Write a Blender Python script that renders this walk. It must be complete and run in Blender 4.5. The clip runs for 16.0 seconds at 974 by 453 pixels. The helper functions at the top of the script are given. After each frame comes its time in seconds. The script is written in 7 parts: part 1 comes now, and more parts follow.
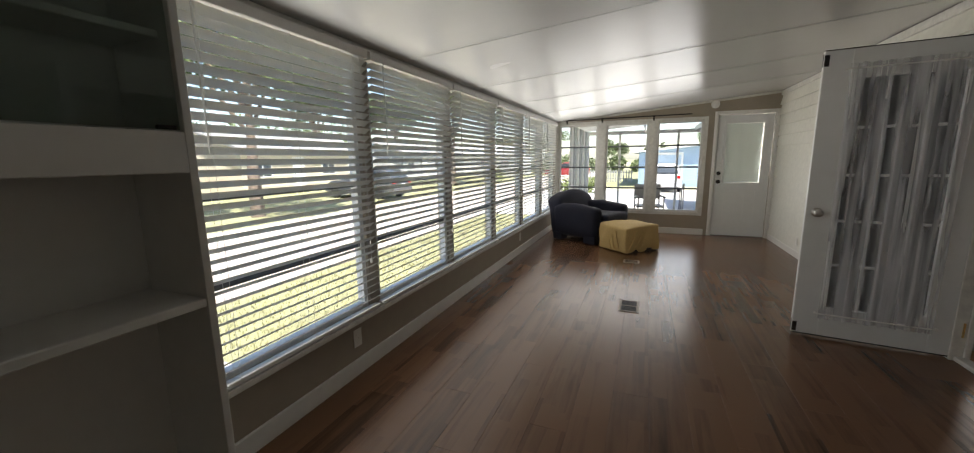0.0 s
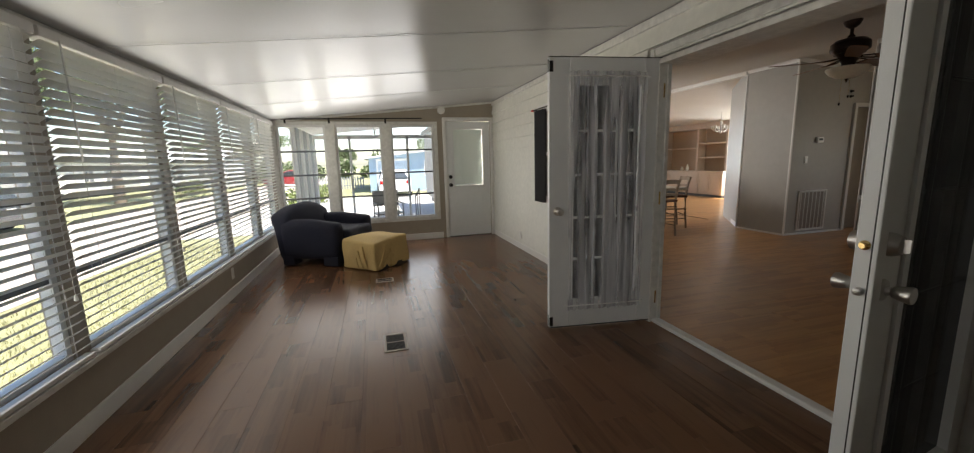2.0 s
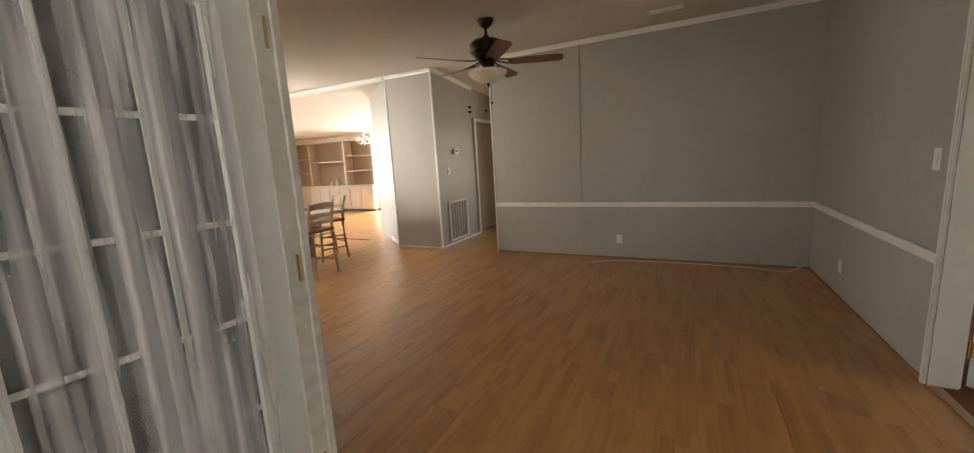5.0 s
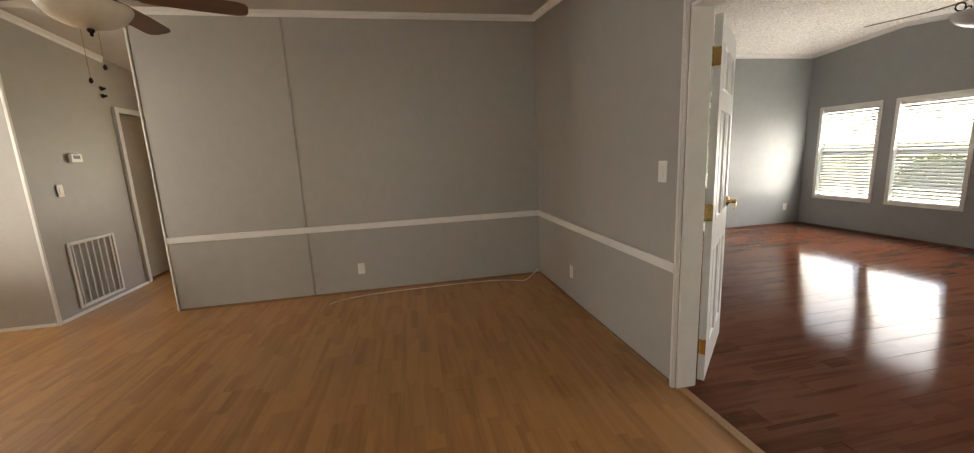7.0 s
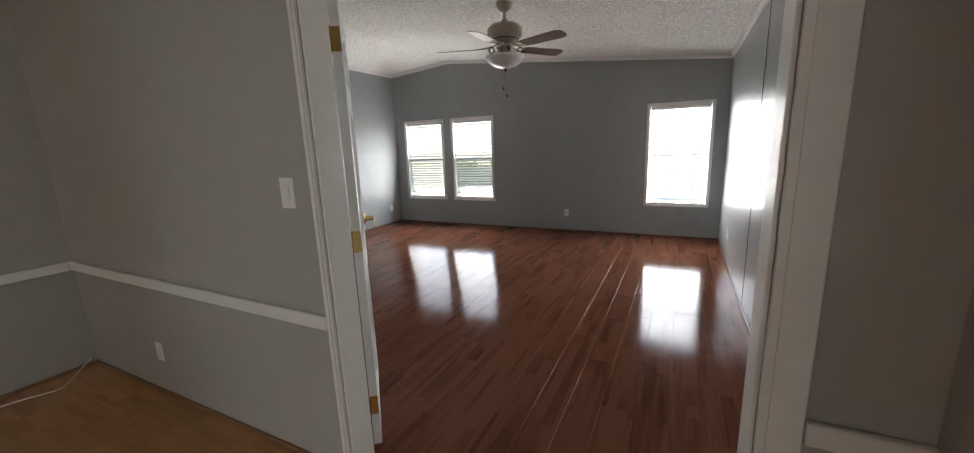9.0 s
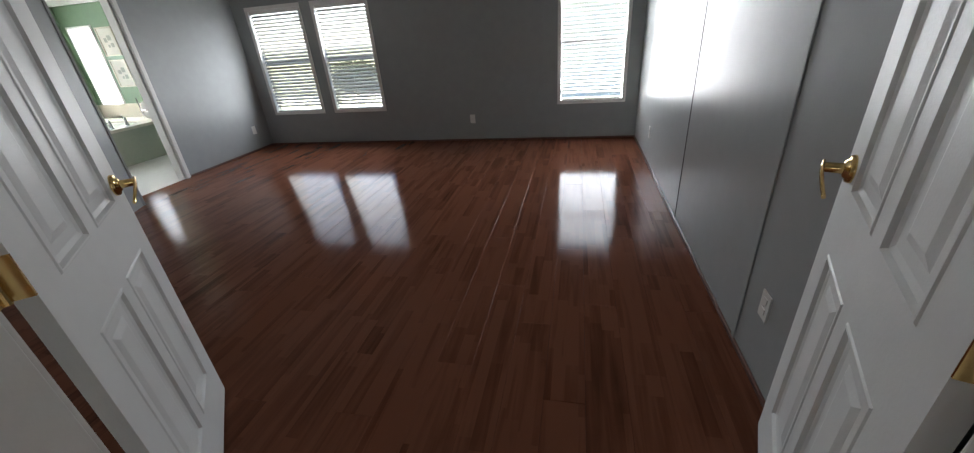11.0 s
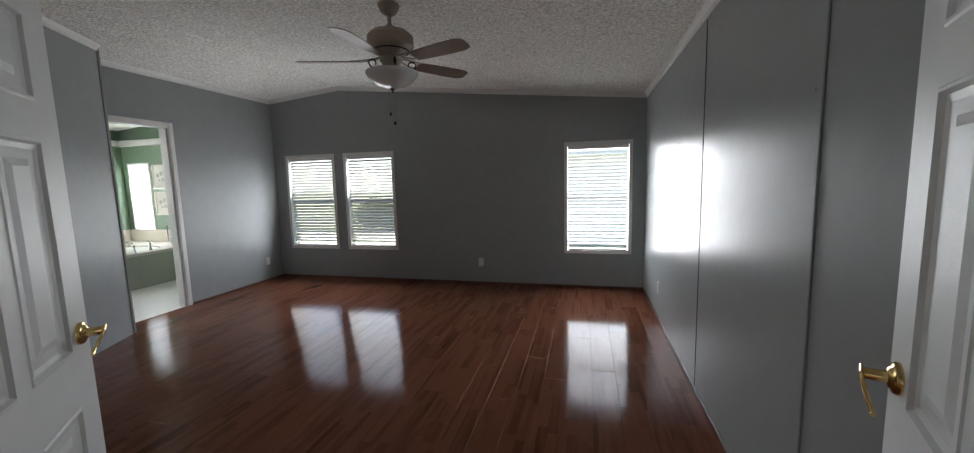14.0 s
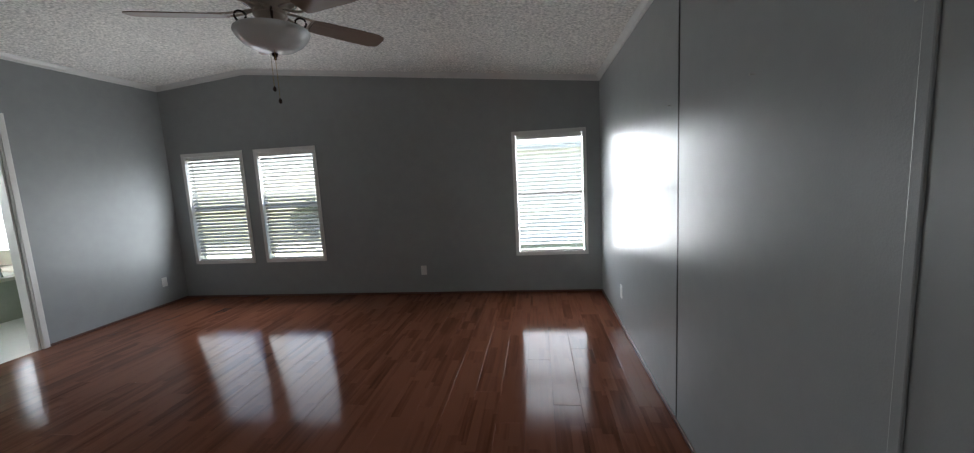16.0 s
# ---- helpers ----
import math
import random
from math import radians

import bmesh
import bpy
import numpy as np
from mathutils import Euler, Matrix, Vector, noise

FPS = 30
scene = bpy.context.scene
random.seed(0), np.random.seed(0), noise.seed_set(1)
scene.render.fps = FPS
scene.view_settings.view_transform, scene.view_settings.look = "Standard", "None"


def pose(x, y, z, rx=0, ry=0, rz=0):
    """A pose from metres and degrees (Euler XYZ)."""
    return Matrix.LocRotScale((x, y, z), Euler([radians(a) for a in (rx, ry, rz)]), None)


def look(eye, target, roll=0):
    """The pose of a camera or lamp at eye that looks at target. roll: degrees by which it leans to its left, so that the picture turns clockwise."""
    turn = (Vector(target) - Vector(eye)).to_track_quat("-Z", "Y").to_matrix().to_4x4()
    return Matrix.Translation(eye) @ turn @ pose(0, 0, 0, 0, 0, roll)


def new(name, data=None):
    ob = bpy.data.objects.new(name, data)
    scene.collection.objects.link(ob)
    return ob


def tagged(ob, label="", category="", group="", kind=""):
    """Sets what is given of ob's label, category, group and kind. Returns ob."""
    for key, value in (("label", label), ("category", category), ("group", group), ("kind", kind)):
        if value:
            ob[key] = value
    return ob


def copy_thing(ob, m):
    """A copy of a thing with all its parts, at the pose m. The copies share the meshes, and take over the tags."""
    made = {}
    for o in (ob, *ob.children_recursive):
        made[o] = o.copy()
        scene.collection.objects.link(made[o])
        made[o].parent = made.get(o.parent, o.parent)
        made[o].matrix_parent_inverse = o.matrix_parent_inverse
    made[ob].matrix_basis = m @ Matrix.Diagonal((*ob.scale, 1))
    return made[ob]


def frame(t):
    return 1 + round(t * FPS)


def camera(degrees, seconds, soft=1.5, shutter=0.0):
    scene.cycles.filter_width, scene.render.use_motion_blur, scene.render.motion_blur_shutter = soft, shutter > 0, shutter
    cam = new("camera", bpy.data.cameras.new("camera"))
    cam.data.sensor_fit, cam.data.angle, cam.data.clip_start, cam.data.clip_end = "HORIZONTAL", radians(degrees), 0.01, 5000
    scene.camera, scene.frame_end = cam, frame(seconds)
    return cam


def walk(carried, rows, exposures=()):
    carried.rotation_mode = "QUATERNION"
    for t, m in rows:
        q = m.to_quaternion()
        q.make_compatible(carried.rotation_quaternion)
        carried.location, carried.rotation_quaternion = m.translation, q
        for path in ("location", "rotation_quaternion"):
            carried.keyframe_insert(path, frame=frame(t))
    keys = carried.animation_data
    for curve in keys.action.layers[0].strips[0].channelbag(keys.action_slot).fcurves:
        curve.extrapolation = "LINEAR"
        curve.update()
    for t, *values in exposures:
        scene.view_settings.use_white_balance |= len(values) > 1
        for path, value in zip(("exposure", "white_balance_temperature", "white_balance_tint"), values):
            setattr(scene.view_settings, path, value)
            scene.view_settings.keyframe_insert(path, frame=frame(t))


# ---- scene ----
cam = camera(102.1, 16.0, soft=1.15)
PATH = [
    (0, (0.528, 0.181, 1.343), (-0.208, 2.011, 1.009), -0.7),
    (0.5, (0.512, 0.431, 1.344), (0.105, 2.379, 1.138), -3.3),
    (1, (0.475, 0.624, 1.335), (0.379, 2.598, 1.027), -1.5),
    (1.5, (0.385, 0.834, 1.343), (0.744, 2.779, 1.043), -2.3),
    (2, (0.38, 0.985, 1.328), (0.911, 2.885, 1.001), -1.5),
    (2.5, (0.487, 1.24, 1.316), (1.178, 3.074, 0.917), -1.6),
    (3, (0.605, 1.483, 1.317), (1.561, 3.197, 0.932), -0.8),
    (3.5, (0.742, 1.754, 1.318), (2.082, 3.184, 0.918), -2.4),
    (3.7, (0.821, 1.825, 1.331), (2.229, 3.185, 0.921), -3.3),
    (5.8, (2.046, 2.492, 1.359), (3.949, 3.019, 1.045), -2.1),
    (6, (2.145, 2.508, 1.359), (4.073, 2.925, 1.03), -2.1),
    (6.5, (2.392, 2.57, 1.367), (4.367, 2.576, 1.053), -3.6),
    (7, (2.594, 2.502, 1.356), (4.528, 2.132, 1.005), -2.7),
    (7.5, (2.876, 2.345, 1.365), (4.774, 1.853, 0.97), -4.3),
    (8, (3.062, 2.293, 1.386), (4.857, 1.504, 0.992), -3.9),
    (8.5, (3.181, 2.25, 1.391), (4.525, 0.807, 1.057), -4.1),
    (9, (3.21, 2.138, 1.38), (4.081, 0.383, 0.977), -2.1),
    (9.5, (3.261, 1.902, 1.374), (4.044, 0.125, 0.896), -3.4),
    (10, (3.338, 1.677, 1.344), (4.027, -0.064, 0.64), -2.8),
    (10.2, (3.406, 1.572, 1.321), (3.939, -0.156, 0.465), -3.2),
    (12.3, (3.428, 1.256, 1.381), (3.829, -0.487, 0.486), -5.1),
    (12.5, (3.425, 1.254, 1.369), (3.847, -0.549, 0.613), -4.1),
    (13, (3.42, 1.244, 1.388), (3.868, -0.646, 0.911), -2.1),
    (13.5, (3.417, 1.254, 1.398), (3.868, -0.668, 1.075), -1.7),
    (14, (3.399, 1.219, 1.408), (3.889, -0.706, 1.177), -1.5),
    (14.5, (3.38, 1.199, 1.405), (3.935, -0.716, 1.241), -1.7),
    (15, (3.396, 1.084, 1.396), (3.983, -0.818, 1.197), -2.6),
    (15.5, (3.459, 0.845, 1.4), (3.843, -1.11, 1.225), -1.6),
    (16, (3.41, 0.599, 1.388), (3.669, -1.367, 1.133), -3.1),
]
EXPOSURES = [(0.0, 1.75, 6600, 10), (1.0, 1.4, 6600, 10), (2.0, 1.75, 6650, 10), (3.0, 1.9, 6700, 10), (3.7, 2.2, 6900, 10), (5.8, 3.4, 7250, 10), (7.5, 3.4, 7300, 10), (8.5, 3.5, 6700, 10), (9.0, 3.05, 6250, 10), (10.0, 2.5, 6050, 10), (12.3, 2.38, 6000, 9), (13.5, 2.22, 6000, 9), (16.0, 2.22, 5900, 8)]
walk(cam, [(t, look(eye, target, roll)) for t, eye, target, roll in PATH], EXPOSURES)

# world, sun and window light
world = bpy.data.worlds.new("sky")
scene.world = world
world.use_nodes = True
wn = world.node_tree.nodes
sky = wn.new("ShaderNodeTexSky")
sky.sky_type = "NISHITA"
sky.sun_disc = False
sky.sun_elevation = radians(62)
sky.sun_rotation = radians(130)
world.node_tree.links.new(sky.outputs["Color"], wn["Background"].inputs["Color"])
wn["Background"].inputs["Strength"].default_value = 0.10
sun_data = bpy.data.lights.new("sun", "SUN")
sun_data.energy, sun_data.angle, sun_data.color = 4.5, radians(0.6), (1.0, 0.95, 0.88)
sun = new("sun", sun_data)
SUN_AZ, SUN_EL = radians(-40), radians(62)  # high, over the bedroom corner
sun.matrix_world = look((0, 0, 0), (-math.cos(SUN_AZ) * math.cos(SUN_EL), -math.sin(SUN_AZ) * math.cos(SUN_EL), -math.sin(SUN_EL)))
sun.location = (0, 0, 30)


def window_lamp(name, place, aim, width, height, watts, colour=(1, 0.98, 0.95)):
    """A lamp for daylight in a window or an added opening, shining inwards."""
    d = bpy.data.lights.new(name, "AREA")
    d.shape, d.size, d.size_y, d.energy, d.color = "RECTANGLE", width, height, watts, colour
    ob = new(name, d)
    ob.matrix_world = look(place, aim)
    return ob


BED_WINDOWS = [(7.03, 7.85), (6.06, 6.85), (2.865, 3.665)]
BED_Z0, BED_Z1 = 0.455, 1.85
for (a, b), watts, depth in zip(BED_WINDOWS, (3.1, 4.8, 13.5), (-3.93, -3.93, -4.2)):
    window_lamp("window_light", ((a + b) / 2, depth, 1.15), ((a + b) / 2, 0, 2.1), b - a - 0.02, 1.38, watts)
window_lamp("window_light", (-1.055, 4.45, 1.2), (3, 4.45, 1.1), 6.7, 1.6, 9, (1, 0.97, 0.92))
window_lamp("window_light", (0.17, 7.845, 1.18), (0.17, 3, 1.0), 2.4, 1.55, 7, (1, 0.98, 0.95))
window_lamp("window_light", (11.45, -3.275, 1.3), (8, -3.275, 1.0), 0.5, 1.2, 16)
# added lamp in an unseen opening, brightens the hall
window_lamp("window_light", (11.45, 2.8, 1.4), (8, 2.8, 1.2), 1.6, 1.2, 6)
# fill for the tub's front, through an unseen opening added in the far wall
window_lamp("window_light", (11.45, -1.4, 1.5), (8, -1.6, 1.0), 1.0, 1.1, 14)
window_lamp("window_light", (12.0, 9.2, 1.4), (6, 9.2, 1.4), 2.6, 1.6, 62, (0.86, 0.93, 1.0))
window_lamp("window_light", (9.5, 17.6, 1.4), (9.5, 8, 1.4), 3.0, 1.6, 62, (0.86, 0.93, 1.0))
# kitchen fill from an opening added out of view
window_lamp("window_light", (2.2, 8.75, 1.6), (8, 8.75, 1.0), 1.2, 1.0, 26)
window_lamp("window_light", (10.85, -4.4, 1.3), (10.85, 0, 1.2), 0.6, 1.3, 16)


# ---- materials ----
def material(name, colour, rough=0.5, metal=0.0, vary=0.08, scale=6.0, bump=0.0, bump_scale=60.0, stretch=(1, 1, 1), coat=0.0, stain=0.0, island=False, per_object=0.0, detail=6.0, broad=1.0):
    """A node material: base colour with large and small variation, fine relief and uneven gloss."""
    m = bpy.data.materials.new(name)
    m.use_nodes = True
    n, l = m.node_tree.nodes, m.node_tree.links
    b = n["Principled BSDF"]
    tc = n.new("ShaderNodeTexCoord")
    mp = n.new("ShaderNodeMapping")
    mp.inputs["Scale"].default_value = stretch
    l.new(tc.outputs["Object"], mp.inputs["Vector"])
    vec = mp.outputs["Vector"]
    if per_object:
        oi = n.new("ShaderNodeObjectInfo")
        off = n.new("ShaderNodeVectorMath")
        off.operation = "MULTIPLY_ADD"
        l.new(oi.outputs["Random"], off.inputs[0])
        off.inputs[1].default_value = (37, 53, 11)
        l.new(vec, off.inputs[2])
        vec = off.outputs[0]
    big = n.new("ShaderNodeTexNoise")
    big.inputs["Scale"].default_value = scale * 0.25
    big.inputs["Detail"].default_value = 3
    fine = n.new("ShaderNodeTexNoise")
    fine.inputs["Scale"].default_value = scale * 4
    fine.inputs["Detail"].default_value = detail
    l.new(vec, big.inputs["Vector"])
    l.new(vec, fine.inputs["Vector"])
    add = n.new("ShaderNodeMath")
    add.operation = "MULTIPLY_ADD"
    l.new(big.outputs["Fac"], add.inputs[0])
    add.inputs[1].default_value = broad
    l.new(fine.outputs["Fac"], add.inputs[2])
    val = add.outputs[0]
    lo, hi = 0.5 + 0.5 * broad - 0.4, 0.5 + 0.5 * broad + 0.4
    rng = n.new("ShaderNodeMapRange")
    rng.inputs["From Min"].default_value, rng.inputs["From Max"].default_value = lo, hi
    rng.inputs["To Min"].default_value, rng.inputs["To Max"].default_value = 1 - vary, 1 + vary
    rng.clamp = False
    l.new(val, rng.inputs["Value"])
    fac = rng.outputs["Result"]
    if per_object or island:
        if island:
            src = n.new("ShaderNodeNewGeometry").outputs["Random Per Island"]
        else:
            src = oi.outputs["Random"]
        r2 = n.new("ShaderNodeMapRange")
        k = per_object or 0.25
        r2.inputs["To Min"].default_value, r2.inputs["To Max"].default_value = 1 - k, 1 + k
        l.new(src, r2.inputs["Value"])
        mul = n.new("ShaderNodeMath")
        mul.operation = "MULTIPLY"
        l.new(fac, mul.inputs[0])
        l.new(r2.outputs["Result"], mul.inputs[1])
        fac = mul.outputs[0]
    vm = n.new("ShaderNodeVectorMath")
    vm.operation = "SCALE"
    vm.inputs[0].default_value = colour
    l.new(fac, vm.inputs["Scale"])
    l.new(vm.outputs[0], b.inputs["Base Color"])
    b.inputs["Metallic"].default_value = metal
    rr = n.new("ShaderNodeMapRange")
    rr.inputs["From Min"].default_value, rr.inputs["From Max"].default_value = 0.1, 0.9
    rr.inputs["To Min"].default_value, rr.inputs["To Max"].default_value = max(0.02, rough * 0.85), min(1, rough * 1.15)
    l.new(big.outputs["Fac"], rr.inputs["Value"])
    l.new(rr.outputs["Result"], b.inputs["Roughness"])
    b.inputs["Coat Weight"].default_value = coat
    b.inputs["Coat Roughness"].default_value = 0.08
    if bump:
        bn = n.new("ShaderNodeTexNoise")
        bn.inputs["Scale"].default_value = bump_scale
        bn.inputs["Detail"].default_value = 3
        l.new(vec, bn.inputs["Vector"])
        bp = n.new("ShaderNodeBump")
        bp.inputs["Strength"].default_value = bump
        bp.inputs["Distance"].default_value = 0.02 if bump >= 1 else 0.01
        l.new(bn.outputs["Fac"], bp.inputs["Height"])
        l.new(bp.outputs["Normal"], b.inputs["Normal"])
    return m


def wood(name, dark, light, rough=0.3, strips=0, coat=0.0, tone=0.2, blotch=0.5, contrast=0.45, spec=0.5):
    """Laminate or stained wood with grain along the local x axis."""
    m = bpy.data.materials.new(name)
    m.use_nodes = True
    n, l = m.node_tree.nodes, m.node_tree.links
    b = n["Principled BSDF"]
    tc, oi = n.new("ShaderNodeTexCoord"), n.new("ShaderNodeObjectInfo")
    off = n.new("ShaderNodeVectorMath")
    off.operation = "MULTIPLY_ADD"
    l.new(oi.outputs["Random"], off.inputs[0])
    off.inputs[1].default_value = (37, 53, 11)
    l.new(tc.outputs["Object"], off.inputs[2])
    mp = n.new("ShaderNodeMapping")
    mp.inputs["Scale"].default_value = (1.6, 22, 22)
    l.new(off.outputs[0], mp.inputs["Vector"])
    g = n.new("ShaderNodeTexNoise")
    g.inputs["Scale"].default_value, g.inputs["Detail"].default_value, g.inputs["Distortion"].default_value = 1.3, 8, 0.7
    l.new(mp.outputs[0], g.inputs["Vector"])
    mp2 = n.new("ShaderNodeMapping")
    mp2.inputs["Scale"].default_value = (1.8, 6, 6)
    l.new(off.outputs[0], mp2.inputs["Vector"])
    k = n.new("ShaderNodeTexNoise")
    k.inputs["Scale"].default_value, k.inputs["Detail"].default_value = 1.2, 4
    l.new(mp2.outputs[0], k.inputs["Vector"])
    mixf = n.new("ShaderNodeMath")
    mixf.operation = "MULTIPLY_ADD"
    l.new(k.outputs["Fac"], mixf.inputs[0])
    mixf.inputs[1].default_value = blotch * 2
    l.new(g.outputs["Fac"], mixf.inputs[2])
    add = n.new("ShaderNodeMath")
    add.operation = "MULTIPLY_ADD"
    l.new(oi.outputs["Random"], add.inputs[0])
    add.inputs[1].default_value = tone * 2
    l.new(mixf.outputs[0], add.inputs[2])
    val = add.outputs[0]
    top = 1.0 + blotch + tone
    if strips:
        sep = n.new("ShaderNodeSeparateXYZ")
        l.new(tc.outputs["Object"], sep.inputs[0])
        cell = n.new("ShaderNodeMath")
        cell.operation = "MULTIPLY"
        cell.inputs[1].default_value = strips
        l.new(sep.outputs["Y"], cell.inputs[0])
        fl = n.new("ShaderNodeMath")
        fl.operation = "FLOOR"
        l.new(cell.outputs[0], fl.inputs[0])
        sh = n.new("ShaderNodeMath")
        sh.operation = "MULTIPLY_ADD"
        l.new(fl.outputs[0], sh.inputs[0])
        sh.inputs[1].default_value = 0.37
        l.new(sep.outputs["X"], sh.inputs[2])
        xs = n.new("ShaderNodeMath")
        xs.operation = "MULTIPLY"
        xs.inputs[1].default_value = 2.4
        l.new(sh.outputs[0], xs.inputs[0])
        fx = n.new("ShaderNodeMath")
        fx.operation = "FLOOR"
        l.new(xs.outputs[0], fx.inputs[0])
        cmb = n.new("ShaderNodeCombineXYZ")
        l.new(fx.outputs[0], cmb.inputs[0])
        l.new(fl.outputs[0], cmb.inputs[1])
        l.new(oi.outputs["Random"], cmb.inputs[2])
        wnz = n.new("ShaderNodeTexWhiteNoise")
        l.new(cmb.outputs[0], wnz.inputs["Vector"])
        a2 = n.new("ShaderNodeMath")
        a2.operation = "MULTIPLY_ADD"
        l.new(wnz.outputs["Value"], a2.inputs[0])
        a2.inputs[1].default_value = 0.5
        l.new(val, a2.inputs[2])
        val = a2.outputs[0]
        top += 0.25
    rng = n.new("ShaderNodeMapRange")
    rng.inputs["From Min"].default_value, rng.inputs["From Max"].default_value = top / 2 - contrast, top / 2 + contrast
    l.new(val, rng.inputs["Value"])
    mix = n.new("ShaderNodeMix")
    mix.data_type = "RGBA"
    mix.inputs["A"].default_value, mix.inputs["B"].default_value = (*dark, 1), (*light, 1)
    l.new(rng.outputs["Result"], mix.inputs["Factor"])
    l.new(mix.outputs["Result"], b.inputs["Base Color"])
    rr = n.new("ShaderNodeMapRange")
    rr.inputs["To Min"].default_value, rr.inputs["To Max"].default_value = rough * 0.9, rough * 1.1
    l.new(k.outputs["Fac"], rr.inputs["Value"])
    l.new(rr.outputs["Result"], b.inputs["Roughness"])
    b.inputs["Specular IOR Level"].default_value = spec
    b.inputs["Coat Weight"].default_value = coat
    b.inputs["Coat Roughness"].default_value = 0.06
    bp = n.new("ShaderNodeBump")
    bp.inputs["Strength"].default_value, bp.inputs["Distance"].default_value = 0.012, 0.001
    l.new(g.outputs["Fac"], bp.inputs["Height"])
    l.new(bp.outputs["Normal"], b.inputs["Normal"])
    return m


def glass(name, tint=(1, 1, 1), gloss=0.02):
    """Thin clear glass: light passes straight through, with a mirror sheen."""
    m = bpy.data.materials.new(name)
    m.use_nodes = True
    n, l = m.node_tree.nodes, m.node_tree.links
    n.remove(n["Principled BSDF"])
    tr, gl, mx = n.new("ShaderNodeBsdfTransparent"), n.new("ShaderNodeBsdfGlossy"), n.new("ShaderNodeMixShader")
    lw, pw, ma = n.new("ShaderNodeLayerWeight"), n.new("ShaderNodeMath"), n.new("ShaderNodeMath")
    tr.inputs["Color"].default_value = (*tint, 1)
    gl.inputs["Roughness"].default_value = gloss
    lw.inputs["Blend"].default_value = 0.5
    pw.operation, ma.operation = "POWER", "MULTIPLY_ADD"
    pw.inputs[1].default_value = 4.0
    ma.inputs[1].default_value, ma.inputs[2].default_value = 0.5, 0.03
    l.new(lw.outputs["Facing"], pw.inputs[0])
    l.new(pw.outputs[0], ma.inputs[0])
    l.new(ma.outputs[0], mx.inputs[0])
    l.new(tr.outputs[0], mx.inputs[1])
    l.new(gl.outputs[0], mx.inputs[2])
    l.new(mx.outputs[0], n["Material Output"].inputs["Surface"])
    return m


def sheer(name, colour=(0.85, 0.85, 0.85), clear=0.35, gathers=0.0):
    """Thin woven cloth that lets part of the light through; gathers: how much denser it is where the folds bunch."""
    m = bpy.data.materials.new(name)
    m.use_nodes = True
    n, l = m.node_tree.nodes, m.node_tree.links
    n.remove(n["Principled BSDF"])
    tr, df, tl = n.new("ShaderNodeBsdfTransparent"), n.new("ShaderNodeBsdfDiffuse"), n.new("ShaderNodeBsdfTranslucent")
    m1, m2 = n.new("ShaderNodeMixShader"), n.new("ShaderNodeMixShader")
    df.inputs["Color"].default_value = tl.inputs["Color"].default_value = (*colour, 1)
    m1.inputs[0].default_value = 0.4
    l.new(df.outputs[0], m1.inputs[1])
    l.new(tl.outputs[0], m1.inputs[2])
    m2.inputs[0].default_value = clear
    if gathers:
        tc, mp, nz, rg = n.new("ShaderNodeTexCoord"), n.new("ShaderNodeMapping"), n.new("ShaderNodeTexNoise"), n.new("ShaderNodeMapRange")
        mp.inputs["Scale"].default_value = (17, 0.0, 0.9)
        nz.inputs["Scale"].default_value, nz.inputs["Detail"].default_value = 1.0, 3
        rg.inputs["From Min"].default_value, rg.inputs["From Max"].default_value = 0.40, 0.60
        rg.inputs["To Min"].default_value, rg.inputs["To Max"].default_value = clear - gathers, clear + gathers
        l.new(tc.outputs["Object"], mp.inputs["Vector"])
        l.new(mp.outputs[0], nz.inputs["Vector"])
        l.new(nz.outputs["Fac"], rg.inputs["Value"])
        l.new(rg.outputs["Result"], m2.inputs[0])
    l.new(m1.outputs[0], m2.inputs[1])
    l.new(tr.outputs[0], m2.inputs[2])
    l.new(m2.outputs[0], n["Material Output"].inputs["Surface"])
    return m


def glow(name, colour, strength):
    m = bpy.data.materials.new(name)
    m.use_nodes = True
    b = m.node_tree.nodes["Principled BSDF"]
    b.inputs["Base Color"].default_value = (0.9, 0.9, 0.88, 1)
    b.inputs["Emission Color"].default_value = (*colour, 1)
    b.inputs["Emission Strength"].default_value = strength
    return m


WHITE = material("white_trim_paint", (0.76, 0.75, 0.72), 0.35, vary=0.05, scale=3, bump=0.05, bump_scale=90)
DIRTY = material("weathered_white_paint", (0.66, 0.65, 0.61), 0.5, vary=0.22, scale=5, bump=0.15, bump_scale=40)
DOORW = material("white_door_paint", (0.74, 0.75, 0.74), 0.42, vary=0.04, scale=3, bump=0.04, bump_scale=140)
GREY = material("grey_wall_paint", (0.385, 0.367, 0.335), 0.45, vary=0.06, scale=2.5, bump=0.10, bump_scale=180)
BEDGREY = material("satin_grey_wall_paint", (0.325, 0.338, 0.335), 0.30, vary=0.06, scale=2.5, bump=0.045, bump_scale=160)
BEDGREY.node_tree.nodes["Principled BSDF"].inputs["Specular IOR Level"].default_value = 0.33
TAUPE = material("taupe_wall_paint", (0.34, 0.295, 0.235), 0.5, vary=0.07, scale=3, bump=0.1, bump_scale=120)
GREEN = material("green_wall_paint", (0.20, 0.29, 0.19), 0.5, vary=0.06, scale=3)
SIDING = material("cream_painted_siding", (0.70, 0.69, 0.63), 0.5, vary=0.1, scale=4, bump=0.12, bump_scale=50)
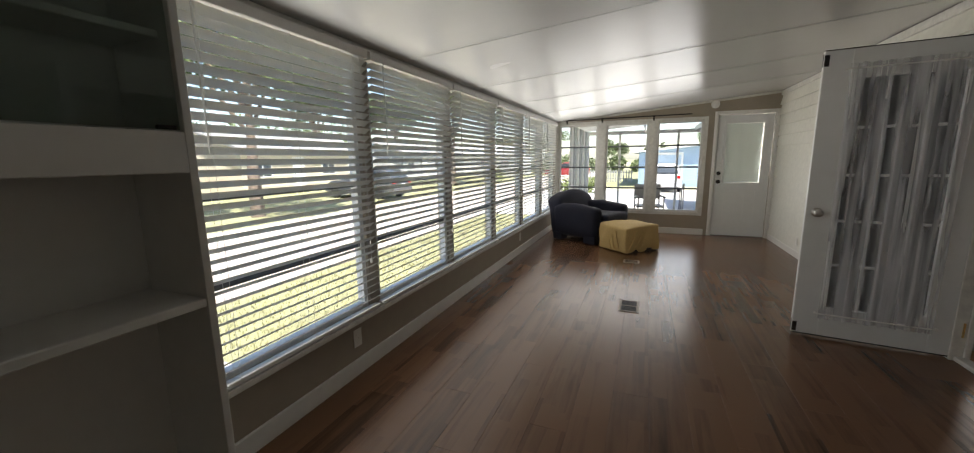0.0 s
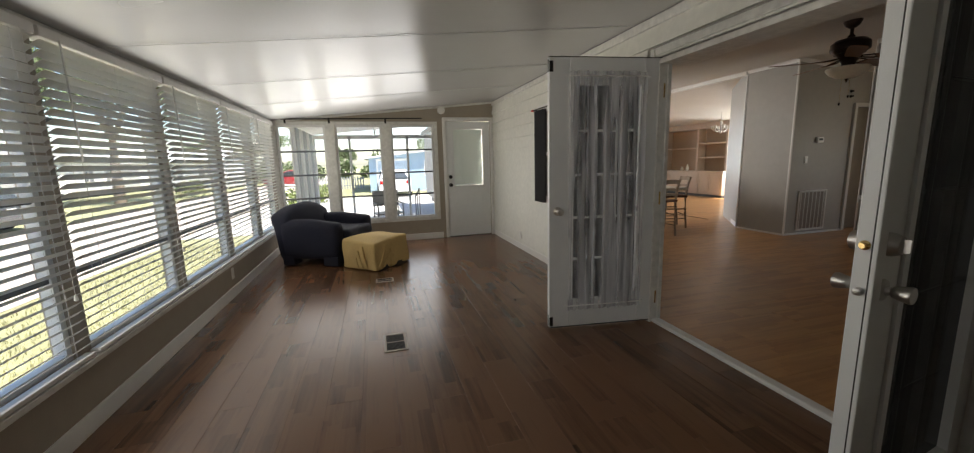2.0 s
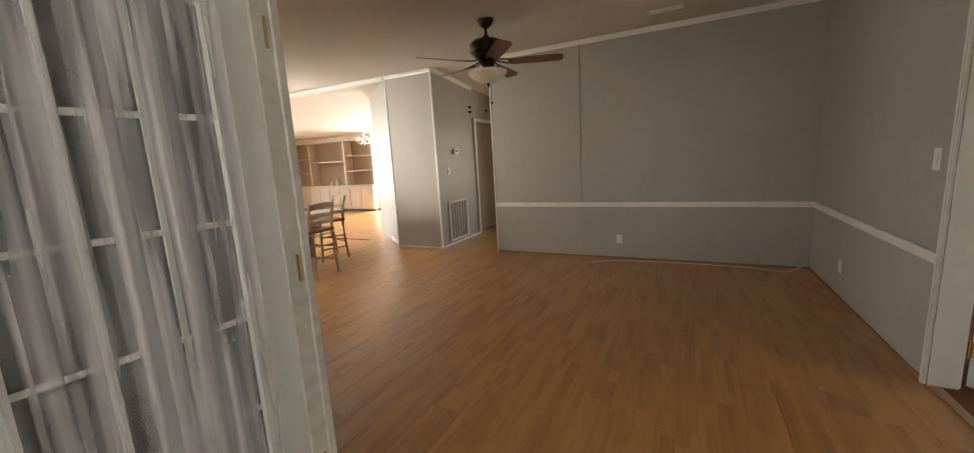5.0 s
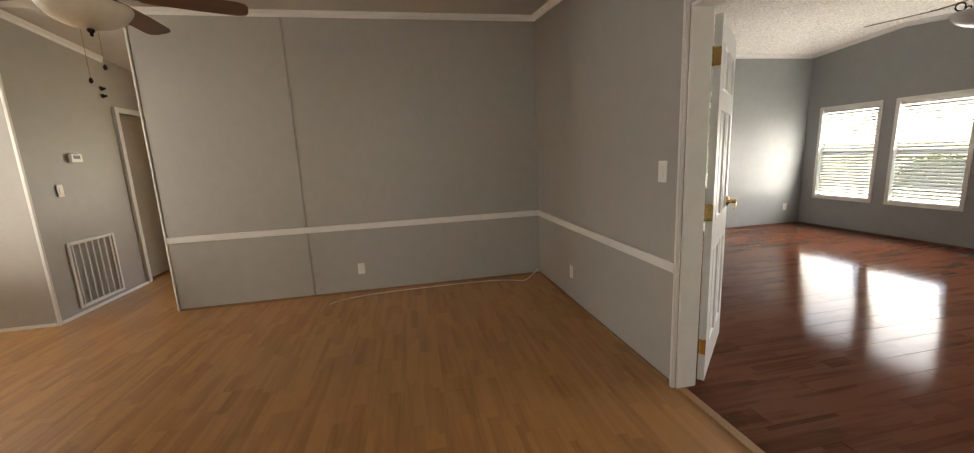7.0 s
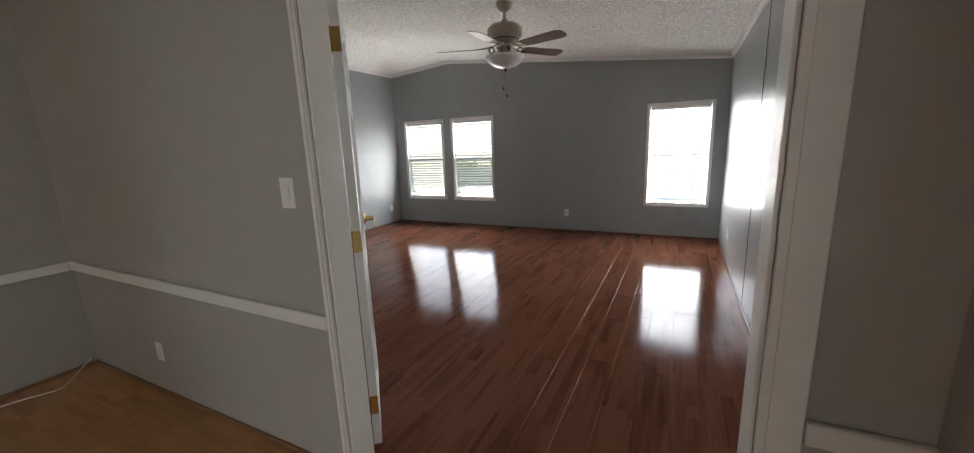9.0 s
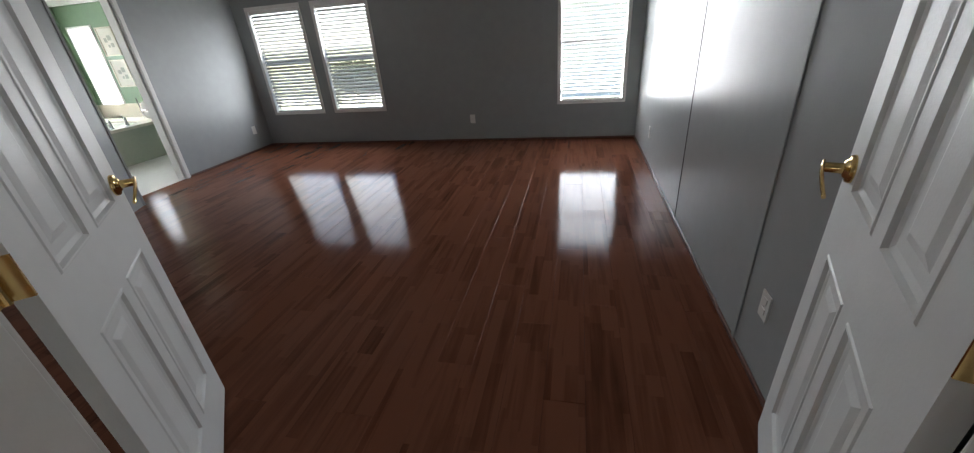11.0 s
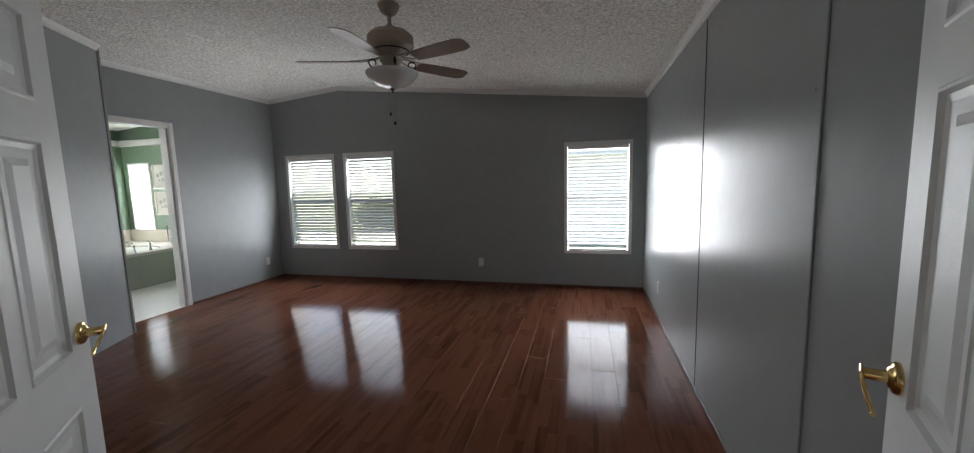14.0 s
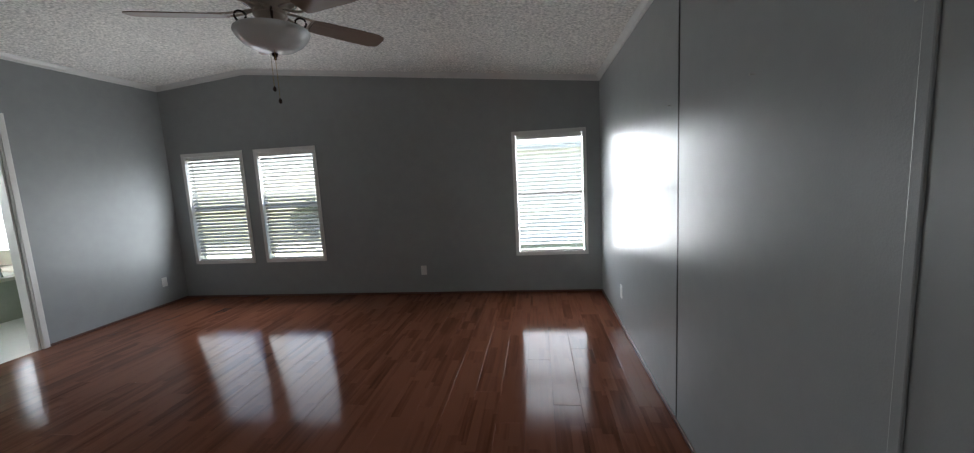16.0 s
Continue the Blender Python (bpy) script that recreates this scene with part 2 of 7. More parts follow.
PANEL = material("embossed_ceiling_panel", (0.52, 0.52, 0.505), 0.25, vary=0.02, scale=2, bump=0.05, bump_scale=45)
POPCORN = material("popcorn_ceiling", (0.84, 0.815, 0.765), 0.9, vary=0.5, scale=13, bump=0.9, bump_scale=62, detail=1, broad=0.1)
PLASTER = material("ceiling_plaster", (0.68, 0.655, 0.61), 0.85, vary=0.05, scale=6, bump=0.25, bump_scale=70)
SLAT = material("white_blind_slat", (0.80, 0.79, 0.75), 0.45, vary=0.06, scale=5, per_object=0.05)
# thin vinyl: some light passes through the slats
slat_n, slat_l = SLAT.node_tree.nodes, SLAT.node_tree.links
slat_t, slat_m = slat_n.new("ShaderNodeBsdfTranslucent"), slat_n.new("ShaderNodeMixShader")
slat_t.inputs["Color"].default_value = (0.85, 0.82, 0.74, 1)
slat_m.inputs[0].default_value = 0.22
slat_l.new(slat_n["Principled BSDF"].outputs[0], slat_m.inputs[1])
slat_l.new(slat_t.outputs[0], slat_m.inputs[2])
slat_l.new(slat_m.outputs[0], slat_n["Material Output"].inputs["Surface"])
ALU = material("white_window_frame", (0.72, 0.72, 0.70), 0.4, vary=0.06, scale=4)
GREYALU = material("grey_window_rail", (0.12, 0.125, 0.13), 0.45, vary=0.12, scale=6)
DARK = material("dark_bronze_metal", (0.02, 0.017, 0.015), 0.4, metal=0.6, vary=0.1)
BRASS = material("polished_brass", (0.72, 0.52, 0.22), 0.18, metal=1.0, vary=0.08, scale=20)
NICKEL = material("satin_nickel", (0.52, 0.50, 0.47), 0.3, metal=1.0, vary=0.05, scale=20)
BLACK = material("black_paint", (0.012, 0.012, 0.012), 0.4, vary=0.1)
PLATE = material("white_plastic_plate", (0.78, 0.77, 0.73), 0.35, vary=0.03)
GLASS = glass("window_glass")
DARKGLASS = glass("cabinet_glass", (0.75, 0.8, 0.78))
SHEER = sheer("sheer_white_curtain", (0.80, 0.80, 0.82), 0.60, 0.25)
TINTED = glass("tinted_door_glass", (0.17, 0.175, 0.18))
SUNFLOOR = wood("dark_walnut_laminate", (0.010, 0.0055, 0.0035), (0.165, 0.083, 0.044), 0.24, strips=14, coat=0.0, tone=0.28, blotch=0.25, contrast=0.46, spec=0.4)
OAK = wood("oak_strip_laminate", (0.26, 0.115, 0.035), (0.52, 0.27, 0.10), 0.33, strips=15.8, coat=0.1, tone=0.08, blotch=0.25)
REDFLOOR = wood("red_brown_laminate", (0.042, 0.014, 0.0085), (0.168, 0.066, 0.038), 0.11, strips=18, coat=0.0, tone=0.14, blotch=0.25, contrast=0.43, spec=0.042)
FANWOOD = wood("brown_fan_blade_wood", (0.06, 0.022, 0.01), (0.2, 0.085, 0.035), 0.35)
PALEWOOD = wood("greyed_beige_fan_blade", (0.16, 0.11, 0.08), (0.28, 0.2, 0.15), 0.4)
OAKTRIM = material("oak_threshold", (0.36, 0.20, 0.09), 0.4, vary=0.2, scale=12, stretch=(1, 8, 8))
GRASS = material("lawn_grass", (0.25, 0.25, 0.13), 0.9, vary=0.35, scale=5, bump=0.6, bump_scale=120)
ROAD = material("pale_concrete_road", (0.42, 0.37, 0.335), 0.9, vary=0.12, scale=2, bump=0.2, bump_scale=60)
CONCRETE = material("concrete_slab", (0.5, 0.49, 0.46), 0.85, vary=0.12, scale=3, bump=0.15, bump_scale=50)


# ---- mesh helpers ----
def box(bm, x0, x1, y0, y1, z0, z1, m=None):
    vs = [bm.verts.new((x, y, z)) for z in (z0, z1) for y in (y0, y1) for x in (x0, x1)]
    if m is not None:
        for v in vs:
            v.co = m @ v.co
    for q in ((0, 2, 3, 1), (4, 5, 7, 6), (0, 1, 5, 4), (2, 6, 7, 3), (0, 4, 6, 2), (1, 3, 7, 5)):
        bm.faces.new([vs[i] for i in q])
    return vs


def rbox(x0, x1, y0, y1, z0, z1, r=0.004, seg=2, m=None):
    """A box with rounded edges as a bmesh of its own."""
    bm = bmesh.new()
    box(bm, x0, x1, y0, y1, z0, z1)
    bmesh.ops.bevel(bm, geom=bm.edges[:], offset=r, segments=seg, profile=0.5, affect="EDGES")
    if m is not None:
        bm.transform(m)
    return bm


def tube(bm, a, b, r0, r1=None, seg=12, caps=True):
    """A round bar from a to b."""
    a, b = Vector(a), Vector(b)
    r1 = r0 if r1 is None else r1
    q = (b - a).to_track_quat("Z", "Y").to_matrix()
    rings = []
    for p, r in ((a, r0), (b, r1)):
        rings.append([bm.verts.new(p + q @ Vector((r * math.cos(2 * math.pi * i / seg), r * math.sin(2 * math.pi * i / seg), 0))) for i in range(seg)])
    for i in range(seg):
        bm.faces.new((rings[0][i], rings[0][(i + 1) % seg], rings[1][(i + 1) % seg], rings[1][i]))
    if caps:
        bm.faces.new(rings[0][::-1])
        bm.faces.new(rings[1])


def pipe(bm, points, r, seg=8):
    """A bent round bar through points."""
    pts = [Vector(p) for p in points]
    rings = []
    for i, p in enumerate(pts):
        d = (pts[min(i + 1, len(pts) - 1)] - pts[max(i - 1, 0)]).normalized()
        q = d.to_track_quat("Z", "Y").to_matrix()
        rings.append([bm.verts.new(p + q @ Vector((r * math.cos(2 * math.pi * k / seg), r * math.sin(2 * math.pi * k / seg), 0))) for k in range(seg)])
    for a, b in zip(rings, rings[1:]):
        for k in range(seg):
            bm.faces.new((a[k], a[(k + 1) % seg], b[(k + 1) % seg], b[k]))
    bm.faces.new(rings[0][::-1])
    bm.faces.new(rings[-1])


def lathe(bm, profile, seg=28, m=None):
    """A turned shape from (radius, height) pairs."""
    rings = []
    for r, z in profile:
        ring = [bm.verts.new((r * math.cos(2 * math.pi * i / seg), r * math.sin(2 * math.pi * i / seg), z)) for i in range(seg)]
        rings.append(ring)
    for a, b in zip(rings, rings[1:]):
        for i in range(seg):
            bm.faces.new((a[i], a[(i + 1) % seg], b[(i + 1) % seg], b[i]))
    bm.faces.new(rings[0][::-1])
    bm.faces.new(rings[-1])
    if m is not None:
        for ring in rings:
            for v in ring:
                v.co = m @ v.co


def part(name, bm, mat, parent=None, label="", smooth=False):
    bmesh.ops.recalc_face_normals(bm, faces=bm.faces)
    me = bpy.data.meshes.new(name)
    bm.to_mesh(me)
    bm.free()
    me.materials.append(mat)
    if smooth:
        me.shade_smooth()
        me.set_sharp_from_angle(angle=radians(40))
    ob = new(name, me)
    if parent is not None:
        ob.parent = parent
    if label:
        ob["label"] = label
    return ob


def thing(name, m, label, category, group="", kind=""):
    ob = new(name)
    ob.empty_display_size = 0.1
    ob.matrix_basis = m
    return tagged(ob, label, category, group, kind)


def setting(name, bm, mat, label, category):
    return tagged(part(name, bm, mat), label, category, kind="structure")


def wall_cells(axis, lo, hi, u0, u1, z0, z1, holes):
    """A wall slab with real openings. axis 'x': the slab spans x lo..hi and runs along y; holes are (u0, u1, z0, z1)."""
    bm = bmesh.new()
    us = sorted({u0, u1, *[v for h in holes for v in h[:2] if u0 < v < u1]})
    zs = sorted({z0, z1, *[v for h in holes for v in h[2:] if z0 < v < z1]})
    filled = {(i, j) for i in range(len(us) - 1) for j in range(len(zs) - 1)
              if not any(h[0] <= (us[i] + us[i + 1]) / 2 <= h[1] and h[2] <= (zs[j] + zs[j + 1]) / 2 <= h[3] for h in holes)}
    made = {}

    def corner(i, j, side):
        if (i, j, side) not in made:
            w = (lo, hi)[side]
            made[i, j, side] = bm.verts.new((w, us[i], zs[j]) if axis == "x" else (us[i], w, zs[j]))
        return made[i, j, side]

    for i, j in sorted(filled):
        ring = [(i, j), (i + 1, j), (i + 1, j + 1), (i, j + 1)]
        for side in (0, 1):
            bm.faces.new([corner(p, q, side) for p, q in ring])
        for (p, q), (p2, q2), nb in zip(ring, ring[1:] + ring[:1], ((i, j - 1), (i + 1, j), (i, j + 1), (i - 1, j))):
            if nb not in filled:
                bm.faces.new((corner(p, q, 0), corner(p2, q2, 0), corner(p2, q2, 1), corner(p, q, 1)))
    return bm


def slab(x0, x1, y0, y1, za, zb, thick):
    """A ceiling slab whose underside goes from height za at x0 to zb at x1."""
    bm = bmesh.new()
    vs = box(bm, x0, x1, y0, y1, 0, thick)
    for v in vs:
        v.co.z += za if abs(v.co.x - x0) < 1e-6 else zb
    return bm


# ---- the large structure ----
SW, SE, SN, SS = -1.12, 2.46, 7.88, -1.3  # sunroom faces
HX = 2.70  # inner face of the house's outer wall
RIDGE, RZ, EZ = 6.87, 2.768, 2.365
FX = 11.2
BY, DY0, DY1 = -3.945, 0.98, 1.10
SUNZ0, SUNZ1 = 2.03, 2.36


BEZ, BRZ = 2.395, 2.805


def bed_z(x):
    return BEZ + (BRZ - BEZ) * (x - HX) / (RIDGE - HX) if x < RIDGE else BRZ - (x - RIDGE) * 0.09


def house_z(x):
    return EZ + (RZ - EZ) * (x - HX) / (RIDGE - HX) if x < RIDGE else RZ - (x - RIDGE) * 0.098


SUN_PITCH = [1.10, 2.25, 3.385, 4.52, 5.655, 6.79, 7.80]
SILL, HEAD = 0.40, 2.00
sun_holes = [(a + 0.05, b - 0.05, SILL, HEAD) for a, b in zip([-0.05] + SUN_PITCH[:-1], SUN_PITCH)]
setting("wall_west", wall_cells("x", SW - 0.1, SW, SS, SN + 0.1, 0, 2.03, sun_holes), TAUPE, "taupe painted low wall under a long row of windows", "wall")
FAR_WINDOWS = [(-1.05, -0.33), (-0.19, 0.54), (0.68, 1.40)]
FZ0, FZ1 = 0.39, 1.965
setting("wall_north", wall_cells("y", SN, SN + 0.1, SW, 2.62, 0, 2.45, [(a, b, FZ0, FZ1) for a, b in FAR_WINDOWS] + [(1.61, 2.40, -1, 2.03)]), TAUPE, "taupe painted end wall with three windows and a door", "wall")
setting("wall_south", wall_cells("y", SS - 0.1, SS, SW, 2.62, 0, 2.45, []), TAUPE, "taupe painted closing wall", "wall")
# the hole at y 8.15 to 9.35 is added for the kitchen fill lamp
setting("wall_house_lining", wall_cells("x", SE + 0.10, HX, BY - 0.14, 18.0, 0, 2.5, [(1.70, 3.78, -1, 2.04), (5.0, 5.75, 0.85, 1.95), (8.15, 9.35, 1.1, 2.1)]), GREY, "grey painted inner face of the house wall", "wall")
setting("wall_house", wall_cells("x", SE + 0.02, SE + 0.10, BY - 0.14, 18.0, 0, 2.5, [(1.76, 3.60, -1, 2.04), (5.0, 5.75, 0.85, 1.95), (8.15, 9.35, 1.1, 2.1)]), GREY, "grey painted outer wall of the house", "wall")
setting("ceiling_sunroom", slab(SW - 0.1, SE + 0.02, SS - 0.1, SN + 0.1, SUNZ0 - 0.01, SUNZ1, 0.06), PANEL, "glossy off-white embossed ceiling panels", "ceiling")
setting("wall_back", wall_cells("y", BY - 0.14, BY, HX, FX, 0, 3.0, [(a, b, BED_Z0, BED_Z1) for a, b in BED_WINDOWS] + [(10.62, 11.05, 0.72, 1.83)]), BEDGREY, "satin grey end wall with three windows", "wall")
BD0, BD1 = 3.012, 4.415
setting("wall_bedroom_door", wall_cells("y", DY0, DY1, HX, FX, 0, 3.0, [(BD0, BD1, -1, 2.04)]), GREY, "grey painted partition with a double door opening", "wall")
setting("wall_dining", wall_cells("x", 6.79, 6.90, DY1, 4.80, 0, 3.0, []), GREY, "grey panelled dining wall with a chair rail", "wall")
setting("wall_bath", wall_cells("x", 8.07, 8.17, BY, DY0, 0, 3.0, [(-2.36, -1.72, -1, 2.10)]), BEDGREY, "satin grey partition with the bathroom doorway", "wall")
# holes at y -1.9 and 2.0: unseen openings added for the bath and hall lamps
setting("wall_far", wall_cells("x", FX, FX + 0.14, BY - 0.14, 18.0, 0, 2.6, [(7.9, 10.5, 0.6, 2.2), (-3.45, -3.1, 0.72, 1.8), (-1.9, -0.9, 0.95, 2.05), (2.0, 3.6, 0.8, 2.0)]), GREY, "grey painted far outer wall", "wall")
setting("wall_end", wall_cells("y", 17.0, 17.14, HX, FX, 0, 3.0, [(8.0, 10.8, 0.6, 2.2)]), GREY, "grey painted end wall of the living room", "wall")
cb = slab(HX - 0.02, RIDGE, DY0, 17.1, house_z(HX - 0.02), RZ, 0.08)
cb2 = slab(RIDGE, FX + 0.1, DY0, 17.1, RZ, house_z(FX + 0.1), 0.08)
setting("ceiling_dining", cb, PLASTER, "sloping white plaster ceiling", "ceiling")
setting("ceiling_living", cb2, PLASTER, "sloping white plaster ceiling of the living room", "ceiling")
setting("ceiling_bedroom", slab(HX - 0.02, RIDGE, BY - 0.1, DY0, bed_z(HX - 0.02), BRZ, 0.08), POPCORN, "sloping popcorn-textured white ceiling", "ceiling")
setting("ceiling_bedroom_side", slab(RIDGE, FX + 0.1, BY - 0.1, DY0, BRZ, bed_z(FX + 0.1), 0.08), POPCORN, "sloping popcorn-textured white ceiling", "ceiling")


# slab added out of view, keeps the sun off the bedroom slats
bm = bmesh.new()
box(bm, HX - 0.3, FX + 0.5, BY - 0.62, BY - 0.141, 2.34, 2.46)
setting("roof_eave", bm, PLASTER, "unseen eave slab added to shade the bedroom blinds", "eave")


def prism(points, z0, z1):
    bm = bmesh.new()
    lo = [bm.verts.new((x, y, z0)) for x, y in points]
    hi = [bm.verts.new((x, y, z1)) for x, y in points]
    bm.faces.new(lo[::-1])
    bm.faces.new(hi)
    k = len(points)
    for i in range(k):
        bm.faces.new((lo[i], lo[(i + 1) % k], hi[(i + 1) % k], hi[i]))
    return bm


setting("wall_closet", prism([(7.74, -1.56), (8.07, -1.72), (8.07, 0.98), (6.50, 0.98)], 0, 2.95), BEDGREY, "satin grey angled closet wall", "wall")
setting("wall_hall", prism([(6.74, 5.77), (8.05, 5.80), (8.05, 6.6), (7.75, 7.89), (6.735, 6.63)], 0, 2.95), GREY, "grey angled wall block between hall and living room", "wall")
setting("wall_hall_far", wall_cells("x", 9.3, 9.4, 4.8, 7.9, 0, 3.0, []), GREY, "grey painted wall at the hall's end", "wall")

# floors
bm = bmesh.new()
box(bm, SW - 0.1, SE + 0.1, SS - 0.1, SN + 0.1, -0.2, -0.012)
floor_sun = setting("floor_sunroom", bm, BLACK, "dark walnut laminate floor", "floor")
bm = bmesh.new()
box(bm, SE + 0.1, FX + 0.14, DY0 + 0.06, 17.1, -0.2, -0.012)
floor_dining = setting("floor_dining", bm, BLACK, "honey oak strip laminate floor", "floor")
bm = bmesh.new()
box(bm, SE + 0.1, FX + 0.14, BY - 0.14, DY0 + 0.06, -0.2, -0.012)
floor_bed = setting("floor_bedroom", bm, BLACK, "glossy red-brown laminate floor", "floor")


# ---- outside ----
GZ = -0.45
bm = bmesh.new()
box(bm, -600, 600, -600, 600, GZ - 0.5, GZ)
setting("ground", bm, GRASS, "sunlit lawn grass around the house", "ground")
bm = bmesh.new()
box(bm, -9.7, -4.4, -120, 160, GZ + 0.004, GZ + 0.012)
setting("road", bm, ROAD, "pale sunlit concrete street", "road")
bm = bmesh.new()
box(bm, -4.4, -1.35, -2.2, 2.35, GZ + 0.004, GZ + 0.03)
setting("driveway_side", bm, CONCRETE, "bright concrete pad beside the house", "driveway")
bm = bmesh.new()
box(bm, -4.4, 6.4, 12.5, 24.6, GZ + 0.004, GZ + 0.02)
setting("driveway_end", bm, CONCRETE, "bright concrete driveway", "driveway")
bm = bmesh.new()
box(bm, -1.2, 2.4, 8.0, 12.5, GZ + 0.002, -0.12)
setting("porch_slab", bm, CONCRETE, "concrete porch slab", "porch")
SKIRT = material("white_vinyl_skirting", (0.6, 0.6, 0.58), 0.6, vary=0.08, scale=6)
bm = bmesh.new()
box(bm, SW - 0.1, FX + 0.14, -1.41, SN + 0.09, GZ, -0.2)
box(bm, SE + 0.3, FX + 0.14, BY - 0.12, 17.1, GZ, -0.2)
setting("foundation", bm, SKIRT, "white skirting under the house", "wall")

# porch roof and posts
LAPW = material("white_outdoor_metal", (0.72, 0.72, 0.70), 0.45, vary=0.05, scale=4)
CORR = material("grey_metal_screen", (0.42, 0.44, 0.45), 0.5, vary=0.1, scale=5)
pr = thing("porch_roof", pose(0, 0, 0), "white metal porch roof on thin posts", "porch")
part("roof_panel", slab(-1.3, 2.42, 8.05, 12.3, 2.10, 2.40, 0.06), LAPW, pr)
part("beam", rbox(-1.3, 2.4, 12.2, 12.28, 2.0, 2.10, 0.004), LAPW, pr)
for x in (-0.2, 1.3, 2.35):
    part("post", rbox(x - 0.03, x + 0.03, 12.2, 12.26, -0.12, 2.1, 0.004), LAPW, pr)
for x in (0.45, 1.7):
    part("joist", rbox(x - 0.02, x + 0.02, 8.1, 12.2, 2.06, 2.16, 0.003), LAPW, pr)
scn = thing("privacy_screen", pose(0, 0, -0.12), "tall grey slatted screen at the porch side", "screen")
for i in range(7):
    y = 8.6 + i * 0.42
    part("panel", rbox(-0.98, -0.94, y, y + 0.26, 0, 2.15, 0.005, 1), CORR if i % 2 else LAPW, scn)
IRON = material("grey_patio_metal", (0.30, 0.31, 0.32), 0.5, vary=0.1)
bn = thing("patio_chair", pose(0.62, 9.6, -0.12, 0, 0, 10), "grey metal patio chair on the porch", "chair")
part("seat", rbox(-0.28, 0.28, -0.25, 0.25, 0.40, 0.43, 0.006), IRON, bn)
part("backrest", rbox(-0.28, 0.28, 0.23, 0.26, 0.55, 0.88, 0.006), IRON, bn)
for x, y, h in ((-0.26, -0.23, 0.62), (0.26, -0.23, 0.62), (-0.26, 0.24, 0.88), (0.26, 0.24, 0.88)):
    bm = bmesh.new()
    tube(bm, (x, y, 0), (x, y, h), 0.015, seg=8)
    part("leg", bm, IRON, bn)
for x in (-0.27, 0.27):
    part("armrest", rbox(x - 0.025, x + 0.025, -0.26, 0.26, 0.61, 0.64, 0.006), IRON, bn)
hr = thing("stair_rail", pose(1.35, 10.2, -0.12), "short dark handrail on the porch", "railing")
for y in (0, 0.5, 1.0):
    bm = bmesh.new()
    tube(bm, (0, y, 0), (0, y, 0.85 - 0.25 * y), 0.014, seg=8)
    part("post", bm, IRON, hr)
bm = bmesh.new()
tube(bm, (0, -0.05, 0.87), (0, 1.05, 0.59), 0.018, seg=8)
part("handrail", bm, IRON, hr)

# houses
ROOFM = material("grey_shingle_roof", (0.22, 0.22, 0.22), 0.8, vary=0.15, scale=8, bump=0.3, bump_scale=30)
ROOFW = material("white_metal_roof", (0.6, 0.61, 0.62), 0.5, vary=0.08, scale=5)
BLUEW = material("light_blue_siding", (0.34, 0.46, 0.60), 0.6, vary=0.06, scale=4)
GREYW = material("pale_grey_siding", (0.48, 0.49, 0.50), 0.6, vary=0.08, scale=4)
BEIGEW = material("cream_siding", (0.56, 0.50, 0.40), 0.6, vary=0.08, scale=4)
HGLASS = material("dark_house_window", (0.05, 0.06, 0.07), 0.1, vary=0.1)


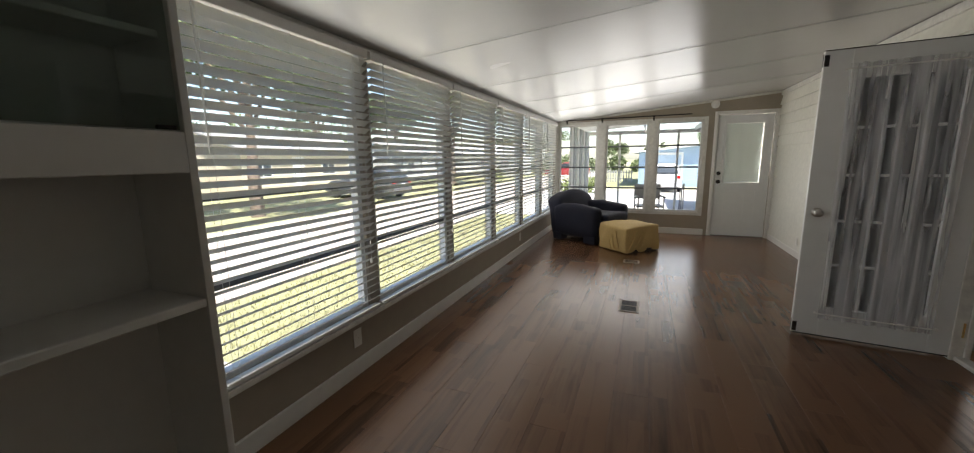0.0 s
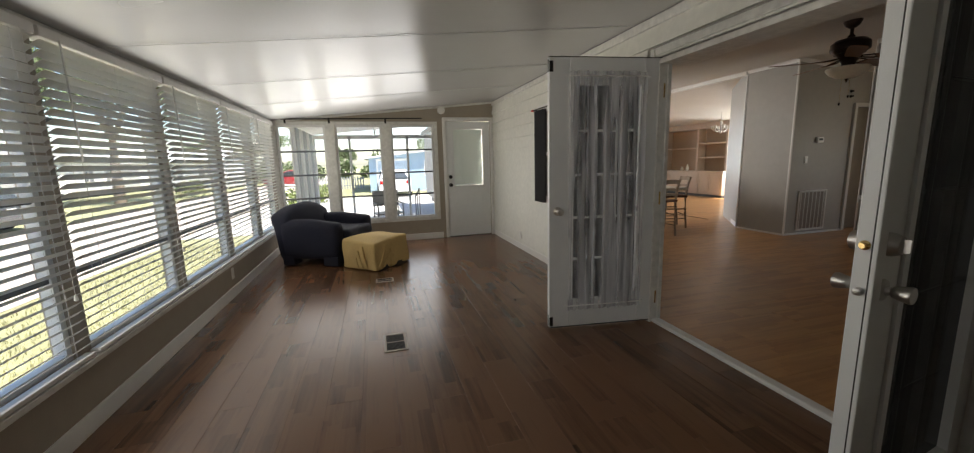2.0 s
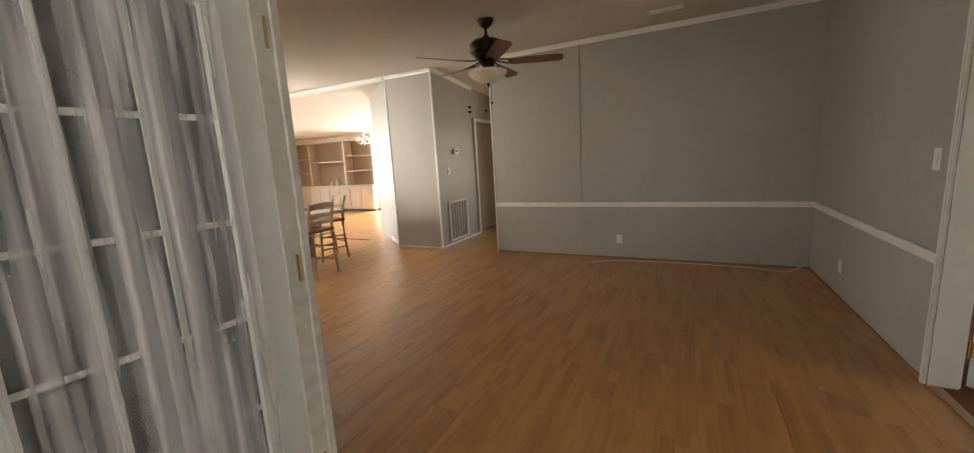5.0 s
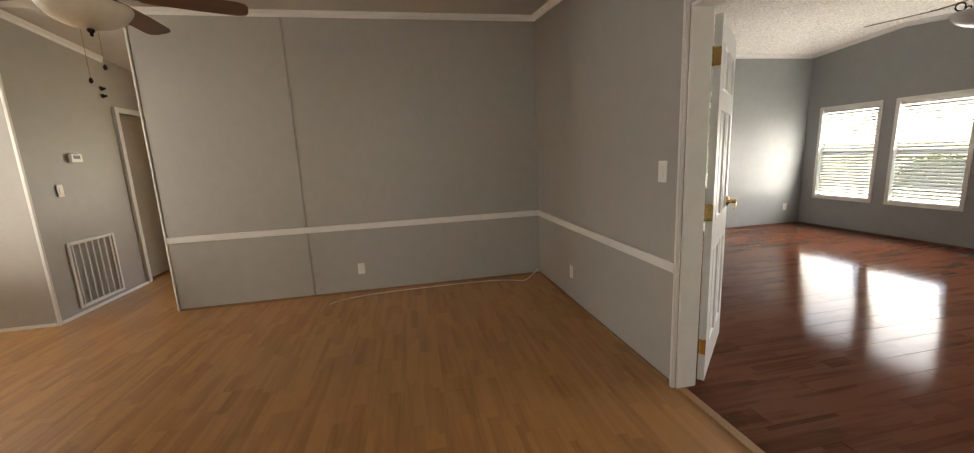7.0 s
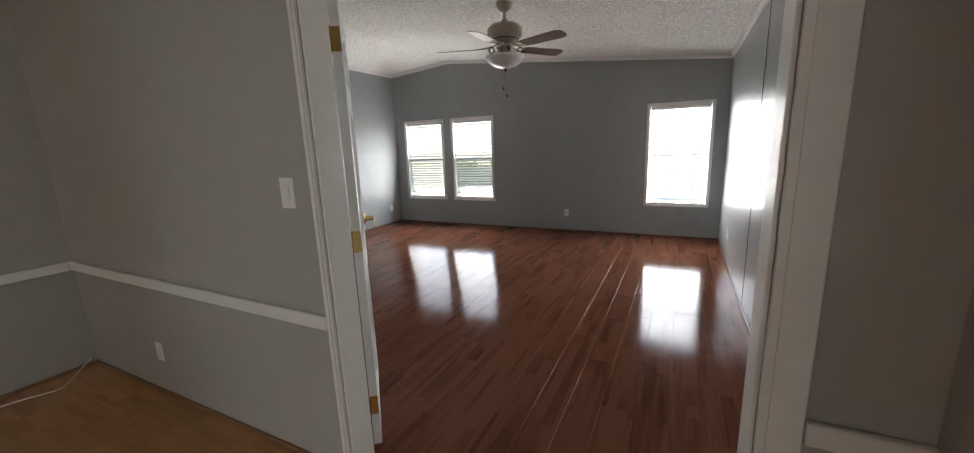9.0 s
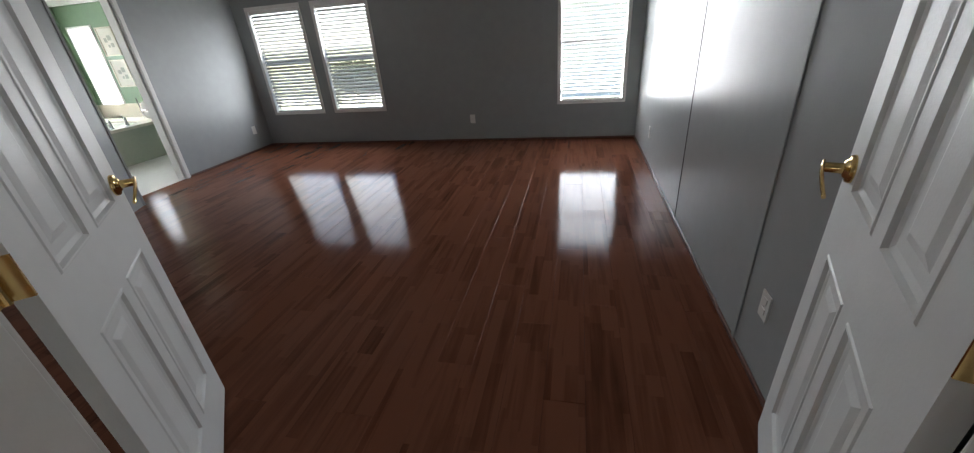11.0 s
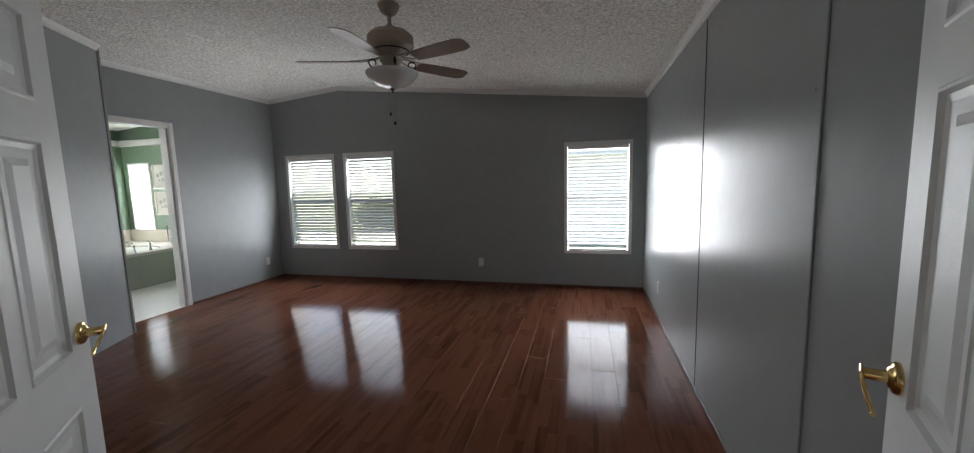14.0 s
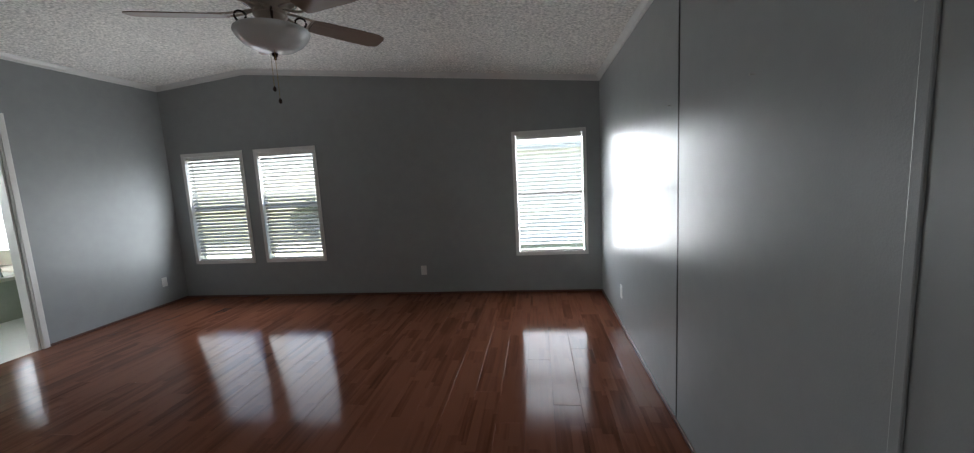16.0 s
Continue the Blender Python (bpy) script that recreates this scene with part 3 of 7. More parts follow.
def house(m, w, d, h, wall, roof, label, doors=1, wins=3, carport=False):
    """A one-storey house: lapped walls, gabled roof with eaves, framed windows, a door. The front faces local -y."""
    t = thing("house", m, label, "house")
    bm = bmesh.new()
    box(bm, -w / 2, w / 2, 0, d, 0, h)
    part("wall", bm, wall, t)
    z = 0.2
    while z < h - 0.1:
        bm = bmesh.new()
        box(bm, -w / 2 - 0.005, w / 2 + 0.005, -0.012, -0.0, z, z + 0.16)
        part("siding_board", bm, wall, t)
        z += 0.2
    bm = bmesh.new()
    e, rise = 0.4, d * 0.16
    pts_ = [(-e, h - 0.02), (d / 2, h + rise), (d + e, h - 0.02), (d + e, h - 0.14), (d / 2, h + rise - 0.12), (-e, h - 0.14)]
    ra = [bm.verts.new((-w / 2 - e, y, z)) for y, z in pts_]
    rb = [bm.verts.new((w / 2 + e, y, z)) for y, z in pts_]
    for i in range(6):
        bm.faces.new((ra[i], ra[(i + 1) % 6], rb[(i + 1) % 6], rb[i]))
    bm.faces.new(ra[::-1])
    bm.faces.new(rb)
    part("roof", bm, roof, t)
    for x in (-w / 2, w / 2):
        bm = bmesh.new()
        vs = [bm.verts.new((x, y, z)) for y, z in ((0, h - 0.05), (d, h - 0.05), (d / 2, h + rise - 0.13))]
        bm.faces.new(vs)
        part("gable", bm, wall, t)
    n = wins + doors
    for i in range(n):
        x = -w / 2 + (i + 0.5) * w / n
        if i == 1 and doors:
            d_ = part("door", rbox(x - 0.45, x + 0.45, -0.05, -0.012, 0.1, 2.1, 0.01), WHITE, t)
        else:
            wn_ = part("window", rbox(x - 0.6, x + 0.6, -0.045, -0.012, 0.95, 2.0, 0.01), WHITE, t)
            part("pane", rbox(x - 0.53, x - 0.03, -0.05, -0.043, 1.02, 1.93, 0.003, 1), HGLASS, wn_)
            part("pane", rbox(x + 0.03, x + 0.53, -0.05, -0.043, 1.02, 1.93, 0.003, 1), HGLASS, wn_)
    if carport:
        part("carport_roof", rbox(w / 2 + 0.42, w / 2 + 4.5, 0.3, d - 0.3, h - 0.25, h - 0.1, 0.01), LAPW, t)
        for y in (0.5, d - 0.5):
            part("post", rbox(w / 2 + 4.2, w / 2 + 4.3, y, y + 0.1, 0, h - 0.25, 0.004), LAPW, t)
    return t




def gable_house(m, w, d, h, rise, wall, roof, label):
    """A one-storey house whose gable end, with a garage door and a window, faces local -y; local x from its left corner."""
    t = thing("house", m, label, "house")
    part("wall", prism([(0, 0), (w, 0), (w, d), (0, d)], 0, h), wall, t)
    bm = bmesh.new()
    front, back = ([bm.verts.new(p) for p in ((0, y, h - 0.001), (w, y, h - 0.001), (w / 2, y, h + rise))] for y in (0, d))
    bm.faces.new(front)
    bm.faces.new(back[::-1])
    for i in range(3):
        bm.faces.new((front[i], front[(i + 1) % 3], back[(i + 1) % 3], back[i]))
    part("gable", bm, wall, t)
    z = 0.15
    while z < h + rise - 0.15:
        k = max(0.0, (z + 0.15 - h) / rise) * w / 2
        part("siding_board", rbox(k, w - k, -0.014, -0.001, z, z + 0.15, 0.003, 1), wall, t)
        z += 0.17
    for s in (0, 1):
        bm = bmesh.new()
        slope = rise / (w / 2)
        xs_ = (-0.35, w / 2) if s == 0 else (w / 2, w + 0.35)
        for v in box(bm, *xs_, -0.4, d + 0.4, 0, 0.10):
            v.co.z += h + rise - slope * abs(v.co.x - w / 2) + 0.004
        part("roof", bm, roof, t)
    g0, g1, gh = 0.55, 2.4, 1.96
    g = part("garage_door", rbox(g0, g1, -0.03, -0.015, 0.02, gh, 0.004, 1), BLUEPALE, t, "pale blue panelled garage door")
    for i in range(4):
        for k in range(3):
            x, z = g0 + 0.08 + k * 0.59, 0.1 + i * 0.47
            part("door_panel", rbox(x, x + 0.5, -0.038, -0.03, z, z + 0.38, 0.006, 1), BLUEPALE, g)
    f = part("garage_frame", rbox(g0 - 0.12, g1 + 0.12, -0.05, -0.014, gh, gh + 0.14, 0.004, 1), LAPW, t)
    for x in (g0 - 0.12, g1):
        part("jamb", rbox(x, x + 0.12, -0.05, -0.014, 0, gh, 0.004, 1), LAPW, f)
    for x in (3.45, 6.2):
        wn_ = part("window", rbox(x, x + 0.9, -0.05, -0.014, 0.95, 1.95, 0.008), LAPW, t)
        part("pane", rbox(x + 0.06, x + 0.84, -0.056, -0.048, 1.01, 1.43, 0.003, 1), HGLASS, wn_)
        part("pane", rbox(x + 0.06, x + 0.84, -0.056, -0.048, 1.47, 1.89, 0.003, 1), HGLASS, wn_)
    return t


BLUEPALE = material("pale_blue_door_paint", (0.42, 0.52, 0.62), 0.5, vary=0.05, scale=4)
gable_house(pose(0.08, 27.2, GZ), 10.0, 9.0, 2.13, 0.52, BLUEW, ROOFW, "light blue one-storey house with a low gable and garage door")
house(pose(-17.5, 42, GZ, 0, 0, 0), 9, 7, 2.5, GREYW, ROOFW, "pale grey house with a white metal roof", 1, 3)
house(pose(-19, 3.0, GZ, 0, 0, 90), 11, 7, 2.6, GREYW, ROOFW, "pale grey mobile home across the street", 1, 4, True)
house(pose(-19.5, 20, GZ, 0, 0, 90), 10, 7, 2.6, BEIGEW, ROOFM, "cream house with a grey shingle roof", 1, 3, True)
house(pose(-20, 36, GZ, 0, 0, 90), 10, 7, 2.6, GREYW, ROOFM, "pale grey house with a shingle roof", 1, 3)
house(pose(-19, -14, GZ, 0, 0, 90), 10, 7, 2.6, BEIGEW, ROOFW, "cream mobile home with a white roof", 1, 3)
# added backdrop, makes the right bedroom window look bright
house(pose(0.6, -10.0, GZ, 0, 0, 180), 8, 6, 2.6, LAPW, ROOFW, "blank white house added as a bright backdrop behind the bedroom", 0, 0)

# cars
CARW = material("white_car_paint", (0.72, 0.73, 0.74), 0.2, vary=0.02, coat=0.5)
CARR = material("dark_red_car_paint", (0.25, 0.02, 0.025), 0.2, vary=0.03, coat=0.5)
CARG = material("dark_grey_car_paint", (0.06, 0.065, 0.07), 0.2, vary=0.03, coat=0.5)
TAIL = material("red_tail_lamp", (0.5, 0.01, 0.01), 0.2)
TYRE = material("black_rubber", (0.015, 0.015, 0.015), 0.8)


def car(m, paint, label):
    """A hatchback: lofted body and cabin, glazing, wheels, lamps. The rear faces local -y."""
    t = thing("car", m, label, "car", "parked cars")

    def loft(sections, name, mat, parent):
        bm = bmesh.new()
        rings = []
        for y, hw, z0, z1, r in sections:
            ring = []
            for sx, zz in ((-1, z0), (-1, z1), (1, z1), (1, z0)):
                ring.append(bm.verts.new((sx * (hw - (r if zz == z1 else 0)), y, zz)))
            rings.append(ring)
        for a, b in zip(rings, rings[1:]):
            for k in range(4):
                bm.faces.new((a[k], a[(k + 1) % 4], b[(k + 1) % 4], b[k]))
        bm.faces.new(rings[0][::-1])
        bm.faces.new(rings[-1])
        bmesh.ops.bevel(bm, geom=bm.edges[:], offset=0.05, segments=3, affect="EDGES", profile=0.6)
        return part(name, bm, mat, parent, smooth=True)

    b = loft([(-2.05, 0.78, 0.32, 0.92, 0.04), (-1.7, 0.88, 0.24, 0.98, 0.04), (0.3, 0.90, 0.22, 0.95, 0.04), (1.6, 0.87, 0.24, 0.85, 0.06), (2.1, 0.76, 0.32, 0.66, 0.08)], "body", paint, t)
    loft([(-1.95, 0.76, 0.92, 0.98, 0.02), (-1.5, 0.78, 0.92, 1.42, 0.14), (0.0, 0.80, 0.92, 1.46, 0.14), (1.05, 0.78, 0.90, 0.95, 0.04)], "cabin", paint, t)
    loft([(-1.99, 0.66, 0.98, 1.0, 0.02), (-1.56, 0.66, 0.98, 1.36, 0.12), (-1.5, 0.66, 0.98, 1.36, 0.12)], "rear_window", HGLASS, t)
    for s in (-1, 1):
        bm = bmesh.new()
        vs = [bm.verts.new((s * (0.815 if z < 1.1 else 0.70), y, z)) for y, z in ((-1.4, 1.0), (0.75, 1.0), (0.1, 1.36), (-1.3, 1.36))]
        bm.faces.new(vs)
        bmesh.ops.solidify(bm, geom=bm.faces[:], thickness=0.01)
        part("side_window", bm, HGLASS, t)
        part("tail_lamp", rbox(s * 0.66 - 0.10, s * 0.66 + 0.10, -2.07, -1.95, 0.72, 0.88, 0.02), TAIL, t, "red tail lamp")
        for y in (-1.3, 1.35):
            w_ = new("wheel")
            w_.parent = t
            w_.matrix_basis = pose(s * 0.80, y, 0.31, 0, 90)
            bm = bmesh.new()
            lathe(bm, [(0.2, -0.1), (0.29, -0.1), (0.31, -0.07), (0.31, 0.07), (0.29, 0.1), (0.2, 0.1)], 24)
            part("tyre", bm, TYRE, w_)
            bm = bmesh.new()
            lathe(bm, [(0.2, -0.09), (0.19, -0.04), (0.05, -0.03), (0.05, 0.03), (0.19, 0.04), (0.2, 0.09)], 24)
            part("rim", bm, NICKEL, w_)
    part("bumper", rbox(-0.80, 0.80, -2.12, -1.98, 0.32, 0.55, 0.04), paint, t)
    part("licence_plate", rbox(-0.16, 0.16, -2.125, -2.105, 0.60, 0.72, 0.004), PLATE, t)
    return t


car(pose(1.4, 24.3, GZ + 0.02, 0, 0, 0), CARW, "white hatchback parked in the driveway")
car(pose(-6.8, 40, GZ, 0, 0, 80), CARR, "dark red car parked by the far fence")
car(pose(-12.5, 16.5, GZ, 0, 0, 90), CARG, "dark grey car parked across the street")

# low fence, shrubs and trees
fn = thing("fence", pose(-4.6, 30.5, GZ), "low pale grey fence beside the blue house", "fence")
for i in range(24):
    part("picket", rbox(i * 0.18, i * 0.18 + 0.08, -0.01, 0.01, 0.08, 0.95, 0.004, 1), IRON, fn)
for z in (0.3, 0.75):
    part("rail", rbox(0, 4.25, 0.012, 0.04, z, z + 0.07, 0.004, 1), IRON, fn)
LEAF = material("oak_foliage", (0.085, 0.12, 0.045), 0.7, vary=0.3, scale=4, island=True)
LEAF2 = material("bright_shrub_foliage", (0.12, 0.16, 0.035), 0.7, vary=0.3, scale=4, island=True)
BARK = material("grey_bark", (0.14, 0.11, 0.085), 0.9, vary=0.3, scale=10, bump=0.8, bump_scale=30)


def foliage(centres, count, size, rnd):
    """Many small leaf clumps scattered round the given centres (place, radius)."""
    bm = bmesh.new()
    for c, r in centres:
        for _ in range(count):
            v = Vector((rnd.gauss(0, 1), rnd.gauss(0, 1), rnd.gauss(0, 0.8)))
            v = v.normalized() * r * rnd.uniform(0.45, 1.0) ** 0.6
            p = Vector(c) + v
            s = size * rnd.uniform(0.6, 1.4)
            q = Euler((rnd.uniform(0, 6.3), rnd.uniform(0, 6.3), rnd.uniform(0, 6.3))).to_matrix()
            vs = [bm.verts.new(p + q @ Vector(w) * s) for w in ((-0.5, 0, 0), (0, 0.28, 0.06), (0.55, 0, 0), (0, -0.28, 0.06))]
            bm.faces.new(vs)
    return bm


def tree(m, h, spread, seed, label, leaf=None):
    rnd = random.Random(seed)
    t = thing("tree", m, label, "tree", "street trees")
    bm = bmesh.new()
    lean = rnd.uniform(-0.4, 0.4)
    pts_ = [(0, 0, -0.1), (0.05 * lean, 0, h * 0.2), (0.2 * lean, 0.1, h * 0.4), (0.3 * lean, 0.1, h * 0.62)]
    for i, (a, b) in enumerate(zip(pts_, pts_[1:])):
        tube(bm, a, b, 0.22 * (1 - 0.25 * i) * h / 7, 0.22 * (1 - 0.25 * (i + 1)) * h / 7, 10, False)
    centres = []
    for i in range(9):
        a = i * 2.4 + rnd.uniform(-0.4, 0.4)
        z0 = h * rnd.uniform(0.35, 0.6)
        tip = Vector((math.cos(a) * spread * rnd.uniform(0.5, 1), math.sin(a) * spread * rnd.uniform(0.5, 1), h * rnd.uniform(0.55, 0.95)))
        base = Vector((0.2 * lean, 0.05, z0))
        mid = base.lerp(tip, 0.5) + Vector((0, 0, 0.1 * h))
        tube(bm, base, mid, 0.07 * h / 7, 0.045 * h / 7, 7, False)
        tube(bm, mid, tip, 0.045 * h / 7, 0.015, 7, False)
        centres.append((tip, spread * rnd.uniform(0.3, 0.5)))
        centres.append((mid + Vector((rnd.uniform(-0.5, 0.5), rnd.uniform(-0.5, 0.5), 0.3)), spread * rnd.uniform(0.22, 0.38)))
    part("trunk", bm, BARK, t, smooth=True)
    part("crown", foliage(centres, 330, 0.24 * h / 7, rnd), leaf or LEAF, t)
    return t


t1 = tree(pose(-11.5, 9.5, GZ), 7.5, 3.0, 1, "broad leafy oak beside the street")
t2 = tree(pose(-13, 27, GZ), 9.0, 3.6, 2, "tall leafy oak beside the street")
for i, (x, y, k) in enumerate(((-27, 0, 1.2), (-28, 12, 1.3), (-26, 27, 1.2), (-27, 40, 1.4), (-14, -6, 0.95), (-4, 62, 0.62), (9, 60, 0.58), (20, 48, 0.6), (-13, 60, 0.66), (-20, 58, 0.7), (-26, -12, 1.3), (22, 30, 1.3))):
    m = pose(x, y, GZ, 0, 0, i * 67)
    c = copy_thing(t1 if i % 2 else t2, m)
    c.scale = (k, k, k)


def shrub(m, r, seed, label):
    rnd = random.Random(seed)
    t = thing("shrub", m, label, "shrub", "shrubs")
    part("leaves", foliage([(Vector((rnd.uniform(-0.5, 0.5) * r, rnd.uniform(-0.5, 0.5) * r, r * rnd.uniform(0.4, 0.8))), r * 0.55) for _ in range(6)], 130, 0.13, rnd), LEAF2, t)
    bm = bmesh.new()
    for i in range(5):
        tube(bm, (0, 0, 0), (r * 0.5 * math.cos(i * 1.3), r * 0.5 * math.sin(i * 1.3), r * 0.7), 0.02, 0.008, 6)
    part("stems", bm, BARK, t)
    return t


s_ = shrub(pose(-2.3, 16.2, GZ), 0.9, 5, "yellow-green shrub at the lawn's edge")
for x, y, k in ((-11.5, 4.0, 0.8), (-16.4, 0.2, 1.0), (-16.6, 8.5, 0.9), (-17, 24, 1.0), (-1.8, 13.4, 0.7), (-10.8, 30, 1.0), (-2.2, 21.5, 0.8)):
    c = copy_thing(s_, pose(x, y, GZ, 0, 0, x * 40))
    c.scale = (k, k, k)
rnd = random.Random(12)
far_ = [(Vector((-36 + i * 1.6 + rnd.uniform(-1, 1), 52 + rnd.uniform(-4, 6), rnd.uniform(0.5, 2.2))), rnd.uniform(1.0, 1.8)) for i in range(52)]
far_ += [(Vector((-38 + rnd.uniform(-4, 3), -40 + i * 1.7, rnd.uniform(0.6, 5.5))), rnd.uniform(1.5, 2.8)) for i in range(52)]
tagged(part("far_woods", foliage([(c + Vector((0, 0, GZ)), r) for c, r in far_], 420, 0.36, rnd), LEAF), "distant line of leafy green trees", "woods", kind="stuff")
hg = thing("hedge", pose(8.6, -13.0, GZ), "low dark green hedge behind the bedroom", "hedge")
rnd = random.Random(4)
part("leaves", foliage([(Vector((rnd.uniform(-3.6, 3.6), rnd.uniform(-0.4, 0.4), rnd.uniform(0.2, 0.9))), 0.55) for _ in range(30)], 130, 0.2, rnd), LEAF, hg)
bm = bmesh.new()
for i in range(12):
    tube(bm, (-3.4 + i * 0.6, 0, 0), (-3.3 + i * 0.6, 0.1, 0.9), 0.04, 0.015, 7)
part("stems", bm, BARK, hg)
# grass tufts near the windows
rnd = random.Random(8)
bm = bmesh.new()
for _ in range(9000):
    x, y = rnd.uniform(-4.3, -1.3), rnd.uniform(2.5, 11.5)
    a, s = rnd.uniform(0, 3.14), rnd.uniform(0.03, 0.07)
    dx, dy = math.cos(a) * 0.008, math.sin(a) * 0.008
    vs = [bm.verts.new((x - dx, y - dy, GZ)), bm.verts.new((x + dx, y + dy, GZ)), bm.verts.new((x + rnd.uniform(-0.02, 0.02), y + rnd.uniform(-0.02, 0.02), GZ + s))]
    bm.faces.new(vs)
tagged(part("grass_blades", bm, GRASS), "short sunlit lawn grass blades", "grass", kind="stuff")



# ---- windows and blinds ----
slat_meshes = {}


def slat_mesh(length, width, tilt, along):
    """One blind slat: thin, slightly crowned, tilted about its length."""
    key = (round(length, 3), width, tilt, along)
    if key not in slat_meshes:
        bm = bmesh.new()
        prof = []
        for i in range(5):
            u = -0.5 + i / 4
            prof.append((u * width, 0.003 * (1 - 4 * u * u)))
        c, s = math.cos(radians(tilt)), math.sin(radians(tilt))
        rows = []
        for end in (-length / 2, length / 2):
            for dz in (0.0, -0.0016):
                rows.append([bm.verts.new((u * c - (w + dz) * s, end, u * s + (w + dz) * c)) for u, w in prof])
        a0, a1, b0, b1 = rows
        for i in range(4):
            bm.faces.new((a0[i], a0[i + 1], b0[i + 1], b0[i]))
            bm.faces.new((a1[i], b1[i], b1[i + 1], a1[i + 1]))
            bm.faces.new((a0[i], a1[i], a1[i + 1], a0[i + 1]))
            bm.faces.new((b0[i], b0[i + 1], b1[i + 1], b1[i]))
        bm.faces.new((a0[0], b0[0], b1[0], a1[0]))
        bm.faces.new((a0[4], a1[4], b1[4], b0[4]))
        if along == "x":
            bm.transform(pose(0, 0, 0, 0, 0, -90))
        bmesh.ops.recalc_face_normals(bm, faces=bm.faces)
        me = bpy.data.meshes.new("slat")
        bm.to_mesh(me)
        bm.free()
        me.materials.append(SLAT if along == "y" else BEDSLAT)
        slat_meshes[key] = me
    return slat_meshes[key]


# white slats against the glare: their shade is put into a greyer base colour
BEDSLAT = material("white_bedroom_blind_slat", (0.58, 0.58, 0.57), 0.45, vary=0.06, scale=5, per_object=0.05)


def blind(place, along, length, top, bottom, tilt, label, pitch=0.0445, width=0.05, inward=1):
    """A slatted blind: head rail, slats, bottom rail, ladder cords and a tilt wand. inward: the sign of the room's side across it."""
    t = thing("window_blind", pose(*place), label, "blind", "slatted window blinds")
    rot = pose(0, 0, 0, 0, 0, 0 if along == "y" else -90)
    part("head_rail", rbox(-0.028, 0.028, -length / 2, length / 2, top - 0.05, top, 0.003, 1, rot), WHITE, t)
    z = top - 0.075
    rnd = random.Random(round(length * 1000 + place[0] * 77 + place[1] * 31))
    while z > bottom + 0.05:
        ob = new("slat", slat_mesh(length - 0.01, width, tilt * inward, along))
        ob.matrix_basis = pose(0, 0, z + rnd.uniform(-0.0012, 0.0012), *((0, 0, 0) if along == "x" else (rnd.uniform(-0.12, 0.12), 0, 0)))
        ob.parent = t
        z -= pitch
    part("bottom_rail", rbox(-0.024, 0.024, -length / 2 + 0.005, length / 2 - 0.005, bottom, bottom + 0.02, 0.003, 1, rot), WHITE, t)
    for k in (-0.38, 0.0, 0.38):
        bm = bmesh.new()
        for dx in (-0.022, 0.022):
            box(bm, dx - 0.0008, dx + 0.0008, k * length - 0.0008, k * length + 0.0008, bottom, top - 0.03)
        bm.transform(rot)
        part("ladder_cord", bm, WHITE, t)
    bm = bmesh.new()
    tube(bm, (0.035 * inward, -length * 0.40, top - 0.04), (0.04 * inward, -length * 0.40, top - 0.62), 0.004, seg=6)
    bm.transform(rot)
    part("tilt_wand", bm, WHITE, t)
    bm = bmesh.new()
    tube(bm, (0.034 * inward, length * 0.42, top - 0.04), (0.036 * inward, length * 0.42, bottom + 0.35), 0.0012, seg=5)
    lathe(bm, [(0.002, 0.03), (0.007, 0.02), (0.009, 0.0), (0.004, -0.004)], 8, pose(0.036 * inward, length * 0.42, bottom + 0.32))
    bm.transform(rot)
    part("lift_cord", bm, WHITE, t)
    return t


def awning_window(name, m, width, z0, z1, rows, label):
    """A window of stacked panes: white outer frame, dark rails between the panes. Local x runs along the wall, y outwards."""
    t = thing(name, m, label, "window", "", "structure")
    bm = bmesh.new()
    w = width / 2
    for a, b, c, d in ((-w, -w + 0.035, z0, z1), (w - 0.035, w, z0, z1), (-w + 0.035, w - 0.035, z0, z0 + 0.035), (-w + 0.035, w - 0.035, z1 - 0.035, z1)):
        box(bm, a, b, 0.02, 0.07, c, d)
    part("window_frame", bm, ALU, t)
    h = (z1 - z0 - 0.07) / rows
    for i in range(rows):
        a = z0 + 0.035 + i * h
        if i:
            part("rail", rbox(-w + 0.035, w - 0.035, 0.026, 0.062, a - 0.014, a + 0.014, 0.004, 1), GREYALU, t, "dark grey rail between panes")
        bm = bmesh.new()
        box(bm, -w + 0.036, w - 0.036, 0.042, 0.046, a + 0.012, a + h - 0.012)
        p = part("pane", bm, GLASS, t)
        p.visible_shadow = False
    return t


for i, (a, b) in enumerate(zip([-0.05] + SUN_PITCH[:-1], SUN_PITCH)):
    awning_window("window_1", pose(SW, (a + b) / 2, 0, 0, 0, 90), b - a - 0.10, SILL, HEAD, 4, "white framed awning window with grey rails")
    blind((SW + 0.035, (a + b) / 2, 0), "y", b - a - 0.025, 2.0, SILL - 0.005, 34, "white slatted blind with half open slats over a window", inward=1)
for a, b in FAR_WINDOWS:
    awning_window("window_2", pose((a + b) / 2, SN, 0), b - a, FZ0, FZ1, 4, "white framed awning window with dark rails")
bm = rbox(SW - 0.02, SW + 0.06, 1.0, SN - 0.001, SILL - 0.045, SILL - 0.012, 0.006)
setting("window_sill", bm, DIRTY, "long white painted window sill", "sill")
# face trim of the end wall windows
bm = bmesh.new()
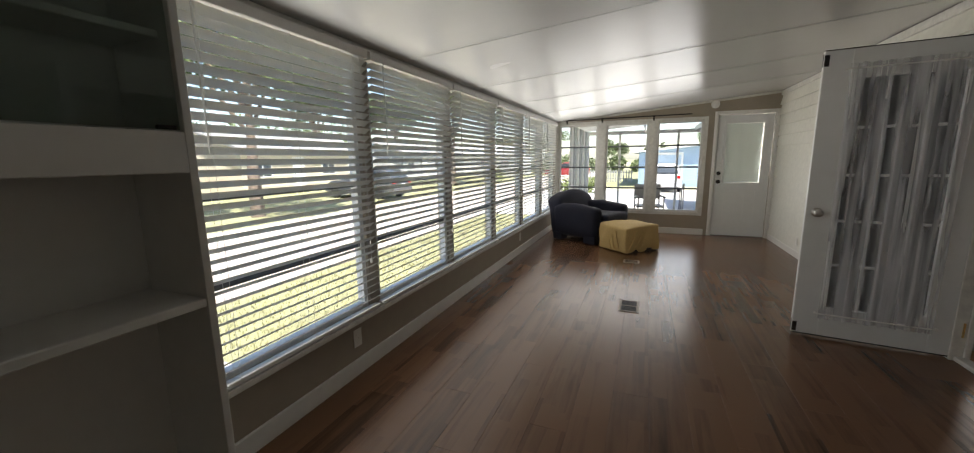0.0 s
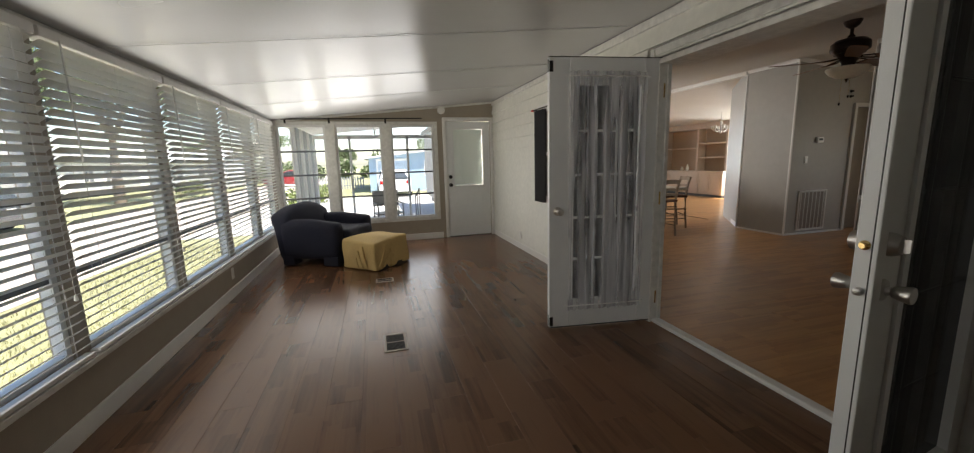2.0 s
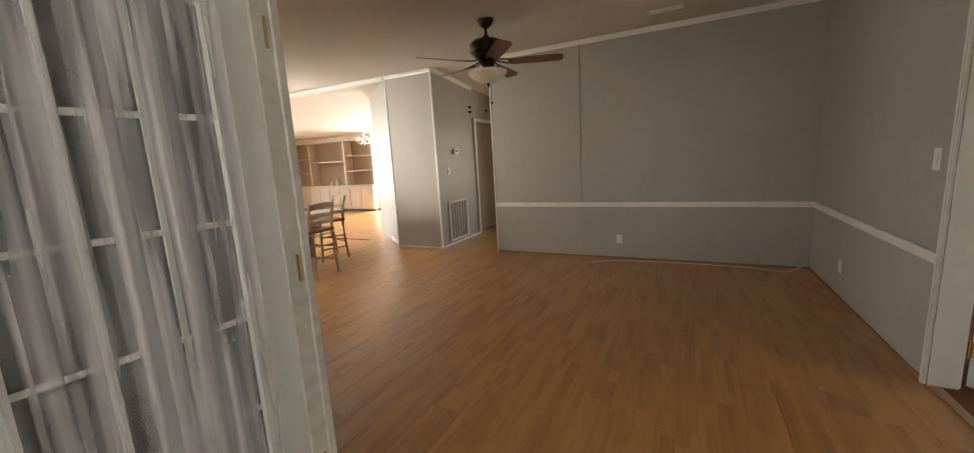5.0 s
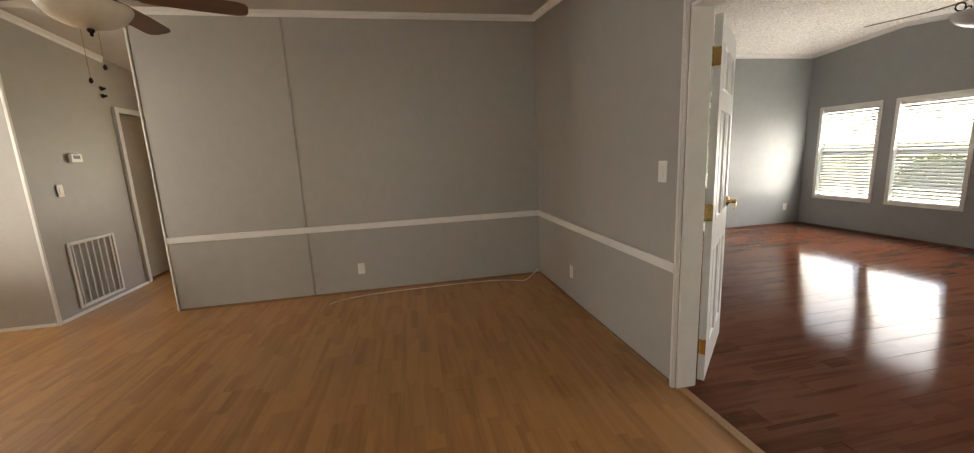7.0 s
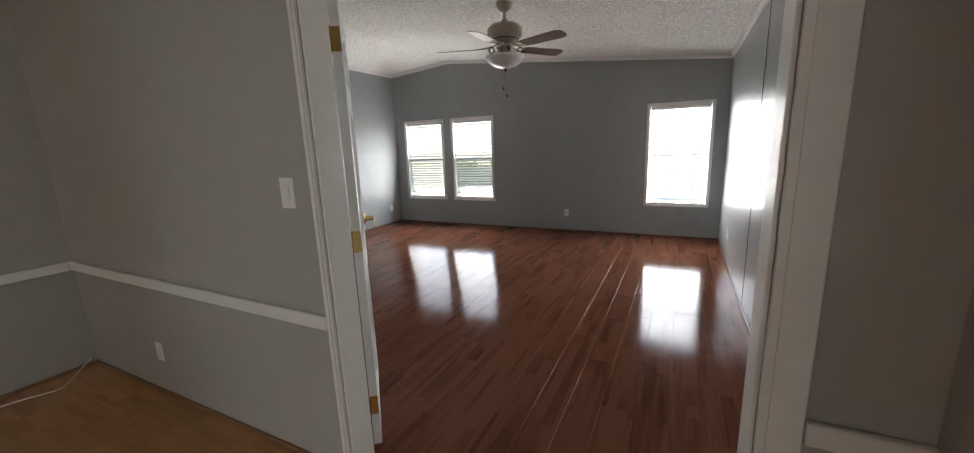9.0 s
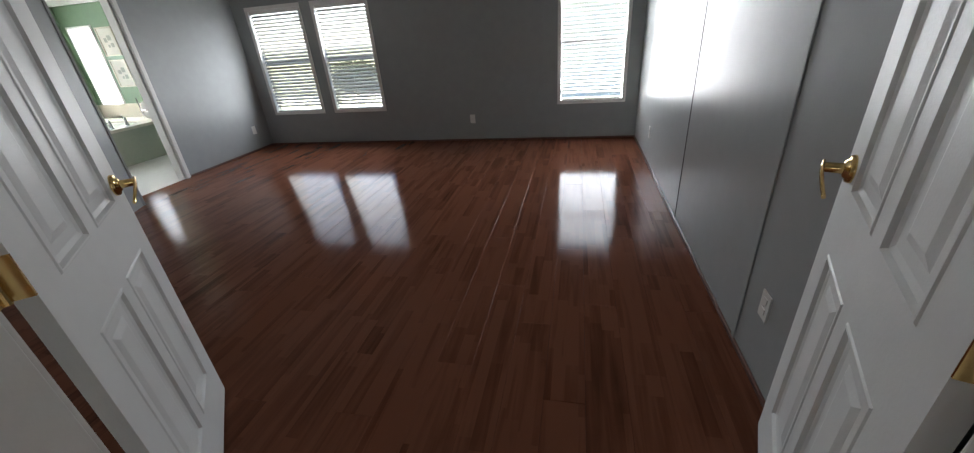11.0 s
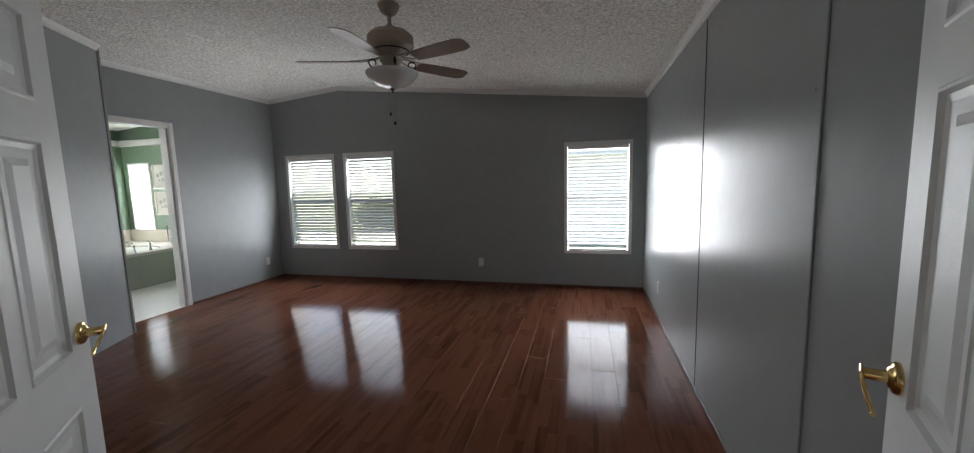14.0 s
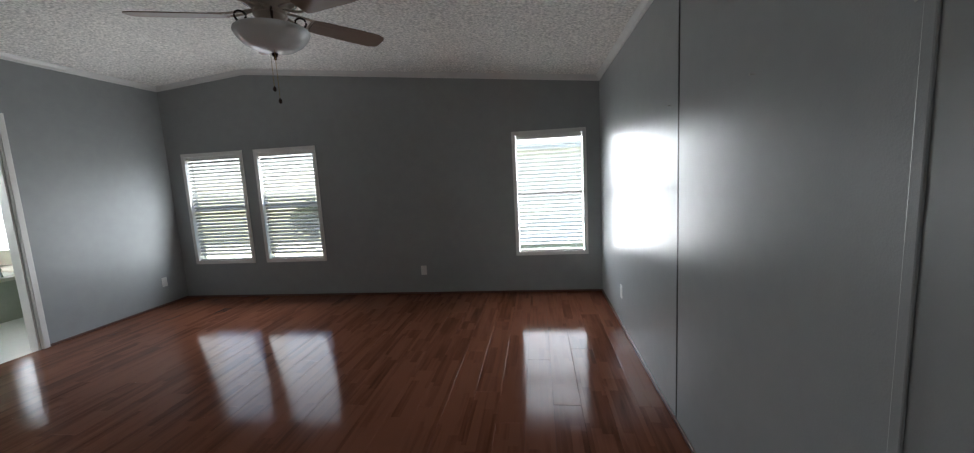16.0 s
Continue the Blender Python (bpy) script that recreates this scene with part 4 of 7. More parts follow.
xs = [SW + 0.002, FAR_WINDOWS[0][0], FAR_WINDOWS[0][1], FAR_WINDOWS[1][0], FAR_WINDOWS[1][1], FAR_WINDOWS[2][0], FAR_WINDOWS[2][1], 1.46]
for a, b in zip(xs[::2], xs[1::2]):
    box(bm, a, b, SN - 0.02, SN - 0.001, FZ0 - 0.05, FZ1 + 0.05)
for a, b in FAR_WINDOWS:
    box(bm, a, b, SN - 0.018, SN - 0.001, FZ0 - 0.05, FZ0)
    box(bm, a, b, SN - 0.018, SN - 0.001, FZ1, FZ1 + 0.05)
setting("trim_end_windows", bm, DIRTY, "white painted flat window trim", "trim")

# head trim along the window wall, cove at the house wall, baseboards
setting("trim_head", rbox(SW + 0.0, SW + 0.03, SS, SN, 2.003, 2.03, 0.004), DIRTY, "white head trim above the blinds", "trim")
setting("trim_cove", rbox(SE - 0.018, SE + 0.019, SS, SN, 2.285, 2.352, 0.006), DIRTY, "weathered white board under the ceiling", "trim")
bm = bmesh.new()
vs = box(bm, SW, SE, SN - 0.022, SN - 0.001, 0, 0.03)
for v in vs:
    v.co.z += 1.998 + (v.co.x - SW) * (SUNZ1 - SUNZ0) / (SE - SW)
setting("trim_ceiling_end", bm, DIRTY, "white strip along the end wall's ceiling", "trim")
setting("baseboard_west", rbox(SW, SW + 0.016, 1.0, SN - 0.001, 0, 0.105, 0.004), WHITE, "white painted baseboard", "baseboard")
setting("baseboard_north", rbox(SW + 0.017, 1.50, SN - 0.016, SN, 0, 0.105, 0.004), WHITE, "white painted baseboard", "baseboard")
setting("baseboard_house", rbox(SE - 0.022, SE + 0.004, 3.74, SN - 0.06, 0, 0.09, 0.004), WHITE, "white painted baseboard", "baseboard")
# panel joints of the ceiling
bm = bmesh.new()
for y in (1.45, 2.66, 3.87, 5.08, 6.29):
    vs = box(bm, SW, SE, y - 0.003, y + 0.003, 0.0, 0.003)
    for v in vs:
        v.co.z += SUNZ0 - 0.0112 + (v.co.x - SW) * (SUNZ1 - SUNZ0 + 0.005) / (SE - SW)
setting("trim_ceiling_joints", bm, PANEL, "thin joint strips of the ceiling panels", "trim")


# lap siding on the house wall
def siding(y0, y1, z0, z1, parent):
    bm = bmesh.new()
    vs = box(bm, 0.0, 0.012, y0, y1, z0, z1)
    for v in vs:
        if v.co.x < 0.006:
            v.co.x = -0.026 if v.co.z < (z0 + z1) / 2 else -0.002
    part("board", bm, SIDING, parent)


sid = thing("wall_siding", pose(SE + 0.0075, 0, 0), "cream painted horizontal lap siding", "wall", "", "structure")
z = 0.085
while z < 2.29:
    t_ = min(z + 0.158, 2.29)
    runs = [(3.72, SN - 0.002)]
    if z > 2.12:
        runs = [(SS + 0.002, SN - 0.002)]
    elif t_ > 0.88 and z < 1.93:
        runs = [(3.72, 4.92), (5.83, SN - 0.002)]
    if z <= 2.12:
        runs.append((SS + 0.002, 1.64))
    for a, b in runs:
        siding(a, b, z, t_, sid)
    z += 0.158

# the window in the siding, with its grey curtain
hw = thing("window_3", pose(SE, 5.375, 0), "white framed house window with a grey curtain beside it", "window", "", "structure")
bm = bmesh.new()
for a, b, c, d in ((-0.455, -0.375, 0.80, 2.0), (0.375, 0.455, 0.80, 2.0), (-0.375, 0.375, 1.92, 2.0), (-0.375, 0.375, 0.80, 0.87), (-0.375, 0.375, 1.38, 1.42)):
    box(bm, -0.022, 0.02, a, b, c, d)
part("window_frame", bm, WHITE, hw)
bm = bmesh.new()
box(bm, 0.05, 0.054, -0.375, 0.375, 0.85, 1.95)
part("pane", bm, GLASS, hw).visible_shadow = False
CURTAIN = material("grey_curtain_cloth", (0.13, 0.13, 0.135), 0.9, vary=0.12, scale=20, bump=0.3, bump_scale=200)
cur = thing("window_curtain", pose(SE - 0.06, 5.62, 0), "charcoal grey cloth curtain on a short rod", "curtain")
bm = bmesh.new()
rows = []
for k in range(2):
    z = (0.80, 1.93)[k]
    rows.append([bm.verts.new((0.022 * math.sin(i * 1.25) - 0.01, -0.14 + 0.28 * i / 30, z)) for i in range(31)])
for i in range(30):
    bm.faces.new((rows[0][i], rows[0][i + 1], rows[1][i + 1], rows[1][i]))
bmesh.ops.solidify(bm, geom=bm.faces[:], thickness=0.003)
part("cloth", bm, CURTAIN, cur, smooth=True)
bm = bmesh.new()
tube(bm, (-0.012, -0.9, 1.95), (-0.012, 0.22, 1.95), 0.008)
tube(bm, (-0.012, -0.9, 1.95), (0.045, -0.9, 1.95), 0.007)
tube(bm, (-0.012, 0.2, 1.95), (0.045, 0.2, 1.95), 0.007)
part("rod", bm, DARK, cur)
RED = material("red_plastic", (0.5, 0.03, 0.02), 0.4)
bm = bmesh.new()
lathe(bm, [(0.004, -0.03), (0.014, -0.02), (0.014, 0.02), (0.006, 0.03)], 12, pose(-0.012, 0.235, 1.95, 90))
part("finial", bm, RED, cur, "red rod finial")


# ---- doors ----
def knob(parent, m, mat, name="knob"):
    bm = bmesh.new()
    lathe(bm, [(0.033, 0.0), (0.033, 0.006), (0.018, 0.012), (0.012, 0.02), (0.013, 0.035), (0.022, 0.042), (0.027, 0.055), (0.026, 0.07), (0.016, 0.078)], 20, m)
    return part(name, bm, mat, parent, smooth=True)


def tulip_knob(parent, m, mat):
    bm = bmesh.new()
    lathe(bm, [(0.031, 0.0), (0.029, 0.006), (0.014, 0.010), (0.011, 0.020), (0.016, 0.024), (0.019, 0.034), (0.024, 0.058), (0.022, 0.064), (0.010, 0.066)], 20, m)
    return part("knob", bm, mat, parent, smooth=True)


def deadbolt(parent, m, mat):
    bm = bmesh.new()
    lathe(bm, [(0.033, 0.0), (0.032, 0.012), (0.024, 0.03), (0.012, 0.032)], 20, m)
    box(bm, -0.004, 0.004, -0.018, 0.018, 0.03, 0.046, m)
    return part("deadbolt", bm, mat, parent, smooth=True)


def casing(name, m, width, height, label, w=0.06, d=0.018, mat=None, w2=None):
    """Door or window casing round an opening, of stepped boards; local x along the wall, y out of it (negative: into the room). w2: the other side's width."""
    t = thing(name, m, label, "casing", "", "structure")
    h = width / 2
    w2 = w if w2 is None else w2

    def board(name_, x0, x1, z0, z1, upright):
        bm = rbox(x0, x1, -d * 0.7, -0.001, z0, z1, 0.003, 2)
        k = 0.22 * (x1 - x0 if upright else z1 - z0)
        box(bm, *((x0 + k, x1 - k, -d, -d * 0.7 + 0.001, z0, z1 - 0.004) if upright else (x0, x1, -d, -d * 0.7 + 0.001, z0 + k, z1 - k)))
        part(name_, bm, mat or WHITE, t)

    board("side_board", -h - w, -h, 0, height + w, True)
    board("side_board", h, h + w2, 0, height + w, True)
    board("head_board", -h, h, height, height + w, False)
    return t


casing("casing_french", pose(SE + 0.004, 2.68, 0, 0, 0, -90), 1.84, 2.05, "white door casing on the sunroom side", 0.07, 0.024, DIRTY)
fj = thing("door_jamb_french", pose(0, 0, 0), "weathered white door jamb", "jamb", "", "structure")
for y0, y1 in ((1.762, 1.80), (3.56, 3.598)):
    part("jamb_board", rbox(SE - 0.01, SE + 0.095, y0, y1, 0.0, 2.04, 0.003, 1), DIRTY, fj)
part("head_board", rbox(SE - 0.01, HX, 1.80, 3.56, 2.0, 2.038, 0.003, 1), DIRTY, fj)
for y0 in (1.80, 3.545):
    part("stop", rbox(SE + 0.055, SE + 0.085, y0, y0 + 0.015, 0.03, 2.0, 0.002, 1), DIRTY, fj)
setting("door_sill_french", rbox(SE + 0.01, SE + 0.078, 1.80, 3.56, 0.0, 0.032, 0.008), WHITE, "white painted raised door sill", "sill")
# the sill's shadow on the floor, laid as a black strip
bm = bmesh.new()
box(bm, SE + 0.081, SE + 0.093, 1.80, 3.56, 0.0005, 0.012)
setting("trim_sill_shadow", bm, BLACK, "black strip drawn as the shadow behind the sill", "trim")


def french_leaf(m, face, label, lockset, W=0.885, gx0=0.155, gx1=0.73):
    """A many-lite leaf with a sheer curtain on its inner face. Local x from the hinge, y = face side is inner."""
    H, T = 2.03, 0.044
    t = thing("french_door", m, label, "door", "pair of french doors", "")
    gz0, gz1 = 0.20, 1.87
    y0, y1 = -T / 2, T / 2
    for nm, r in (("stile", (0, gx0, 0.012, H)), ("stile", (gx1, W, 0.012, H)), ("rail", (gx0, gx1, 0.012, gz0)), ("rail", (gx0, gx1, gz1, H))):
        part(nm, rbox(r[0], r[1], y0, y1, r[2], r[3], 0.003, 1), DOORW, t)
    bm = bmesh.new()
    for a, b, c, d in ((gx0, gx0 + 0.03, gz0, gz1), (gx1 - 0.03, gx1, gz0, gz1), (gx0 + 0.03, gx1 - 0.03, gz0, gz0 + 0.03), (gx0 + 0.03, gx1 - 0.03, gz1 - 0.03, gz1)):
        box(bm, a, b, y0 - 0.009, y1 + 0.009, c, d)
    part("glazing_frame", bm, DOORW, t)
    cw, ch = (gx1 - gx0 - 0.06) / 3, (gz1 - gz0 - 0.06) / 5
    for k in (1, 2):
        x = gx0 + 0.03 + k * cw
        part("muntin", rbox(x - 0.009, x + 0.009, min(0.002 * face, face * 0.012), max(0.002 * face, face * 0.012), gz0 + 0.03, gz1 - 0.03, 0.003, 1), DOORW, t)
    for k in range(1, 5):
        z = gz0 + 0.03 + k * ch
        part("muntin", rbox(gx0 + 0.03, gx1 - 0.03, min(0.002 * face, face * 0.0135), max(0.002 * face, face * 0.0135), z - 0.009, z + 0.009, 0.003, 1), DOORW, t)
    for i in range(3):
        for j in range(5):
            bm = bmesh.new()
            x, z = gx0 + 0.03 + i * cw, gz0 + 0.03 + j * ch
            box(bm, x + 0.0005, x + cw - 0.0005, -0.003 - 0.001 * face, 0.003 - 0.001 * face, z + 0.0005, z + ch - 0.0005)
            part("pane", bm, TINTED, t).visible_shadow = False
    # gathered sheer curtain between two sash rods
    bm = bmesh.new()
    rnd = random.Random(label)
    ph = [rnd.uniform(0, 6.28) for _ in range(5)]
    n = 150
    rows = []
    zs = [0.150, 0.172, 0.180, 0.192, 0.30, 0.7, 1.1, 1.5, 1.80, 1.888, 1.90, 1.908, 1.932]
    for z in zs:
        row = []
        pinch = 0.3 if 0.17 < z < 0.195 or 1.88 < z < 1.91 else 1.0
        for i in range(n + 1):
            u = i / n
            x = gx0 - 0.01 + u * (gx1 - gx0 + 0.02)
            s = math.sin(u * 76 + ph[0] + 0.6 * math.sin(z * 2 + ph[1])) * 0.6 + math.sin(u * 33 + ph[2] + 0.5 * z) * 0.7
            row.append(bm.verts.new((x + 0.034 * math.sin(u * 57 + ph[3]) * math.sin(math.pi * u) + 0.006 * math.sin(u * 131 + ph[4]), face * (y1 + 0.022 + 0.012 * s * pinch), z + (0.004 * math.sin(u * 120) if z in (0.150, 1.932) else 0))))
        rows.append(row)
    for a, b in zip(rows, rows[1:]):
        for i in range(n):
            bm.faces.new((a[i], a[i + 1], b[i + 1], b[i]))
    part("sheer_curtain", bm, SHEER, t, "gathered sheer white curtain", smooth=True)
    for z in (0.183, 1.899):
        bm = bmesh.new()
        tube(bm, (gx0 - 0.03, face * (y1 + 0.022), z), (gx1 + 0.03, face * (y1 + 0.022), z), 0.005, seg=8)
        for x in (gx0 - 0.03, gx1 + 0.03):
            tube(bm, (x, face * y1, z), (x, face * (y1 + 0.026), z), 0.006, seg=8)
        part("sash_rod", bm, WHITE, t)
    inner, outer = pose(0, 0, 0, -90 * face), pose(0, 0, 0, 90 * face)
    kx = W - 0.065
    if lockset:
        tulip_knob(t, pose(kx, face * y1, 0.940) @ inner, NICKEL)
        tulip_knob(t, pose(kx, -face * y1, 0.940) @ outer, NICKEL)
        bm = bmesh.new()
        lathe(bm, [(0.034, 0.0), (0.033, 0.004), (0.026, 0.034), (0.023, 0.036), (0.008, 0.036)], 24, pose(kx, face * y1, 1.068) @ inner)
        part("deadbolt", bm, NICKEL, t, smooth=True)
        deadbolt(t, pose(kx, -face * y1, 1.068) @ outer, NICKEL)
        bm = bmesh.new()
        lathe(bm, [(0.013, 0), (0.013, 0.004), (0.008, 0.006), (0.007, 0.018)], 14, pose(W, 0, 1.068) @ pose(0, 0, 0, 0, 90))
        part("bolt", bm, BRASS, t, "brass deadbolt")
        bm = bmesh.new()
        lathe(bm, [(0.012, 0), (0.012, 0.004), (0.010, 0.016), (0.004, 0.018)], 14, pose(W, 0, 0.940) @ pose(0, 0, 0, 0, 90))
        part("latch", bm, NICKEL, t)
        part("weather_strip", rbox(W, W + 0.005, -face * 0.0185 - 0.003, -face * 0.0185 + 0.003, 0.02, 2.02, 0.001, 1), BLACK, t, "black weather strip")
        part("astragal", rbox(W - 0.03, W + 0.014, -face * (y1 + 0.012), -face * y1, 0.02, 2.02, 0.003, 2), DOORW, t)
    else:
        knob(t, pose(kx, face * y1, 0.93) @ inner, NICKEL)
        for z in (0.02, 1.93):
            part("flush_bolt", rbox(W - 0.004, W + 0.002, -0.01, 0.01, z, z + 0.09, 0.001, 1), DARK, t)
            part("corner_seal", rbox(W - 0.03, W - 0.002, face * y1 - 0.002, face * y1 + 0.002, z, z + 0.075, 0.0008, 1), DARK, t, "dark corner seal")
        part("seal", rbox(0.01, W - 0.005, -0.016, 0.016, H, H + 0.008, 0.002, 1), DARK, t, "dark top seal")
    part("sweep", rbox(0.01, W - 0.01, -0.018, 0.018, 0.002, 0.013, 0.002, 1), DARK, t, "dark door sweep")
    for z in (0.2, 1.0, 1.8):
        bm = bmesh.new()
        tube(bm, (0.0, face * (y1 + 0.004), z - 0.05), (0.0, face * (y1 + 0.004), z + 0.05), 0.006, seg=10)
        part("hinge", bm, BRASS, t)
    return t


french_leaf(pose(2.50, 3.585, 0.012, 0, 0, 180 - 7.5), 1, "white french door standing open with a sheer curtain", False)
french_leaf(pose(2.50, 1.825, 0.012, 0, 0, 180 + 8.0), -1, "white french door with lockset standing open", True, 0.878)

MINI = sheer("translucent_mini_blind", (0.80, 0.84, 0.80), 0.0)
# exterior door at the end of the sunroom
ed = thing("door_1", pose(1.615, SN, 0), "white closed exterior door with a small blind glazed pane", "door", "", "structure")
bm = bmesh.new()
for a, b, c, d in ((0.002, 0.11, 0.012, 2.02), (0.66, 0.778, 0.012, 2.02), (0.11, 0.66, 0.012, 0.90), (0.11, 0.66, 1.90, 2.02)):
    box(bm, a, b, 0.012, 0.056, c, d)
part("leaf", bm, DOORW, ed)
bm = bmesh.new()
for a, b, c, d in ((0.09, 0.125, 0.88, 1.92), (0.645, 0.68, 0.88, 1.92), (0.125, 0.645, 0.88, 0.915), (0.125, 0.645, 1.885, 1.92)):
    box(bm, a, b, 0.003, 0.012, c, d)
part("glazing_frame", bm, DOORW, ed)
bm = bmesh.new()
box(bm, 0.11, 0.66, 0.028, 0.032, 0.90, 1.90)
part("pane", bm, GLASS, ed).visible_shadow = False
z = 0.925
while z < 1.88:
    bm = bmesh.new()
    vs = box(bm, 0.128, 0.642, 0.036, 0.038, z, z + 0.014)
    part("mini_slat", bm, MINI, ed)
    z += 0.0135
for r in ((0.16, 0.33, 0.25, 0.78), (0.45, 0.62, 0.25, 0.78)):
    bm = bmesh.new()
    a, b, c, d = r
    for q in ((a, b, c, c + 0.012), (a, b, d - 0.012, d), (a, a + 0.012, c + 0.012, d - 0.012), (b - 0.012, b, c + 0.012, d - 0.012)):
        box(bm, q[0], q[1], 0.008, 0.0121, q[2], q[3])
    part("panel_moulding", bm, DOORW, ed)
knob(ed, pose(0.055, 0.012, 0.93, 90), DARK)
deadbolt(ed, pose(0.055, 0.012, 1.07, 90), DARK)
for z in (0.25, 1.0, 1.78):
    part("hinge", rbox(0.768, 0.792, 0.002, 0.014, z - 0.05, z + 0.05, 0.003, 1), NICKEL, ed)
part("sweep", rbox(0.005, 0.775, 0.014, 0.05, 0.001, 0.012, 0.002, 1), BLACK, ed)
casing("casing_exterior", pose(2.005, SN, 0), 0.79, 2.03, "white casing of the exterior door", 0.058, 0.022, WHITE)

# curtain rod above the end windows, smoke alarm, outlets, floor registers
rod = thing("curtain_rod", pose(0, SN, 2.065), "thin black curtain rod with brackets above the windows", "curtain rod")
bm = bmesh.new()
tube(bm, (-0.95, -0.065, -0.02), (1.20, -0.065, 0.0), 0.009, seg=10)
part("bar", bm, DARK, rod)
for x in (-0.9, -0.26, 0.61):
    bm = bmesh.new()
    box(bm, x - 0.012, x + 0.012, -0.07, -0.022, -0.03, 0.0)
    box(bm, x - 0.014, x + 0.014, -0.026, -0.0225, -0.08, 0.01)
    part("bracket", bm, DARK, rod)
al = thing("smoke_alarm", pose(1.545, SN, 2.205, 90), "round white smoke alarm on the end wall", "smoke alarm")
bm = bmesh.new()
lathe(bm, [(0.062, 0.0), (0.062, 0.014), (0.055, 0.026), (0.03, 0.034), (0.01, 0.035)], 28)
part("cover", bm, PLATE, al, smooth=True)
bm = bmesh.new()
lathe(bm, [(0.066, 0.001), (0.066, 0.007), (0.05, 0.0075)], 28)
part("base", bm, PLATE, al)


def outlet(m, label, kind_="outlet", w=0.07, h=0.115):
    """A wall plate with two sockets or a switch paddle; local x along the wall, y out of the room side as negative."""
    t = thing("wall_" + kind_, m, label, kind_, "wall plates")
    part("plate", rbox(-w / 2, w / 2, -0.006, 0.0, -h / 2, h / 2, 0.0025, 2), PLATE, t)
    if kind_ == "outlet":
        for z in (-0.022, 0.022):
            part("socket", rbox(-0.016, 0.016, -0.009, -0.004, z - 0.014, z + 0.014, 0.003, 2), PLATE, t)
    else:
        part("paddle", rbox(-0.016, 0.016, -0.011, -0.004, -0.032, 0.032, 0.003, 2), PLATE, t)
    bm = bmesh.new()
    lathe(bm, [(0.003, -0.001), (0.003, 0.001)], 8, pose(0, -0.0065, 0, 90))
    part("screw", bm, NICKEL, t)
    return t


outlet(pose(SW, 2.05, 0.24, 0, 0, 90), "white outlet plate on the taupe wall")
outlet(pose(SW, 5.55, 0.24, 0, 0, 90), "white outlet plate on the taupe wall")
outlet(pose(SE - 0.013, 6.50, 0.22, 0, 0, -90), "white outlet plate low on the siding")


def register(x, y, w, l, label):
    t = thing("floor_register", pose(x, y, 0), label, "vent", "floor registers")
    bm = bmesh.new()
    for a, b, c, d in ((-w, w, -l, -l + 0.02), (-w, w, l - 0.02, l), (-w, -w + 0.02, -l + 0.02, l - 0.02), (w - 0.02, w, -l + 0.02, l - 0.02), (-w + 0.02, w - 0.02, -0.006, 0.006)):
        box(bm, a, b, c, d, 0.0, 0.006)
    part("frame", bm, TANMETAL, t)
    bm = bmesh.new()
    box(bm, -w + 0.01, w - 0.01, -l + 0.01, l - 0.01, 0.0004, 0.0015)
    part("well", bm, BLACK, t)
    k = -l + 0.028
    while k < l - 0.02:
        if abs(k) > 0.01:
            bm = bmesh.new()
            box(bm, -w + 0.02, w - 0.02, k, k + 0.004, 0.0015, 0.005)
            part("louvre", bm, DARK, t)
        k += 0.014


TANMETAL = material("tan_painted_metal", (0.33, 0.27, 0.21), 0.45, vary=0.1, scale=10)
register(0.445, 3.86, 0.085, 0.15, "tan metal floor register with black louvres")
register(0.41, 5.54, 0.10, 0.075, "tan metal floor register near the ottoman")

# ---- armchair and ottoman ----
NAVY = material("navy_slipcover_cloth", (0.008, 0.0095, 0.022), 0.95, vary=0.25, scale=14, bump=0.4, bump_scale=160)
MUSTARD = material("mustard_slipcover_cloth", (0.50, 0.355, 0.145), 0.9, vary=0.10, scale=10, bump=0.3, bump_scale=170)


def soft(x0, x1, y0, y1, z0, z1, r, amp=0.012, cuts=5, seed=0, tilt=None):
    """An upholstered block: bevelled, subdivided and slightly uneven."""
    bm = bmesh.new()
    box(bm, x0, x1, y0, y1, z0, z1)
    bmesh.ops.bevel(bm, geom=bm.edges[:], offset=r, segments=4, profile=0.55, affect="EDGES")
    bmesh.ops.subdivide_edges(bm, edges=[e for e in bm.edges if e.calc_length() > r * 1.2], cuts=cuts, use_grid_fill=True)
    for v in bm.verts:
        v.co += Vector((noise.noise(v.co * 5 + Vector((seed, 0, 0))), noise.noise(v.co * 5 + Vector((0, seed + 7, 0))), noise.noise(v.co * 4 + Vector((3, 0, seed))))) * amp
    if tilt is not None:
        bm.transform(tilt)
    return bm


ch = thing("armchair", pose(-0.265, 6.93, 0, 0, 0, -27) @ Matrix.Diagonal((1.06, 1.03, 1.0, 1)), "navy slipcovered club armchair in the corner", "armchair")
part("base", soft(-0.42, 0.38, -0.29, 0.29, 0.05, 0.34, 0.035, 0.008, 4, 1), NAVY, ch, smooth=True)
part("seat_cushion", soft(-0.22, 0.45, -0.31, 0.31, 0.33, 0.475, 0.055, 0.012, 4, 2), NAVY, ch, smooth=True)
bm = soft(-0.47, -0.18, -0.46, 0.46, 0.12, 0.875, 0.10, 0.020, 6, 3, pose(0, 0, 0, 0, -9))
for v in bm.verts:
    if v.co.z > 0.5:
        v.co.z -= 0.17 * (abs(v.co.y) / 0.46) ** 2.2 * (v.co.z - 0.5) / 0.4
